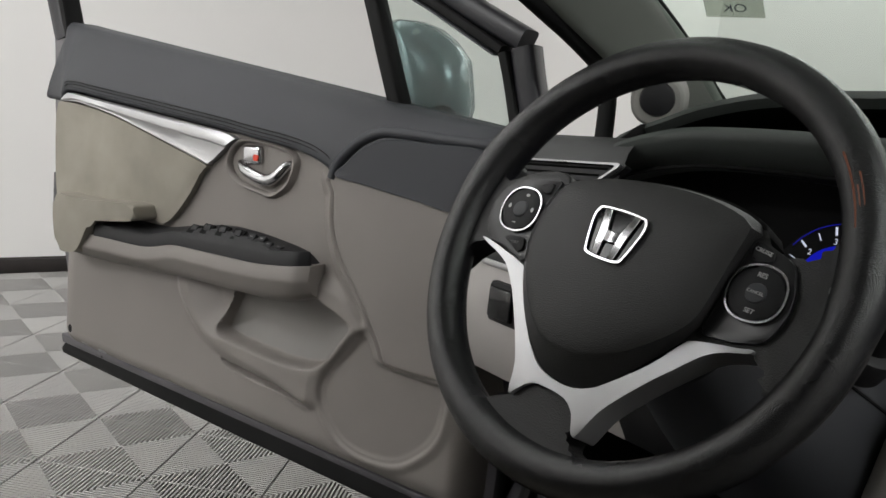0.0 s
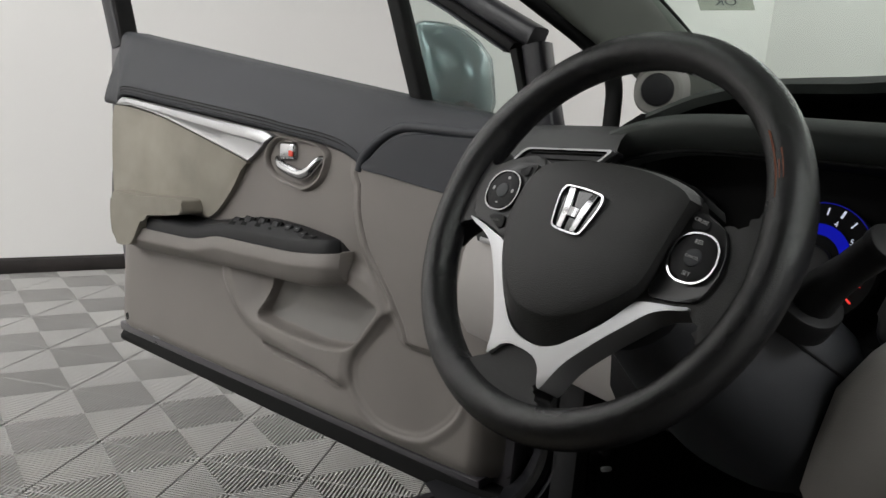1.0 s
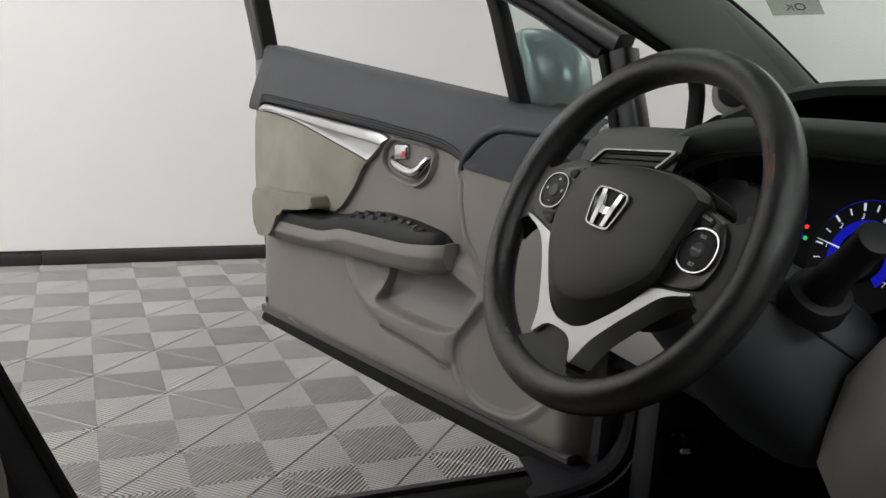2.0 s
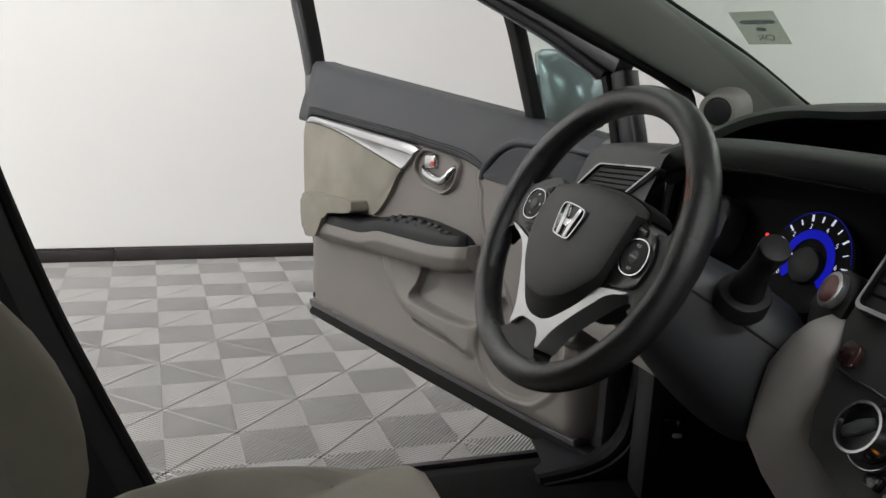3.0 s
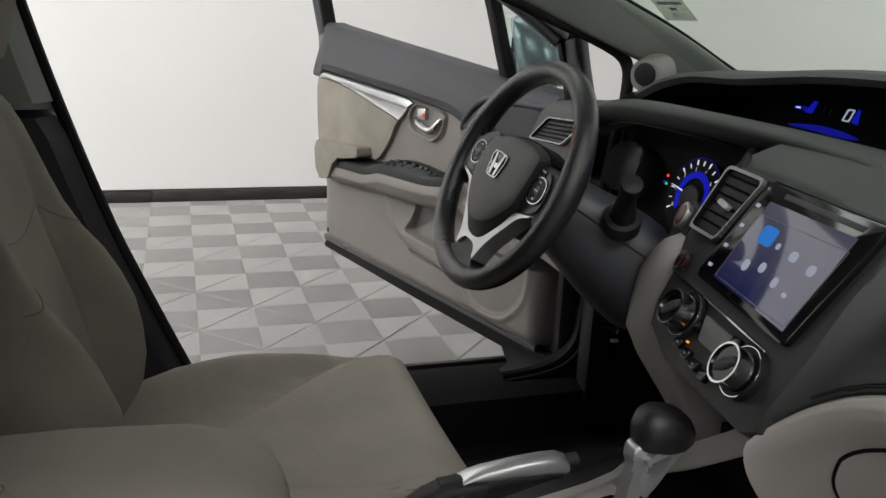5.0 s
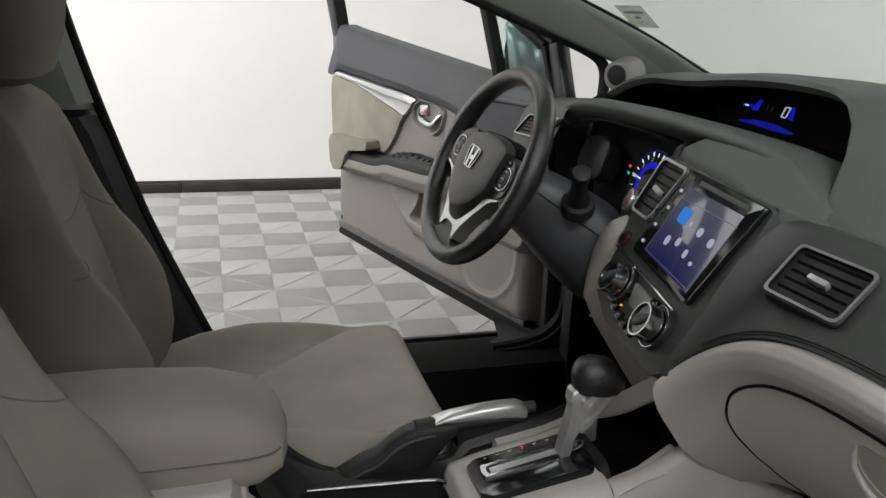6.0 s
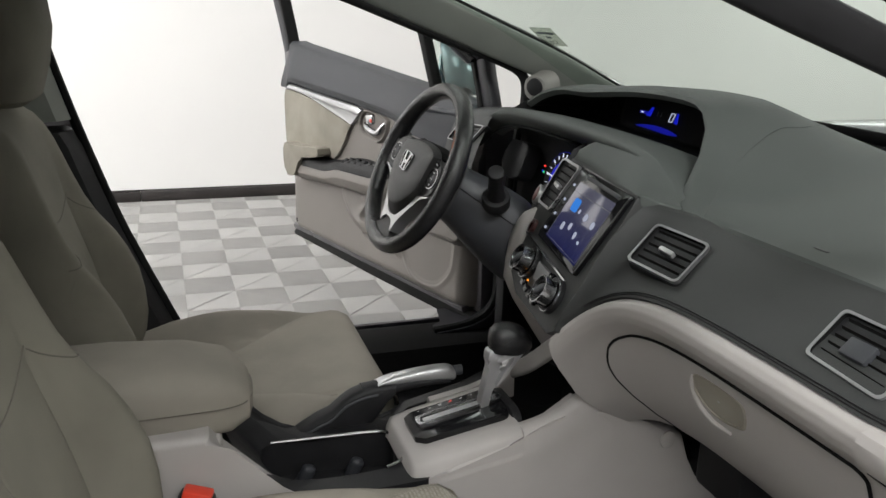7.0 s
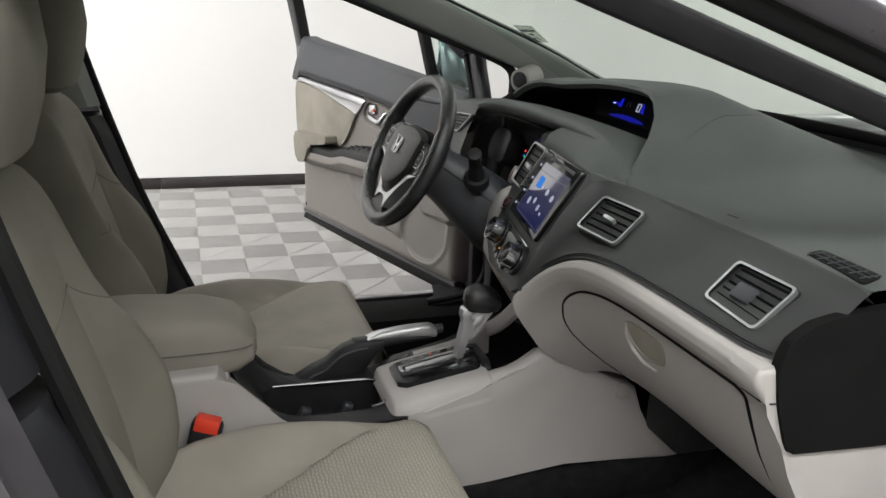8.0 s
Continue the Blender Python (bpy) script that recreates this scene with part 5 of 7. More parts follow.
    part("trim_line", box((-0.75, 1.038, 0.842), (-0.47, 1.044, 0.850), 0.002), SILVER, d, "thin silver trim line")
    for x in (-0.665, -0.615, -0.565):
        part("dash_switch", box((x - 0.021, 1.024, 0.783), (x + 0.021, 1.034, 0.822), 0.003), PIANO, d)
    rows = []
    for z, x0, x1, y in ((0.895, -0.150, -0.112, 1.020), (0.885, -0.160, -0.108, 1.004), (0.868, -0.172, -0.104, 0.996), (0.83, -0.193, -0.100, 0.990), (0.78, -0.200, -0.096, 0.985), (0.74, -0.205, -0.092, 0.985), (0.70, -0.190, -0.085, 1.000), (0.62, -0.155, -0.075, 1.045), (0.52, -0.13, -0.07, 1.11), (0.45, -0.12, -0.07, 1.16)):
        rows.append([(x0, y + 0.06, z), (x0, y + 0.016, z), (x0 + 0.006, y + 0.004, z), (x0 + 0.018, y, z), (x1 - 0.01, y - 0.004, z), (x1, y + 0.01, z), (x1, y + 0.06, z)])
    part("side_trim", loft(rows, True, False, True), GREY, d, "warm grey panel beside the centre stack", sharp=60)
    part("kick_panel", box((-0.712, 1.185, 0.22), (-0.655, 1.56, 0.72), 0.014), BLACK, d, "black kick panel")
    part("bonnet_release", slab(axes((-0.652, 1.235, 0.50), (0.25, 1, 0), (0, -0.1, 1)), rounded([(-0.028, 0.042), (0.028, 0.038), (0.022, -0.042), (-0.022, -0.038)], 0.25), -0.02, 0.006, 0.003), PIANO, d, "black bonnet release lever")
    part("release_mark", slab(axes((-0.646, 1.235, 0.508), (0.25, 1, 0), (0, -0.1, 1)), oval(0.004, 0, 0.018, 0.008, 12, 3), 0.0, 0.0035, 0), WHITEMARK, d)
    # centre stack
    panel = rounded([(-0.100, 0.208), (0.153, 0.207), (0.158, 0.125), (0.158, 0.050), (0.150, -0.035), (0.132, -0.048), (-0.06, -0.050), (-0.135, -0.030), (-0.152, 0.0), (-0.160, 0.045), (-0.185, 0.09), (-0.185, 0.205)], 0.08)
    part("stack_panel", slab(SM, panel, -0.06, -0.004, 0.004), FASCIA, d, "black centre stack")
    rows = []
    for a in np.linspace(-0.182, 0.154, 22):
        p = SM @ Vector((a, 0.2075, -0.006))
        ly, lz = interp(lip, p.x)
        q = Vector((p.x + 0.004 + 0.075 * (0.154 - a) / 0.336, ly + 0.012, lz - 0.003))
        rows.append([p + Vector((0, 0.004, -0.02)), p, p.lerp(q, 0.12) + Vector((0, 0, 0.003)), p.lerp(q, 0.5) + Vector((0, 0, 0.004)), p.lerp(q, 0.85) + Vector((0, 0, 0.002)), q])
    p = Vector((0.240, 1.079, 0.979))
    rows.append([p + Vector((0, y, z)) for y, z in ((0.004, -0.02), (0, 0), (0.004, 0.001), (0.010, 0.002), (0.016, 0.002), (0.020, 0.001))])
    part("stack_shelf", loft(rows), DASH, d, "charcoal shelf above the stack", sharp=60)
    bezel = rounded([(-0.070, 0.203), (0.148, 0.203), (0.118, 0.050), (-0.098, 0.058)], 0.05)
    scr = part("touch_screen", slab(SM, bezel, -0.006, 0.004, 0.003), PIANO, d, "gloss black touch screen showing lit icons")
    lit = [(-0.048, 0.178), (0.118, 0.180), (0.106, 0.062), (-0.060, 0.068)]
    part("screen_picture", slab(SM, lit, 0.003, 0.0046, 0.0), SCREEN, scr, "lit blue screen picture with painted pale glare")
    for a, b in (((-0.052, 0.160), (0.120, 0.164)), ((-0.056, 0.071), (0.104, 0.066)), ((-0.053, 0.160), (-0.057, 0.071)), ((0.1195, 0.164), (0.1045, 0.066))):
        part("screen_line", tube([SM @ Vector((*a, 0.0047)), SM @ Vector((*b, 0.0047))], 0.0005, 4), GREYMARK, scr)
    part("disc_slot", slab(SM, [(-0.03, 0.194), (0.120, 0.194), (0.118, 0.187), (-0.030, 0.187)], 0.003, 0.0048, 0.001), SHROUD, scr)
    return d


def screen_material():
    """The lit picture of the screen: blue, with reflected glare painted pale towards its top."""
    mt = bpy.data.materials.new("screen_picture")
    mt.use_nodes = True
    nt = mt.node_tree
    b = nt.nodes["Principled BSDF"]
    b.inputs["Base Color"].default_value = (0.02, 0.02, 0.03, 1)
    b.inputs["Roughness"].default_value = 0.08
    b.inputs["Coat Weight"].default_value, b.inputs["Coat IOR"].default_value, b.inputs["Coat Roughness"].default_value = 0.6, 1.6, 0.05
    tc = nt.nodes.new("ShaderNodeTexCoord")
    sep = nt.nodes.new("ShaderNodeSeparateXYZ")
    nt.links.new(tc.outputs["Generated"], sep.inputs[0])
    ramp = nt.nodes.new("ShaderNodeValToRGB")
    ramp.color_ramp.elements[0].position, ramp.color_ramp.elements[0].color = 0.1, (0.020, 0.026, 0.16, 1)
    ramp.color_ramp.elements[1].position, ramp.color_ramp.elements[1].color = 0.9, (0.16, 0.16, 0.24, 1)
    nt.links.new(sep.outputs[2], ramp.inputs[0])
    nt.links.new(ramp.outputs[0], b.inputs["Emission Color"])
    b.inputs["Emission Strength"].default_value = 0.30
    return mt


SCREEN = screen_material()
DASHBOARD = dashboard()


def stack_details():
    d = DASHBOARD
    air_vent("air_vent", SM, [(-0.176, 0.200), (-0.080, 0.200), (-0.103, 0.104), (-0.176, 0.104)], d, 6, (-0.128, 0.150, -8))
    icons = [(-0.012, 0.141, 0.030, 0.024, BLUE_ICON), (0.016, 0.136, 0.008, 0.008, DIM_ICON), (0.050, 0.134, 0.015, 0.013, DIM_ICON), (0.088, 0.130, 0.014, 0.013, DIM_ICON),
             (-0.016, 0.100, 0.013, 0.015, DIM_ICON), (0.014, 0.107, 0.012, 0.013, DIM_ICON), (0.048, 0.100, 0.011, 0.013, DIM_ICON), (0.074, 0.094, 0.009, 0.006, DIM_ICON)]
    scr = [c for c in d.children if c.name.startswith("touch_screen")][0]
    for a, b, w, h, mt in icons:
        part("icon", slab(SM, oval(a, b, w, h, 14, 5 if mt is BLUE_ICON else 2.4), 0.004, 0.0052, 0), mt, scr)
    for k in range(4):
        part("side_mark", slab(SM, oval(-0.066 - 0.005 * k, 0.168 - 0.030 * k, 0.009, 0.005, 10, 4), 0.003, 0.0046, 0), DIM_ICON, scr)
    part("trim_line", slab(SM, [(-0.152, 0.047), (0.100, 0.036), (0.100, 0.033), (-0.152, 0.044)], -0.01, 0.004, 0.001), CHROME, d, "thin chrome line")
    for a, b in ((-0.064, 0.010), (0.088, 0.002)):
        k = part("climate_knob", slab(SM, oval(a, b, 0.062, 0.062, 40), -0.01, 0.004, 0.002), BLACK, d, "chrome ringed climate knob")
        bm = bmesh.new()
        put_ring(bm, SM, oval(a, b, 0.060, 0.060, 40), oval(a, b, 0.0575, 0.0575, 40), 0.002, 0.006)
        part("knob_ring", bm, CHROME, k, "chrome ring")
        part("knob_body", slab(SM, oval(a, b, 0.047, 0.047, 40), 0.0, 0.026, 0.003), PIANO, k)
        bm = bmesh.new()
        put_ring(bm, SM, oval(a, b, 0.0480, 0.0480, 40), oval(a, b, 0.0430, 0.0430, 40), 0.008, 0.029)
        part("knob_rim", bm, CHROME, k, "chrome knob rim")
        part("knob_grip", slab(SM @ pose(a, b, 0) @ pose(0, 0, 0, 0, 0, 40), oval(0, 0, 0.034, 0.013, 16, 4), 0.022, 0.029, 0.003), SHROUD, k, "chrome grip bar")
    part("climate_display", slab(SM, rounded([(-0.028, 0.026), (0.040, 0.024), (0.052, -0.004), (-0.012, -0.004)], 0.12), -0.006, 0.003, 0.002), GREYMARK, d, "grey climate display")
    for a, b in ((-0.046, -0.022), (-0.020, -0.026), (0.006, -0.029), (0.032, -0.031), (-0.034, 0.008), (0.048, 0.022)):
        part("climate_button", slab(SM, oval(a, b, 0.017, 0.013, 14, 5), -0.004, 0.003, 0.001), PIANO, d)
        part("button_mark", slab(SM, oval(a, b, 0.007, 0.003, 8, 3), 0.002, 0.0034, 0), GREYMARK, d)
    part("amber_lamp", slab(SM, oval(-0.030, -0.014, 0.005, 0.003, 10), 0.0, 0.002, 0), glow("amber_backlight", (1.0, 0.35, 0.03), 1.0), d, "small amber lamp")
    part("hazard_button", slab(SM, oval(-0.150, 0.062, 0.024, 0.026, 20, 3), -0.006, 0.003, 0.002), material("hazard_red", (0.030, 0.009, 0.008), 0.3, vary=0.1, scale=40), d, "dark red hazard button")
    # passenger face: levels from the windscreen down to the pad, each told by its edge beside the stack and its run towards the door
    edge_f = [(0.228, 1.040, 0.990), (0.227, 1.022, 0.985), (0.226, 1.000, 0.965), (0.224, 0.974, 0.932), (0.222, 0.955, 0.900), (0.219, 0.940, 0.868), (0.211, 0.920, 0.830), (0.204, 0.906, 0.797), (0.198, 0.905, 0.781), (0.197, 0.912, 0.776)]
    run_f = [(1.104, 0.979), (1.094, 0.9805), (1.080, 0.974), (1.062, 0.961), (1.042, 0.946), (1.022, 0.930), (1.000, 0.914), (0.983, 0.902), (0.976, 0.895), (0.986, 0.889)]

    def face_at(x, v):
        k = min(int(v), 8)
        e = Vector(edge_f[k]).lerp(Vector(edge_f[k + 1]), v - k)
        r = Vector((0, *run_f[k])).lerp(Vector((0, *run_f[k + 1])), v - k)
        g = 1 - math.exp(-max(0.0, x - e.x) / (0.040 + 0.026 * v / 9))
        q = max(0.0, (x - 0.72) / 0.068) ** 2
        return Vector((max(x, e.x), e.y + (r.y - e.y) * g + 0.030 * q * v / 9, e.z + (r.z - e.z) * g - 0.004 * q))
    cols = [(i / 40) ** 1.35 for i in range(41)]
    part("passenger_fascia", loft([[face_at(float(np.interp(v, range(10), [p[0] for p in edge_f])) * (1 - f) + 0.790 * f, v) for v in np.linspace(0, 9, 28)] for f in cols]), FASCIA, d, "charcoal stitched passenger fascia", sharp=60)
    for v in (7.15, 7.5):
        part("stitching", tube([face_at(x, v) + Vector((0, -0.0006, 0.0006)) for x in np.linspace(0.235, 0.765, 26)], 0.0010, 6), BLACK, d)
    # grey pad and lower panel in one sweep round the corner
    edge_g = [(0.198, 0.909, 0.779), (0.196, 0.903, 0.772), (0.195, 0.902, 0.762), (0.193, 0.906, 0.748), (0.190, 0.914, 0.732), (0.186, 0.926, 0.714), (0.182, 0.940, 0.696), (0.178, 0.955, 0.676), (0.173, 0.970, 0.656), (0.170, 0.990, 0.638), (0.168, 1.015, 0.620), (0.166, 1.045, 0.603), (0.165, 1.080, 0.585)]
    run_g = [(0.980, 0.893), (0.966, 0.890), (0.960, 0.881), (0.961, 0.869), (0.967, 0.857), (0.978, 0.846), (0.988, 0.837), (0.997, 0.822), (1.010, 0.785), (1.026, 0.745), (1.048, 0.705), (1.076, 0.667), (1.110, 0.635)]

    def pad_at(x, v, out=0.0):
        k = min(int(v), 11)
        e = Vector(edge_g[k]).lerp(Vector(edge_g[k + 1]), v - k)
        r = Vector((0, *run_g[k])).lerp(Vector((0, *run_g[k + 1])), v - k)
        g = 1 - math.exp(-max(0.0, x - e.x) / 0.066)
        return Vector((x, e.y + (r.y - e.y) * g - out, e.z + (r.z - e.z) * g + out * 0.35))
    rows = []
    for i in range(49):
        f = (i / 48) ** 1.4
        rows.append([pad_at(float(np.interp(v, range(13), [p[0] for p in edge_g])) * (1 - f) + 0.786 * f, v) for v in np.linspace(0, 12, 49)])
    rows.insert(0, [p + Vector((-0.004, 0.012, -0.002)) for p in rows[0]])
    rows.insert(0, [p + Vector((-0.004, 0.10, 0)) for p in rows[0]])
    part("grey_pad", loft(rows), GREY, d, "warm grey padded lower dash", sharp=70)

    # glove box lid: its near and far edge along the levels
    def lid_edge(v):
        near = interp([(6.25, 0.300), (6.4, 0.272), (6.7, 0.252), (7.2, 0.240), (7.8, 0.232), (8.5, 0.230), (9.5, 0.236), (10.5, 0.250), (11.3, 0.268), (12.0, 0.288)], v)[0]
        far = interp([(6.25, 0.712), (6.5, 0.722), (7.0, 0.726), (8.0, 0.728), (10.0, 0.734), (12.0, 0.744)], v)[0]
        return near, far
    levels = [6.25, 6.3, 6.4, 6.55, 6.7, 6.95, 7.2, 7.5, 7.8, 8.2, 8.6, 9.0, 9.5, 10.0, 10.5, 11.0, 11.5, 12.0]
    lid = []
    for v in levels:
        a, b = lid_edge(v)
        lid.append([pad_at(a + (b - a) * f, v, 0.0035) for f in np.linspace(0, 1, 30)])
    rim = [[p + Vector((0, 0.005, -0.002)) for p in lid[0]]] + lid
    rim = [[r[0] + Vector((0.0, 0.006, 0))] + r + [r[-1] + Vector((0.0, 0.006, 0))] for r in rim]
    glove = part("glove_box", loft(rim), GREY, d, "warm grey glove box lid", sharp=50)
    gap = [pad_at(lid_edge(v)[0] - 0.001, v, 0.0012) for v in levels[:0:-1]] + [pad_at(x, 6.22, 0.0012) for x in np.linspace(0.302, 0.712, 24)] + [pad_at(lid_edge(v)[1] + 0.001, v, 0.0012) for v in levels[1:]]
    part("lid_gap", tube(gap, 0.0024, 6), MATTE, d, "dark gap round the lid")
    part("fuse_cover", box((0.20, 1.20, 0.470), (0.32, 1.30, 0.60), 0.012), BLACK, d, "black box below the dash")
    hollow = [(0.430, 7.60), (0.442, 7.32), (0.465, 7.26), (0.497, 7.28), (0.527, 7.38), (0.530, 7.80), (0.522, 8.30), (0.500, 8.52), (0.468, 8.62), (0.440, 8.35), (0.429, 7.95)]
    ring_h = smooth([(a, b, 0) for a, b in hollow], 40, True)
    mid_h = Vector((0.480, 7.90, 0))
    bm = bmesh.new()
    put_grid(bm, [[pad_at(*(mid_h + (q - mid_h) * k).to_2d(), o) for q in ring_h] for k, o in ((1.10, 0.0036), (1.06, 0.0058), (1.0, 0.0060), (0.95, 0.0036), (0.90, 0.0040), (0.5, 0.0042), (0.05, 0.0042))], True)
    part("lid_handle", bm, CLOTH, glove, "recessed glove box handle", sharp=50)
    part("handle_lip", tube([pad_at(a, b, 0.0055) for a, b in ((0.432, 7.40), (0.426, 7.70), (0.424, 8.20), (0.434, 8.70), (0.458, 9.00), (0.492, 8.98))], [0.002, 0.0036, 0.0042, 0.0042, 0.0036, 0.002], 8), GREY, glove)
    vm = axes((0.318, 1.017, 0.937), (0.103, 0.020, -0.005), (-0.016, 0.0586, 0.046))
    air_vent("air_vent", vm, [(-0.056, 0.039), (0.050, 0.0385), (0.0535, -0.039), (-0.049, -0.037)], d, 5, (0.0, 0.0, -4))
    air_vent("air_vent", axes((0.663, 1.0275, 0.933), (1, 0, 0), (0, 0.75, 0.66)), [(-0.054, 0.0355), (0.0635, 0.035), (0.061, -0.0405), (-0.051, -0.033)], d, 5, None)
    part("vent_thumb", box((-0.018, -0.012, -0.004), (0.018, 0.012, 0.009), 0.003, axes((0.662, 1.0255, 0.931), (1, 0, 0), (0, 0.75, 0.66))), SHROUD, d, "dark vent thumb tab")
    # seam of the airbag lid and small moulded marks on the dash top
    def top_z(x, y):
        line = top_line(x)
        for (y0, z0), (y1, z1) in zip(line[2:], line[3:]):
            if y <= y1:
                return z0 + (z1 - z0) * (y - y0) / max(1e-6, y1 - y0)
        return line[-1][1]
    seam = smooth([(0.290, 1.090, 0), (0.226, 1.155, 0), (0.168, 1.235, 0), (0.128, 1.328, 0), (0.112, 1.400, 0), (0.092, 1.455, 0), (0.060, 1.500, 0)], 40)
    part("airbag_seam", tube([(q.x, q.y, top_z(q.x, q.y) - 0.0002) for q in seam], 0.0010, 6), DASH, d, "fine seam of the airbag lid")
    part("moulded_mark", slab(axes((0.475, 1.135, top_z(0.475, 1.135)), (1, 0, 0), (0, 1, 0)), rounded([(-0.012, 0.003), (0.012, 0.003), (0.012, -0.003), (-0.012, -0.003)], 0.2), -0.004, 0.0008, 0.0004), FASCIA, d)
    # end face of the dashboard
    em = axes((0.782, 0, 0), (0, 1, 0), (0, 0, 1))
    cap = [(1.013, 0.779), (1.004, 0.797), (0.988, 0.844), (0.980, 0.888), (0.984, 0.908), (0.992, 0.925), (1.020, 0.943), (1.058, 0.950), (1.119, 0.955), (1.30, 0.962), (1.48, 0.965), (1.50, 0.90), (1.49, 0.77), (1.163, 0.771)]
    part("end_cover", slab(em, rounded(cap, 0.3, 4), -0.004, 0.012, 0.006, 3), MATTE, d, "black dash end cover")
    part("end_panel", slab(em, [(y - 0.004, z) for y, z in run_g] + [(1.26, 0.64), (1.26, 0.85), (1.06, 0.885)], -0.045, 0.006, 0.008, 4), GREY, d, "warm grey end panel")
    part("end_seam", tube([(0.744, 0.9725, 0.848), (0.780, 0.971, 0.848), (0.7885, 0.980, 0.847), (0.7885, 0.992, 0.846)], 0.0012, 6), BLACK, d)
    # defroster grille on the dash top near the door
    gm = axes((0.712, 1.122, 0.9805), (1, 0.0, -0.02), (0, 1, 0.03))
    grille = part("demister_grille", slab(gm, rounded([(-0.056, 0.018), (0.046, 0.018), (0.062, -0.026), (-0.050, -0.012)], 0.2), -0.01, 0.002, 0.001), MATTE, d, "black demister grille")
    for k in range(6):
        part("grille_bar", box((-0.045 + k * 0.018, -0.016, 0.0), (-0.0435 + k * 0.018, 0.016, 0.0035), 0.001, gm), SHROUD, grille)
    for k in range(2):
        part("grille_bar", box((-0.046, -0.006 + k * 0.011, 0.0), (0.050, -0.0045 + k * 0.011, 0.0035), 0.001, gm), SHROUD, grille)


DIM_ICON = glow("pale_icon", (0.7, 0.75, 0.95), 0.30)
BLUE_ICON = glow("blue_icon", (0.03, 0.22, 0.75), 0.6)
stack_details()


def column():
    c = thing("steering_column", "dark grey steering column cover with stalks", "steering column")
    rows = []
    for f in np.linspace(0, 1, 14):
        c0 = Vector((-0.335, 0.885, 0.912)).lerp(Vector((-0.285, 1.035, 0.795)), f)
        g = f * f * (3 - 2 * f)
        w, h = 0.125 + 0.080 * g, 0.115 + 0.055 * g
        rows.append([c0 + Vector((a, 0.30 * b, b)) for a, b in oval(0, 0, w, h, 36, 2.7)])
    part("cover", loft(rows, True, False, True), SHROUD, c, "dark grey column cover")
    part("cover_seam", tube([r[1] + Vector((0.0006, 0, 0)) for r in rows], 0.0015, 6), BLACK, c)
    s = part("stalk", tube([(-0.205, 0.968, 0.905), (-0.190, 0.960, 0.922), (-0.167, 0.949, 0.942), (-0.138, 0.937, 0.967)], [0.019, 0.0165, 0.0135, 0.0145], 16), BLACK, c, "black wiper stalk")
    part("stalk_end", slab(axes((-0.138, 0.937, 0.967), (0.35, 0.9, 0.0), (-0.55, 0.25, 0.7)), oval(0, 0, 0.031, 0.031, 24), -0.006, 0.004, 0.003), BLACK, s)
    part("stalk_boot", slab(axes((-0.207, 0.968, 0.903), (0.8, 0.2, -0.5), (-0.1, 0.9, 0.35)), oval(0, 0, 0.056, 0.056, 28, 2.2), -0.02, 0.004, 0.004), BLACK, c, "black stalk surround")
    part("stalk", tube([(-0.42, 0.945, 0.915), (-0.50, 0.93, 0.94), (-0.55, 0.92, 0.955)], [0.012, 0.011, 0.014], 12), BLACK, c, "black indicator stalk")
    return c


column()

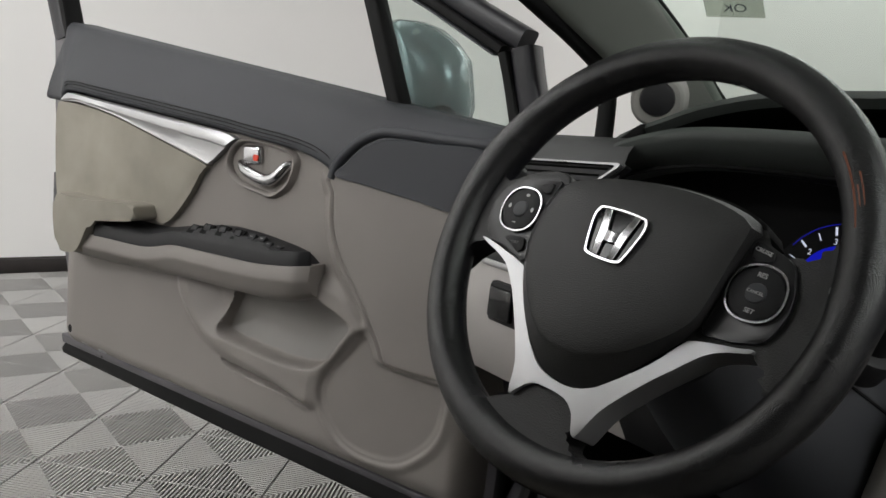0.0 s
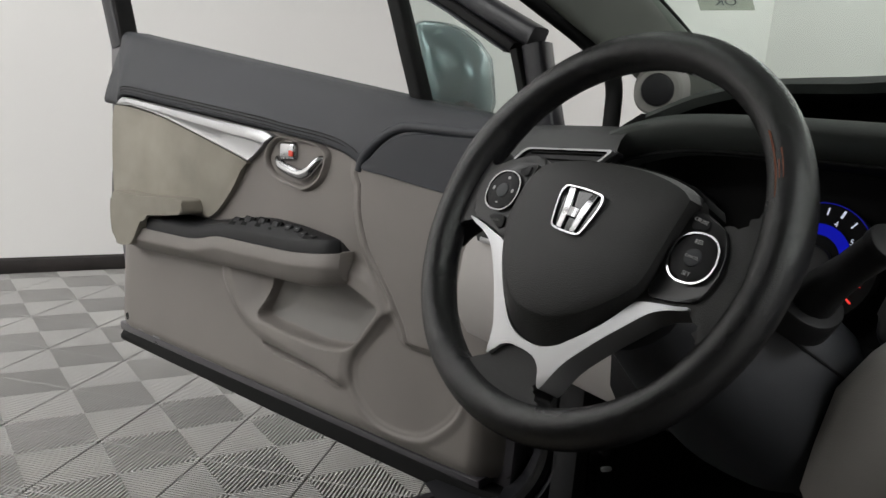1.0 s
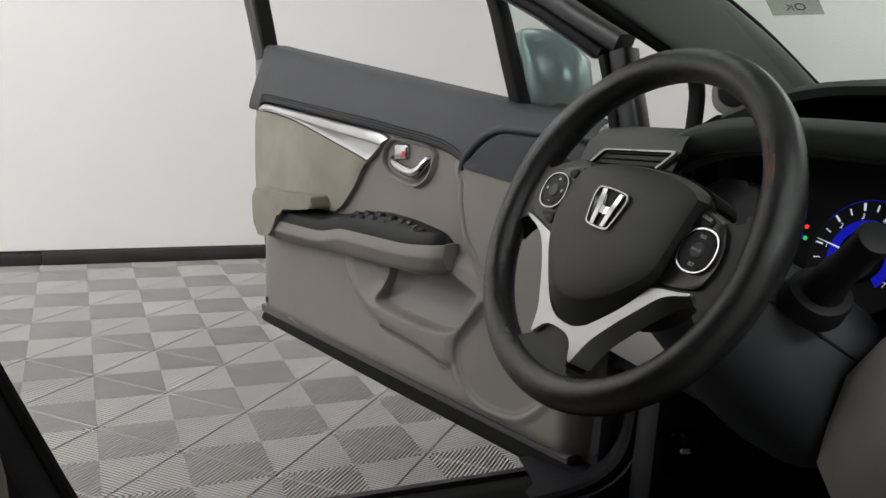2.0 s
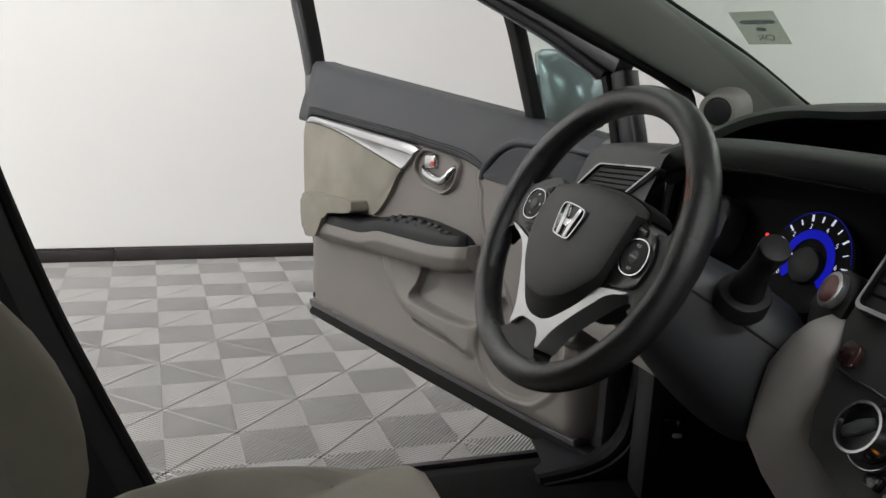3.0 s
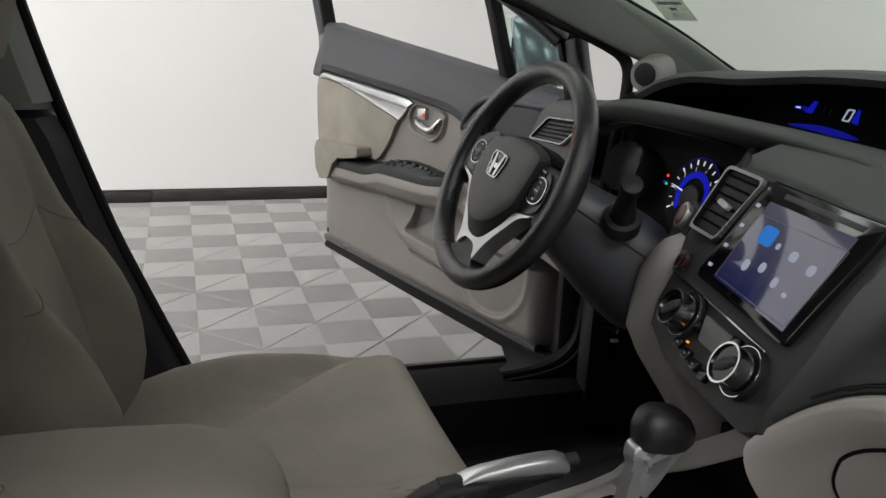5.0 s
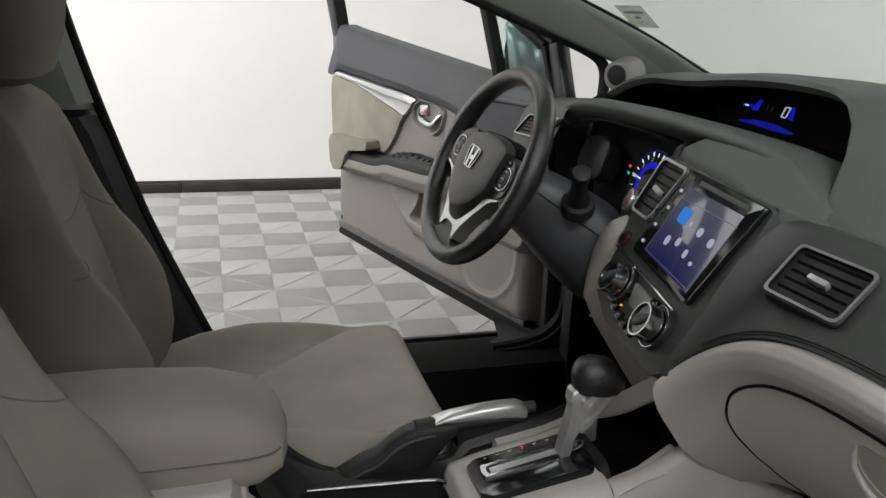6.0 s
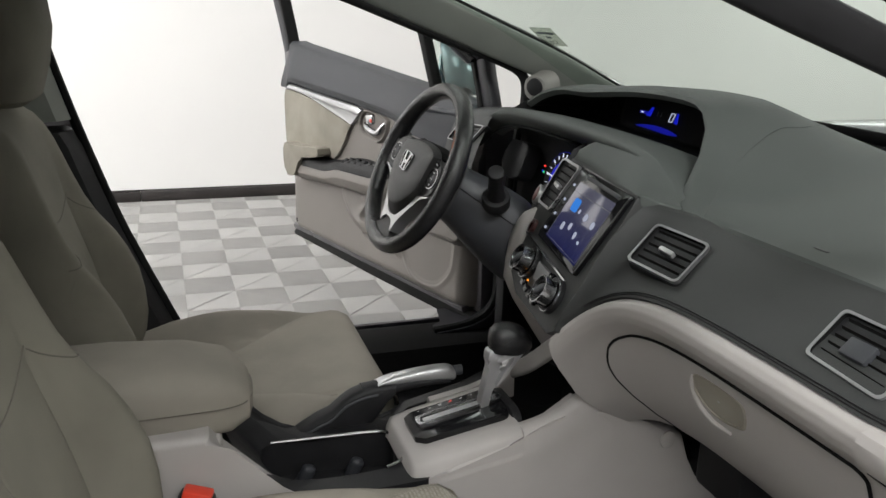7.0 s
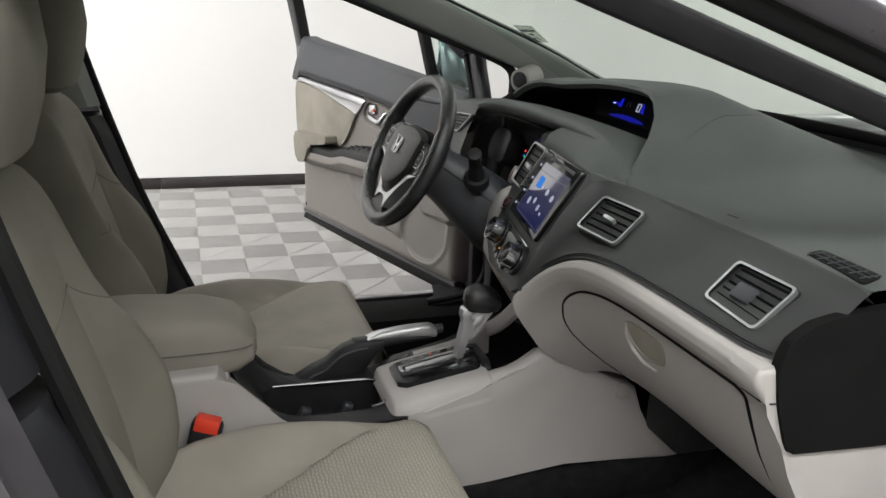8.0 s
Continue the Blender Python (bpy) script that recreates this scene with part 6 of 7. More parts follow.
# ---- centre console ----
def console():
    c = thing("centre_console", "warm grey centre console with gear gate and cup holder", "console")
    side = [(0.05, 0.36), (0.05, 0.655), (0.385, 0.661), (0.405, 0.630), (0.480, 0.552), (0.515, 0.527), (0.560, 0.518), (0.690, 0.514), (0.725, 0.524), (0.748, 0.550), (0.86, 0.572), (0.94, 0.596), (0.99, 0.628), (1.045, 0.597), (1.12, 0.578), (1.165, 0.562), (1.20, 0.538), (1.212, 0.49), (1.222, 0.445), (1.25, 0.425), (1.32, 0.405), (1.37, 0.375), (1.30, 0.360), (1.178, 0.378), (1.049, 0.386), (0.88, 0.370), (0.6, 0.36)]
    sm = axes((0.135, 0, 0), (0, 1, 0), (0, 0, 1))
    part("side_panel", slab(sm, side, -0.02, 0.028, 0.012, 3), GREY, c, "warm grey console side")
    part("side_panel", slab(axes((-0.075, 0, 0), (0, -1, 0), (0, 0, 1)), [(-y, z) for y, z in side], -0.02, 0.01, 0.008), BLACK, c)
    part("core", box((-0.085, 0.05, 0.29), (0.14, 1.3, 0.47), 0.004), BLACK, c)
    part("tunnel_carpet", box((-0.10, 0.05, 0.28), (0.172, 1.42, 0.372), 0.02), CARPET, c, "black tunnel carpet")
    part("screw_cover", slab(axes((0.163, 1.165, 0.537), (0, 1, 0), (0, 0, 1)), oval(0, 0, 0.030, 0.034, 20), -0.004, 0.003, 0.002), GREY, c)
    # armrest box
    rows = []
    for y, lo, hi, w in ((0.02, 0.60, 0.715, 0.080), (0.04, 0.60, 0.742, 0.092), (0.12, 0.61, 0.752, 0.095), (0.25, 0.618, 0.752, 0.095), (0.36, 0.622, 0.744, 0.093), (0.42, 0.630, 0.728, 0.086), (0.448, 0.645, 0.705, 0.070), (0.456, 0.66, 0.69, 0.045)):
        rows.append([(0.040 + a, y, (lo + hi) / 2 + b) for a, b in oval(0, 0, 2 * w, hi - lo, 32, 3.6)])
    arm = part("armrest", loft(rows, True, False, True), SEAT, c, "beige padded armrest lid")
    seam = [(0.040 + a * 1.003, y, 0.686) for a, y in ((0.094, 0.05), (0.095, 0.2), (0.094, 0.35), (0.086, 0.425), (0.06, 0.450), (0.0, 0.458), (-0.06, 0.45))]
    part("seam", tube(smooth(seam, 26), 0.0011, 6), SEAM, arm)
    part("bin", box((-0.055, 0.03, 0.45), (0.150, 0.405, 0.645), 0.012), GREY, c, "warm grey bin below the armrest")
    # cup holder tray
    bm = bmesh.new()
    o = smooth_ring([(-0.060, 0.405), (0.05, 0.410), (0.125, 0.440), (0.158, 0.490), (0.1665, 0.57), (0.1670, 0.68), (0.160, 0.724), (0.10, 0.742), (0.02, 0.72), (-0.05, 0.70), (-0.065, 0.55)], 40)
    i = smooth_ring([(-0.008, 0.485), (0.085, 0.482), (0.118, 0.54), (0.122, 0.65), (0.105, 0.688), (0.05, 0.694), (0.004, 0.68)], 40)
    rows = [[Vector((p[0], p[1], 0.50)) for p in o], [Vector((p[0], p[1], 0.532 + 0.9 * max(0.0, 0.50 - p[1]) + 0.015 * (p[1] - 0.45))) for p in o], [Vector((p[0], p[1], 0.536 + 0.015 * (p[1] - 0.45))) for p in i], [Vector((p[0], p[1], 0.470)) for p in i]]
    put_grid(bm, rows, True, False, False)
    bm.faces.new([bm.verts.new((p[0], p[1], 0.4705)) for p in i])
    part("cup_tray", bm, BLACK, c, "black cup holder tray")
    rail = [(-0.012, 0.49), (-0.004, 0.58), (0.006, 0.675), (0.03, 0.697), (0.07, 0.700), (0.108, 0.690), (0.122, 0.66)]
    part("tray_rail", tube(smooth([(a, b, 0.538 + 0.02 * (b - 0.45)) for a, b in rail], 24), 0.003, 8), CHROME, c, "thin chrome rail")
    for y in (0.545, 0.63):
        part("cup_grip", box((-0.010, -0.013, -0.02), (0.010, 0.011, 0.024), 0.008, pose(0.012, y, 0.478, -24, 14, 0), 3), SHROUD, c, "sprung cup grip")
    # console top round the gear gate: a rising panel, then a rim along the passenger side
    rows = []
    for y, z, a, b in ((0.688, 0.535, 0.00, 0.150), (0.694, 0.556, -0.012, 0.158), (0.70, 0.563, -0.017, 0.162), (0.74, 0.572, -0.022, 0.164), (0.82, 0.586, -0.026, 0.164), (0.885, 0.597, -0.028, 0.164)):
        rows.append([(x, y, zz) for x, zz in ((a, z - 0.08), (a + 0.003, z - 0.012), (a + 0.010, z - 0.003), (a + 0.022, z), (b - 0.030, z), (b - 0.014, z - 0.004), (b - 0.004, z - 0.014), (b, z - 0.05))])
    part("top_panel", loft(rows, False, False, False), GREY, c, "warm grey console top", sharp=60)
    rows = []
    for y, z, a in ((0.884, 0.597, 0.128), (0.92, 0.606, 0.130), (0.955, 0.622, 0.132), (0.985, 0.643, 0.136), (1.0, 0.640, 0.140), (1.02, 0.622, 0.142), (1.05, 0.598, 0.144)):
        rows.append([(x, y, zz) for x, zz in ((a, z - 0.07), (a + 0.002, z - 0.006), (a + 0.008, z), (0.150, z), (0.160, z - 0.006), (0.164, z - 0.016), (0.164, z - 0.06))])
    part("side_rim", loft(rows), GREY, c, "warm grey console rim", sharp=60)
    rows = [[(x, y, z - 0.590 + h) for x, z in ((-0.045, 0.53), (-0.042, 0.582), (-0.034, 0.592), (-0.022, 0.590), (-0.020, 0.53))] for y, h in ((0.78, 0.574), (0.82, 0.581), (0.857, 0.588), (0.894, 0.600), (0.918, 0.618), (0.945, 0.622))]
    part("side_rim", loft(rows, True, False, True), GREY, c, "warm grey console rim")
    part("front_tray", box((-0.03, 0.885, 0.50), (0.135, 1.12, 0.530), 0.003), MATTE, c, "black tray")
    part("tray_wall", box((-0.03, 1.05, 0.50), (0.16, 1.07, 0.66), 0.004), MATTE, c, "black tray wall")
    part("lever_shroud", slab(axes((0.066, 0.888, 0.52), (1, 0, 0), (0, 0, 1)), rounded([(-0.062, 0.088), (0.058, 0.088), (0.066, -0.02), (-0.066, -0.02)], 0.3), -0.01, 0.006, 0.005, 3), BLACK, c, "black shroud before the lever")
    gm = axes((0.066, 0.797, 0.588), (1, 0, 0), (0, 1, 0.20)) @ Matrix.Diagonal((0.88, 0.86, 1, 1))
    gate = part("gear_gate", slab(gm, rounded([(-0.050, 0.098), (0.058, 0.098), (0.058, -0.080), (0.040, -0.098), (-0.035, -0.098), (-0.050, -0.080)], 0.2), -0.02, 0.006, 0.004), PIANO, c, "gloss black gear gate")
    bm = bmesh.new()
    put_ring(bm, gm, smooth_ring([(-0.020, 0.085), (0.012, 0.085), (0.012, -0.06), (0.008, -0.078), (-0.014, -0.078), (-0.022, -0.06)], 40), smooth_ring([(-0.014, 0.082), (0.006, 0.082), (0.006, -0.055), (0.004, -0.07), (-0.010, -0.07), (-0.016, -0.055)], 40), 0.004, 0.010)
    part("gate_frame", bm, CHROME, gate, "chrome gate frame")
    part("gate_slot", slab(gm, [(-0.012, 0.080), (0.005, 0.080), (0.005, -0.065), (-0.012, -0.065)], 0.004, 0.0075, 0.0), SILVER, gate)
    for k, ch in enumerate("PRNDSL"):
        txt = bpy.data.curves.new("gear_letter", "FONT")
        txt.body, txt.size, txt.align_x, txt.align_y = ch, 0.0085, "CENTER", "CENTER"
        ob = new("gear_letter", txt)
        ob.matrix_world = gm @ pose(-0.042, 0.050 - 0.0225 * k, 0.0066)
        txt.materials.append(RED_LIT if ch == "N" else WHITEMARK)
        ob.parent = gate
    part("front_arch", strip_mesh([(-0.075, 0.945, 0.590), (-0.03, 0.945, 0.612), (0.03, 0.948, 0.650), (0.115, 0.948, 0.716), (0.165, 0.955, 0.759)], (-0.55, 0, 0.83), 0.030, 0.016), GREY, c, "warm grey arch below the stack")
    # lever: a forked blade under the knob, on a slim stem
    lm = axes((0.070, 0, 0), (0, 1, 0), (0, 0, 1))
    lever = part("gear_lever", slab(lm, smooth_ring([(0.838, 0.600), (0.850, 0.598), (0.857, 0.628), (0.863, 0.640), (0.873, 0.652), (0.869, 0.668), (0.871, 0.680), (0.880, 0.692), (0.872, 0.705), (0.852, 0.706), (0.848, 0.690), (0.851, 0.676), (0.846, 0.650)], 60), -0.011, 0.011, 0.005, 3), SILVER, c, "satin silver gear lever")
    part("lever_blade", slab(lm, smooth_ring([(0.862, 0.645), (0.876, 0.657), (0.890, 0.677), (0.911, 0.706), (0.904, 0.709), (0.886, 0.706), (0.868, 0.698), (0.862, 0.688), (0.878, 0.693), (0.893, 0.697), (0.886, 0.682), (0.871, 0.664)], 70), -0.010, 0.021, 0.002, 2), SILVER, lever)
    rows = []
    for z, ry, rx, dy in ((0.694, 0.020, 0.014, -0.004), (0.699, 0.036, 0.025, -0.003), (0.710, 0.041, 0.030, 0.0), (0.724, 0.040, 0.031, 0.0), (0.737, 0.034, 0.028, -0.002), (0.746, 0.024, 0.020, -0.004), (0.750, 0.010, 0.010, -0.004)):
        rows.append([(0.068 + a, 0.892 + dy + b, z - 0.10 * b) for a, b in oval(0, 0, 1.9 * rx, 1.9 * ry, 28, 2.4)])
    part("lever_knob", loft(rows, True, False, True), RIM, lever, "black leather knob")
    # handbrake
    hb = part("handbrake", loft([[(-0.058 + a, y, z + b) for a, b in oval(0, 0, 0.030, h, 20, 2.5)] for y, z, h in ((0.688, 0.604, 0.004), (0.70, 0.6075, 0.010), (0.717, 0.609, 0.018), (0.762, 0.612, 0.024), (0.80, 0.612, 0.029), (0.822, 0.611, 0.030), (0.833, 0.608, 0.026), (0.836, 0.607, 0.018))], True, False, True), SILVER, c, "satin silver handbrake grip", sharp=60)
    part("brake_button", tube([(-0.058, 0.830, 0.611), (-0.058, 0.852, 0.612)], 0.0095, 14), SHROUD, hb, "dark brake button")
    grip = [[(-0.058 + a, y, z + b) for a, b in oval(0, 0, 0.031, h, 18, 2.8)] for y, z, h in ((0.66, 0.596, 0.018), (0.70, 0.595, 0.026), (0.745, 0.598, 0.022), (0.80, 0.599, 0.014), (0.826, 0.597, 0.008))]
    part("grip_underside", loft(grip, True, False, True), BLACK, hb, "black underside of the grip")
    boot = []
    for y, z0, z1 in ((0.522, 0.500, 0.512), (0.543, 0.500, 0.534), (0.577, 0.500, 0.555), (0.603, 0.500, 0.566), (0.621, 0.500, 0.582), (0.638, 0.500, 0.594), (0.664, 0.515, 0.603), (0.685, 0.540, 0.606), (0.705, 0.570, 0.606), (0.72, 0.585, 0.604)):
        boot.append([(-0.058 + a, y, (z0 + z1) / 2 + b) for a, b in oval(0, 0, 0.044, max(0.010, z1 - z0), 22, 4.0)])
    part("brake_boot", loft(boot, True, False, True), BLACK, hb, "black brake boot")
    part("boot_edge", tube(smooth([(-0.034, y - 0.004, z1 - 0.014) for y, z0, z1 in ((0.522, 0.5, 0.514), (0.543, 0.5, 0.534), (0.577, 0.5, 0.555), (0.603, 0.5, 0.566), (0.621, 0.5, 0.582), (0.638, 0.5, 0.594), (0.664, 0.5, 0.603), (0.69, 0.5, 0.606))], 26), 0.0022, 8), SHROUD, hb)
    return c


console()


# ---- seats ----
def weave():
    """Seat cloth with a woven diamond relief."""
    mt = material("woven_seat_cloth", (0.335, 0.315, 0.275), 0.9, vary=0.08, scale=9, spec=0.2)
    nt = mt.node_tree
    b = nt.nodes["Principled BSDF"]
    tc = nt.nodes["Texture Coordinate"]
    mp = nt.nodes.new("ShaderNodeMapping")
    mp.inputs["Scale"].default_value = (1, 1, 1)
    brick = nt.nodes.new("ShaderNodeTexBrick")
    brick.inputs["Scale"].default_value = 56
    brick.inputs["Mortar Size"].default_value, brick.inputs["Mortar Smooth"].default_value = 0.09, 0.6
    brick.inputs["Brick Width"].default_value, brick.inputs["Row Height"].default_value = 0.62, 0.34
    warp = nt.nodes.new("ShaderNodeTexNoise")
    warp.inputs["Scale"].default_value, warp.inputs["Detail"].default_value = 60, 2
    shift = nt.nodes.new("ShaderNodeVectorMath")
    shift.operation = "MULTIPLY_ADD"
    shift.inputs[1].default_value = (0.006, 0.006, 0.006)
    nt.links.new(tc.outputs["Object"], warp.inputs["Vector"])
    nt.links.new(warp.outputs["Color"], shift.inputs[0])
    nt.links.new(tc.outputs["Object"], shift.inputs[2])
    nt.links.new(shift.outputs[0], mp.inputs[0])
    nt.links.new(mp.outputs[0], brick.inputs["Vector"])
    brick.inputs["Color1"].default_value = brick.inputs["Color2"].default_value = (1, 1, 1, 1)
    brick.inputs["Mortar"].default_value = (0, 0, 0, 1)
    bump = nt.nodes.new("ShaderNodeBump")
    bump.inputs["Strength"].default_value, bump.inputs["Distance"].default_value = 0.9, 0.003
    nt.links.new(brick.outputs["Color"], bump.inputs["Height"])
    nt.links.new(bump.outputs["Normal"], b.inputs["Normal"])
    mixer = nt.nodes.new("ShaderNodeMix")
    mixer.data_type = "RGBA"
    src = b.inputs["Base Color"].links[0].from_socket
    nt.links.new(brick.outputs["Color"], mixer.inputs["Factor"])
    mixer.inputs[6].default_value = (0.275, 0.248, 0.205, 1)
    nt.links.new(src, mixer.inputs[7])
    nt.links.new(mixer.outputs[2], b.inputs["Base Color"])
    return mt


WEAVE = weave()


def cushion_top(a, y):
    """Height of a seat cushion at the side distance a and y: side bolsters that fade towards the front."""
    middle = float(np.interp(y, (0.10, 0.25, 0.35, 0.45, 0.55, 0.62, 0.68, 0.72), (0.462, 0.475, 0.487, 0.507, 0.532, 0.550, 0.560, 0.556)))
    side = float(np.interp(y, (0.10, 0.25, 0.35, 0.45, 0.55, 0.62, 0.68, 0.72), (0.520, 0.556, 0.572, 0.577, 0.570, 0.560, 0.558, 0.552)))
    crease = float(np.interp(y, (0.25, 0.40, 0.494, 0.56, 0.62, 0.70), (0.092, 0.105, 0.150, 0.188, 0.212, 0.225)))
    a = abs(a)
    t = min(1.0, max(0.0, (a - crease) / max(0.02, 0.222 - crease)))
    z = middle - 0.005 * math.cos(math.pi / 2 * min(1.0, a / crease)) + (side - middle) * t * t * (3 - 2 * t)
    return z - 0.009 * math.exp(-((a - crease) / 0.008) ** 2), crease


def seat(cx, label, cushion_mat, name, fore=0.0):
    s = thing(name, label, "car seat", "front seats")
    across = np.linspace(-1, 1, 65)
    rows = []
    for y in (0.10, 0.16, 0.22, 0.28, 0.34, 0.40, 0.44, 0.48, 0.52, 0.56, 0.60, 0.64, 0.67, 0.70, 0.72):
        w = float(np.interp(y, (0.10, 0.28, 0.36, 0.46, 0.65, 0.72), (0.200, 0.222, 0.240, 0.256, 0.252, 0.242)))
        line = []
        for q in across:
            z = cushion_top(q * w * 0.985, y)[0]
            line.append((cx + q * w, y, z - 0.045 * max(0.0, (abs(q) - 0.86) / 0.14) ** 2.2))
        rows.append(line + [(cx + w * 0.99, y, 0.46), (cx + w * 0.94, y, 0.37), (cx - w * 0.94, y, 0.37), (cx - w * 0.99, y, 0.46)])
    for y, drop, w in ((0.738, 0.014, 0.236), (0.750, 0.034, 0.230), (0.756, 0.064, 0.224), (0.754, 0.105, 0.218)):
        line = [(cx + q * w, y - 0.020 * max(0.0, (abs(q) - 0.75) / 0.25) ** 2, cushion_top(q * w, 0.72)[0] - drop - 0.03 * max(0.0, (abs(q) - 0.86) / 0.14) ** 2) for q in across]
        rows.append(line + [(cx + w * 0.99, y - 0.02, 0.44), (cx + w * 0.94, y - 0.02, 0.38), (cx - w * 0.94, y - 0.02, 0.38), (cx - w * 0.99, y - 0.02, 0.44)])
    part("cushion", loft(rows, True, False, True), SEAT, s, "beige grey cloth seat cushion", sharp=80)
    # centre panel of the cushion, a little proud
    prow = []
    for y in np.linspace(0.20, 0.72, 24):
        c = cushion_top(0, y)[1] * 0.97
        prow.append([(cx + q * c, y, cushion_top(q * c, y)[0] + 0.0022 - 0.003 * abs(q) ** 8) for q in np.linspace(-1, 1, 25)])
    for y, drop in ((0.740, 0.014), (0.752, 0.034), (0.758, 0.060)):
        prow.append([(cx + q * 0.205, y, cushion_top(q * 0.205, 0.72)[0] - drop + 0.002) for q in np.linspace(-1, 1, 25)])
    part("cushion_panel", loft(prow), cushion_mat, s, "cloth centre panel", thick=0.003)
    for sg in (-1, 1):
        part("seam", tube([(cx + sg * cushion_top(0, y)[1], y, cushion_top(cushion_top(0, y)[1], y)[0] + 0.0010) for y in np.linspace(0.22, 0.66, 24)], 0.0016, 6), SEAM, s)
    # backrest: rows of height, half width, bolster crest, middle
    rows = []
    back = ((0.43, 0.205, 0.235, 0.225), (0.47, 0.220, 0.248, 0.232), (0.51, 0.232, 0.268, 0.236), (0.56, 0.242, 0.288, 0.236), (0.60, 0.247, 0.294, 0.231), (0.65, 0.248, 0.291, 0.222), (0.70, 0.247, 0.282, 0.211), (0.75, 0.243, 0.262, 0.199), (0.79, 0.239, 0.240, 0.188), (0.83, 0.234, 0.210, 0.176), (0.87, 0.229, 0.188, 0.165), (0.91, 0.224, 0.172, 0.156), (0.95, 0.218, 0.158, 0.146), (0.99, 0.210, 0.144, 0.135), (1.02, 0.199, 0.131, 0.125), (1.045, 0.182, 0.115, 0.111), (1.063, 0.160, 0.094, 0.092), (1.077, 0.130, 0.062, 0.062))

    def back_front(q, crest, mid, z):
        a = abs(q)
        t = min(1.0, max(0.0, (a - 0.50) / 0.30))
        y = mid - 0.004 * math.cos(math.pi / 2 * min(1, a / 0.5)) + (crest - mid) * t * t * (3 - 2 * t)
        if z < 0.885:
            y -= 0.008 * math.exp(-((a - 0.50) / 0.022) ** 2)
        return y - 0.085 * max(0.0, (a - 0.84) / 0.16) ** 2.2
    for z, w, crest, mid in back:
        line = [(cx + q * w, fore + back_front(q, crest, mid, z), z) for q in across]
        rows.append(line + [(cx + q * w, fore + mid - 0.115 - 0.012 * (1 - q * q), z) for q in (0.97, 0.6, 0.2, -0.2, -0.6, -0.97)])
    part("backrest", loft(rows, True, False, True), SEAT_BACK, s, "beige grey cloth backrest, shade in its colour", sharp=80)

    def on_back(q, z):
        w, crest, mid = (float(np.interp(z, [b[0] for b in back], [b[k] for b in back])) for k in (1, 2, 3))
        return Vector((cx + q * w, fore + back_front(q, crest, mid, z) + 0.0004, z))
    part("seam", tube([on_back(q, 0.888 - 0.018 * math.cos(math.pi / 2 * q / 0.5)) for q in np.linspace(-0.5, 0.5, 25)], 0.0011, 6), SEAM, s)
    for sg in (-1, 1):
        part("seam", tube([on_back(sg * (0.50 + 0.42 * f), 0.888 - 0.055 * math.sin(math.pi / 2 * f)) for f in np.linspace(0, 1, 20)], 0.0011, 6), SEAM, s)
        part("seam", tube([on_back(sg * 0.50, z) for z in np.linspace(0.47, 0.888, 30)], 0.0011, 6), SEAM, s)
    # headrest
    rows = []
    for z, w, d0, y in ((1.082, 0.085, 0.05, 0.105), (1.095, 0.118, 0.085, 0.108), (1.15, 0.132, 0.105, 0.115), (1.21, 0.134, 0.110, 0.122), (1.265, 0.128, 0.100, 0.122), (1.300, 0.108, 0.075, 0.115), (1.312, 0.07, 0.04, 0.11)):
        rows.append([(cx + a, y + fore + b, z) for a, b in oval(0, 0, 2 * w, d0, 28, 3.0)])
    part("headrest", loft(rows, True, False, True), SEAT_BACK, s, "beige grey headrest, shade in its colour")
    for sg in (-1, 1):
        part("headrest_post", tube([(cx + sg * 0.06, 0.075 + fore, 1.05), (cx + sg * 0.06, 0.098 + fore, 1.12)], 0.006, 10), CHROME, s)
    part("base", box((cx - 0.21, 0.14, 0.286), (cx + 0.21, 0.70, 0.40), 0.02), BLACK, s, "black seat base")
    return s


seat(-0.350, "worn beige grey cloth driver seat", SEAT, "driver_seat")
seat(0.425, "beige grey cloth passenger seat with woven centre panel", WEAVE, "passenger_seat", 0.024)


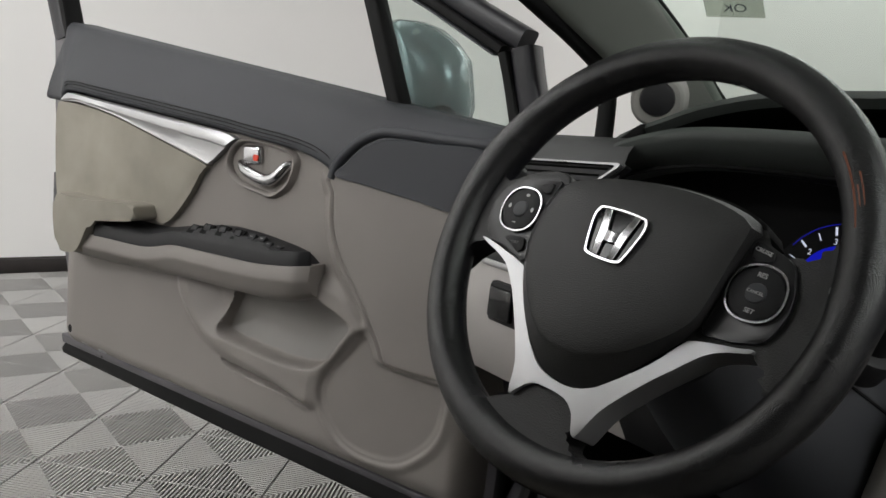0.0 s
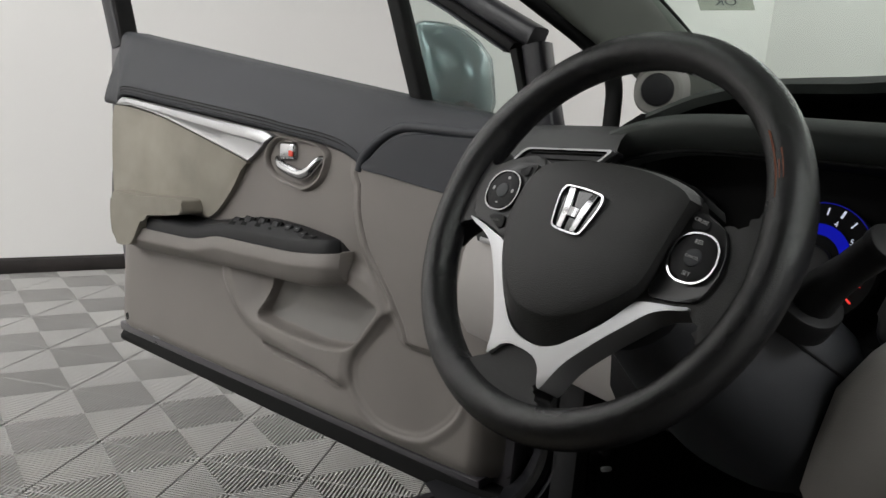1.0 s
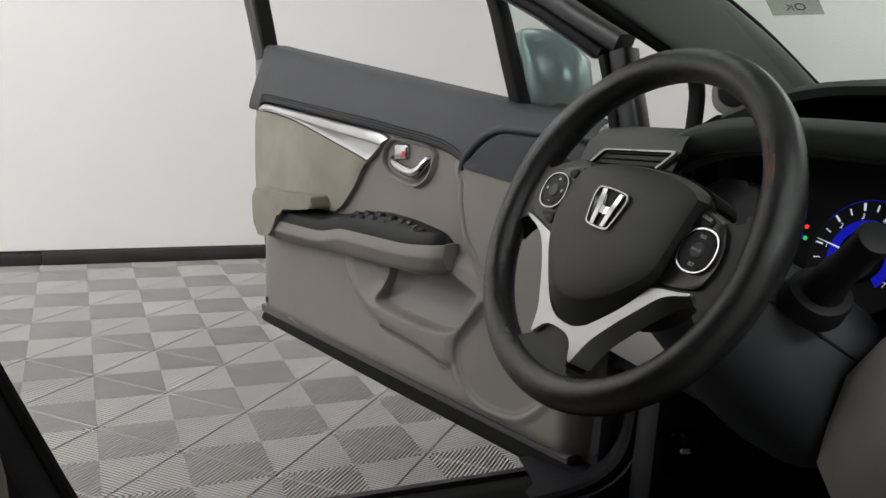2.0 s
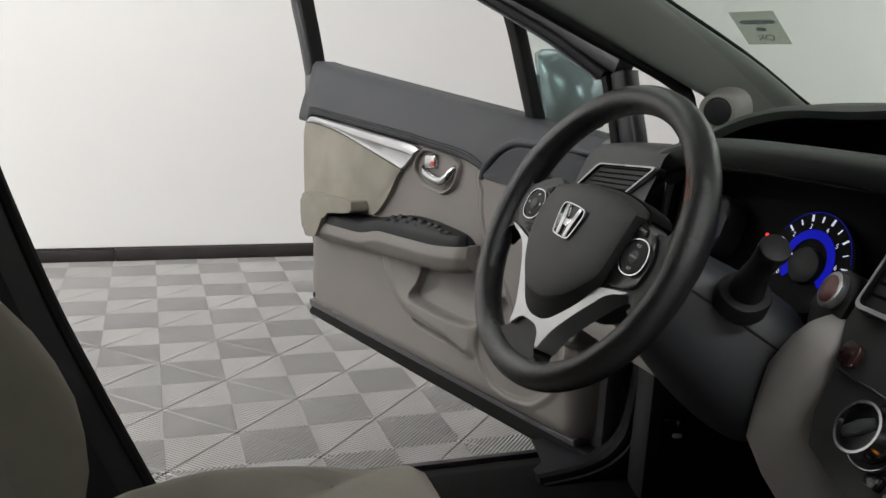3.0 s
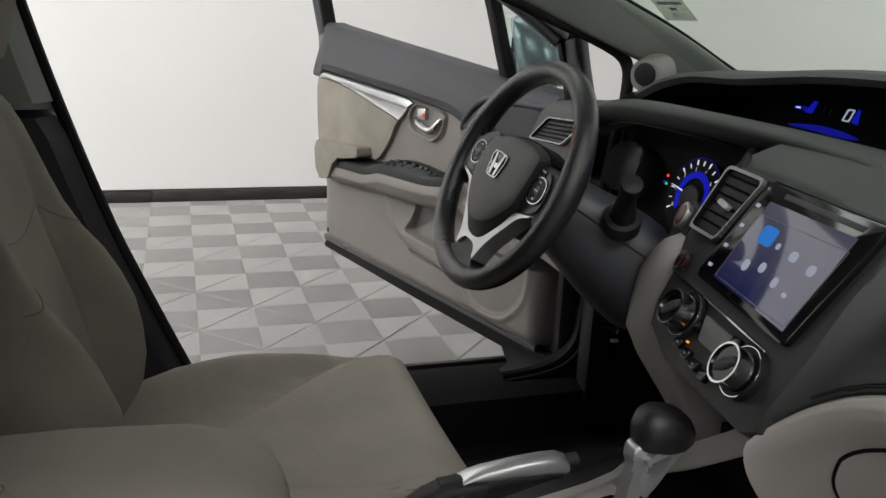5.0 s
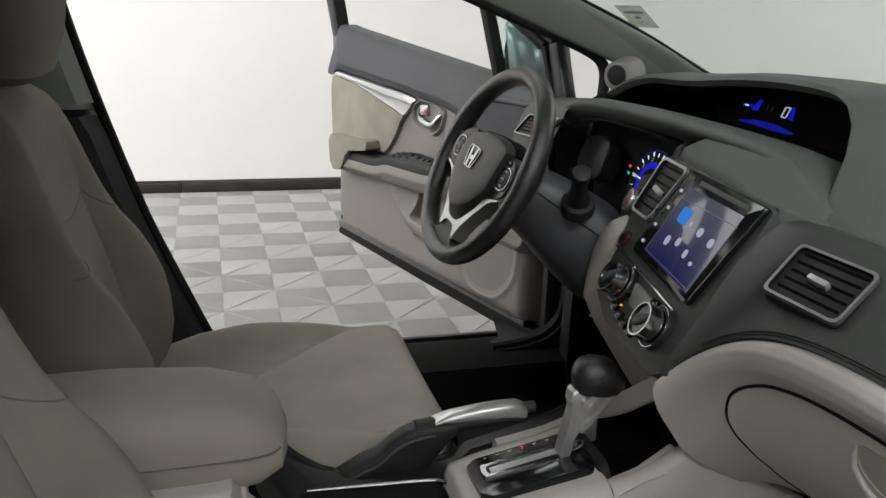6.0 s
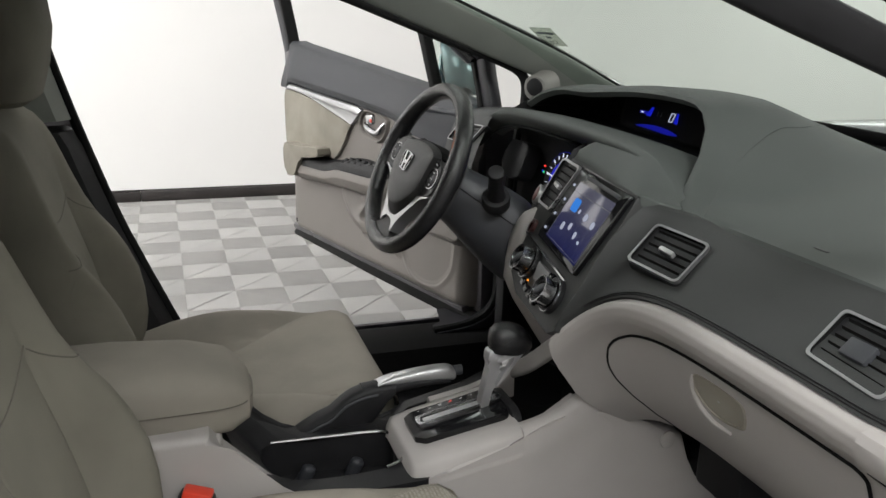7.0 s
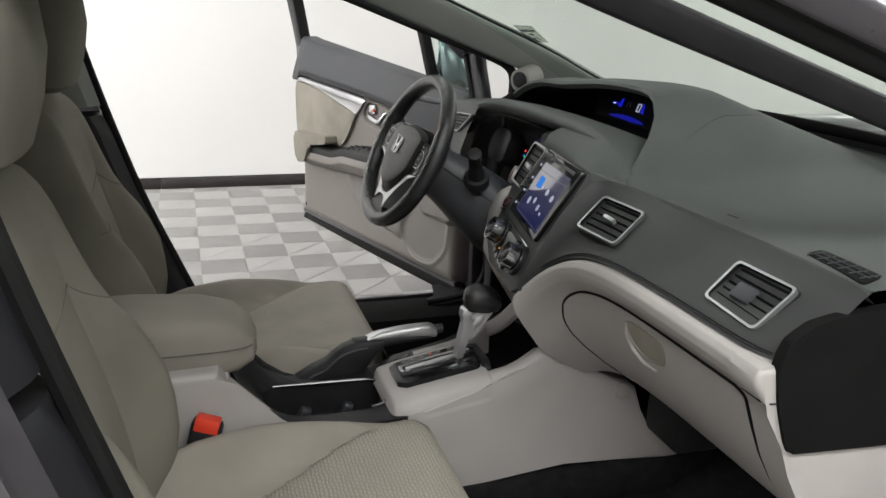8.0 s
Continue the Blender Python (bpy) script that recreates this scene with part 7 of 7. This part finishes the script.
def small_things():
    b = thing("seat_belt_buckle", "black belt buckle with a red release button", "belt buckle")
    bm_m = axes((0.188, 0.352, 0.540), (0.25, 1, -0.25), (0, 0.42, 1))
    part("body", box((-0.026, -0.17, -0.015), (0.026, 0.050, 0.015), 0.008, bm_m), BLACK, b)
    part("release_button", box((-0.021, 0.030, -0.011), (0.021, 0.056, 0.0165), 0.004, bm_m), ORANGE, b, "red release button")
    st = thing("windscreen_sticker", "small grey inspection sticker on the windscreen", "sticker")
    sm = axes((-0.546, 1.224, 1.199), (1, 0.35, 0.02), (-0.1, -0.62, 0.36))
    part("sheet", slab(sm, [(-0.036, 0.038), (0.034, 0.038), (0.034, -0.038), (-0.036, -0.038)], 0, 0.0006, 0), glass("sticker_film", (0.68, 0.70, 0.66), gloss=0.02), st)
    for k, (w, h) in enumerate(((0.056, 0.009), (0.016, 0.008))):
        part("printed_bar", slab(sm, oval(0, 0.015 - 0.017 * k, w, h, 10, 6), 0.0006, 0.001, 0), glass("printed_film", (0.55, 0.57, 0.62), gloss=0.02), st)
    txt = bpy.data.curves.new("lettering", "FONT")
    txt.body, txt.size, txt.align_x, txt.align_y = "OK", 0.020, "CENTER", "CENTER"
    ok = new("lettering", txt)
    ok.matrix_world = sm @ pose(0, -0.022, 0.0010) @ Matrix.Diagonal((-1, 1, 1, 1))
    txt.materials.append(glass("dark_print", (0.20, 0.22, 0.30), gloss=0.02))
    ok.parent = st
    tw = thing("tweeter", "grey pillar speaker pod with a black grille", "speaker")
    tm = axes((-0.654, 1.247, 1.073), (0.80, 0.58, 0.05), (0.05, -0.1, 1))
    part("pod", loft([[tm @ Vector((*p, n)) for p in oval(0.004 * k, -0.004 * k, 0.068 * k, 0.066 * k, 40, 2.4)] for k, n in ((1.15, -0.05), (1.04, -0.02), (1.0, -0.004), (0.96, 0.004), (0.88, 0.009), (0.76, 0.0105), (0.5, 0.0105))], True), POD, tw, "grey plastic pod")
    part("grille", slab(tm, oval(0.004, 0.000, 0.046, 0.046, 28), 0.0, 0.016, 0.006), BLACK, tw, "black round grille")
    mat = thing("floor_mat", "black carpet mat in the footwell", "floor mat")
    part("mat", slab(Matrix.Translation((0, 0, 0.286)), rounded([(0.20, 0.72), (0.62, 0.72), (0.62, 1.28), (0.20, 1.28)], 0.12), 0.0, 0.012, 0.004), CARPET, mat)


small_things()

# ---- the floor, tile by tile ----
def floor_tiles():
    ground = part("floor", box((-4.4, -5.2, -0.2), (5.4, 6.6, -RIB_H)), UNDER)
    tagged(ground, "grey ribbed interlocking plastic tile floor in a checker", "floor", kind="structure")
    meshes = {+1: ribbed_square(+1, 1), -1: ribbed_square(-1, 2)}
    for me in meshes.values():
        me.materials.append(RIBS)
    rest_v, rest_f = [], []
    for i in range(-8, 36):
        for j in range(-26, 29):
            x, y = TX + (i - 0.5) * TILE, TY + (j + 0.5) * TILE
            if x < -4.2 or x > 5.2 or y < -5.0 or y > 6.4:
                continue
            along = 1 if (i + j) % 2 == 0 else -1
            if -4.25 < x < -0.75 and -0.75 < y < 3.15:
                ob = new("floor_tile", meshes[along])
                ob.location = (x, y, RIB_TOP)
                ob.parent = ground
            else:
                h = (TILE / 2 - 0.0003) * math.sqrt(2)
                r = math.sqrt(0.5)
                for k in range(-6, 7):
                    c, w = k * TILE / 7 * r, 0.0048
                    line = []
                    for o, z in ((-w, -0.012), (-w, 0.0), (w, 0.0), (w, -0.012)):
                        e = h - abs(c + o)
                        line += [(x + r * (q * e) - along * r * (c + o), y + along * r * (q * e) + r * (c + o), z) for q in (-1, 1)]
                    n = len(rest_v)
                    rest_v += line
                    rest_f += [(n + i, n + i + 1, n + i + 3, n + i + 2) for i in (0, 2, 4)]
    me = bpy.data.meshes.new("floor_tiles_beyond")
    me.from_pydata(rest_v, [], rest_f)
    me.materials.append(RIBS)
    ob = new("floor_tiles_beyond", me)
    ob.parent = ground
    tagged(ob, "grey ribbed floor tiles farther off", kind="stuff")


floor_tiles()
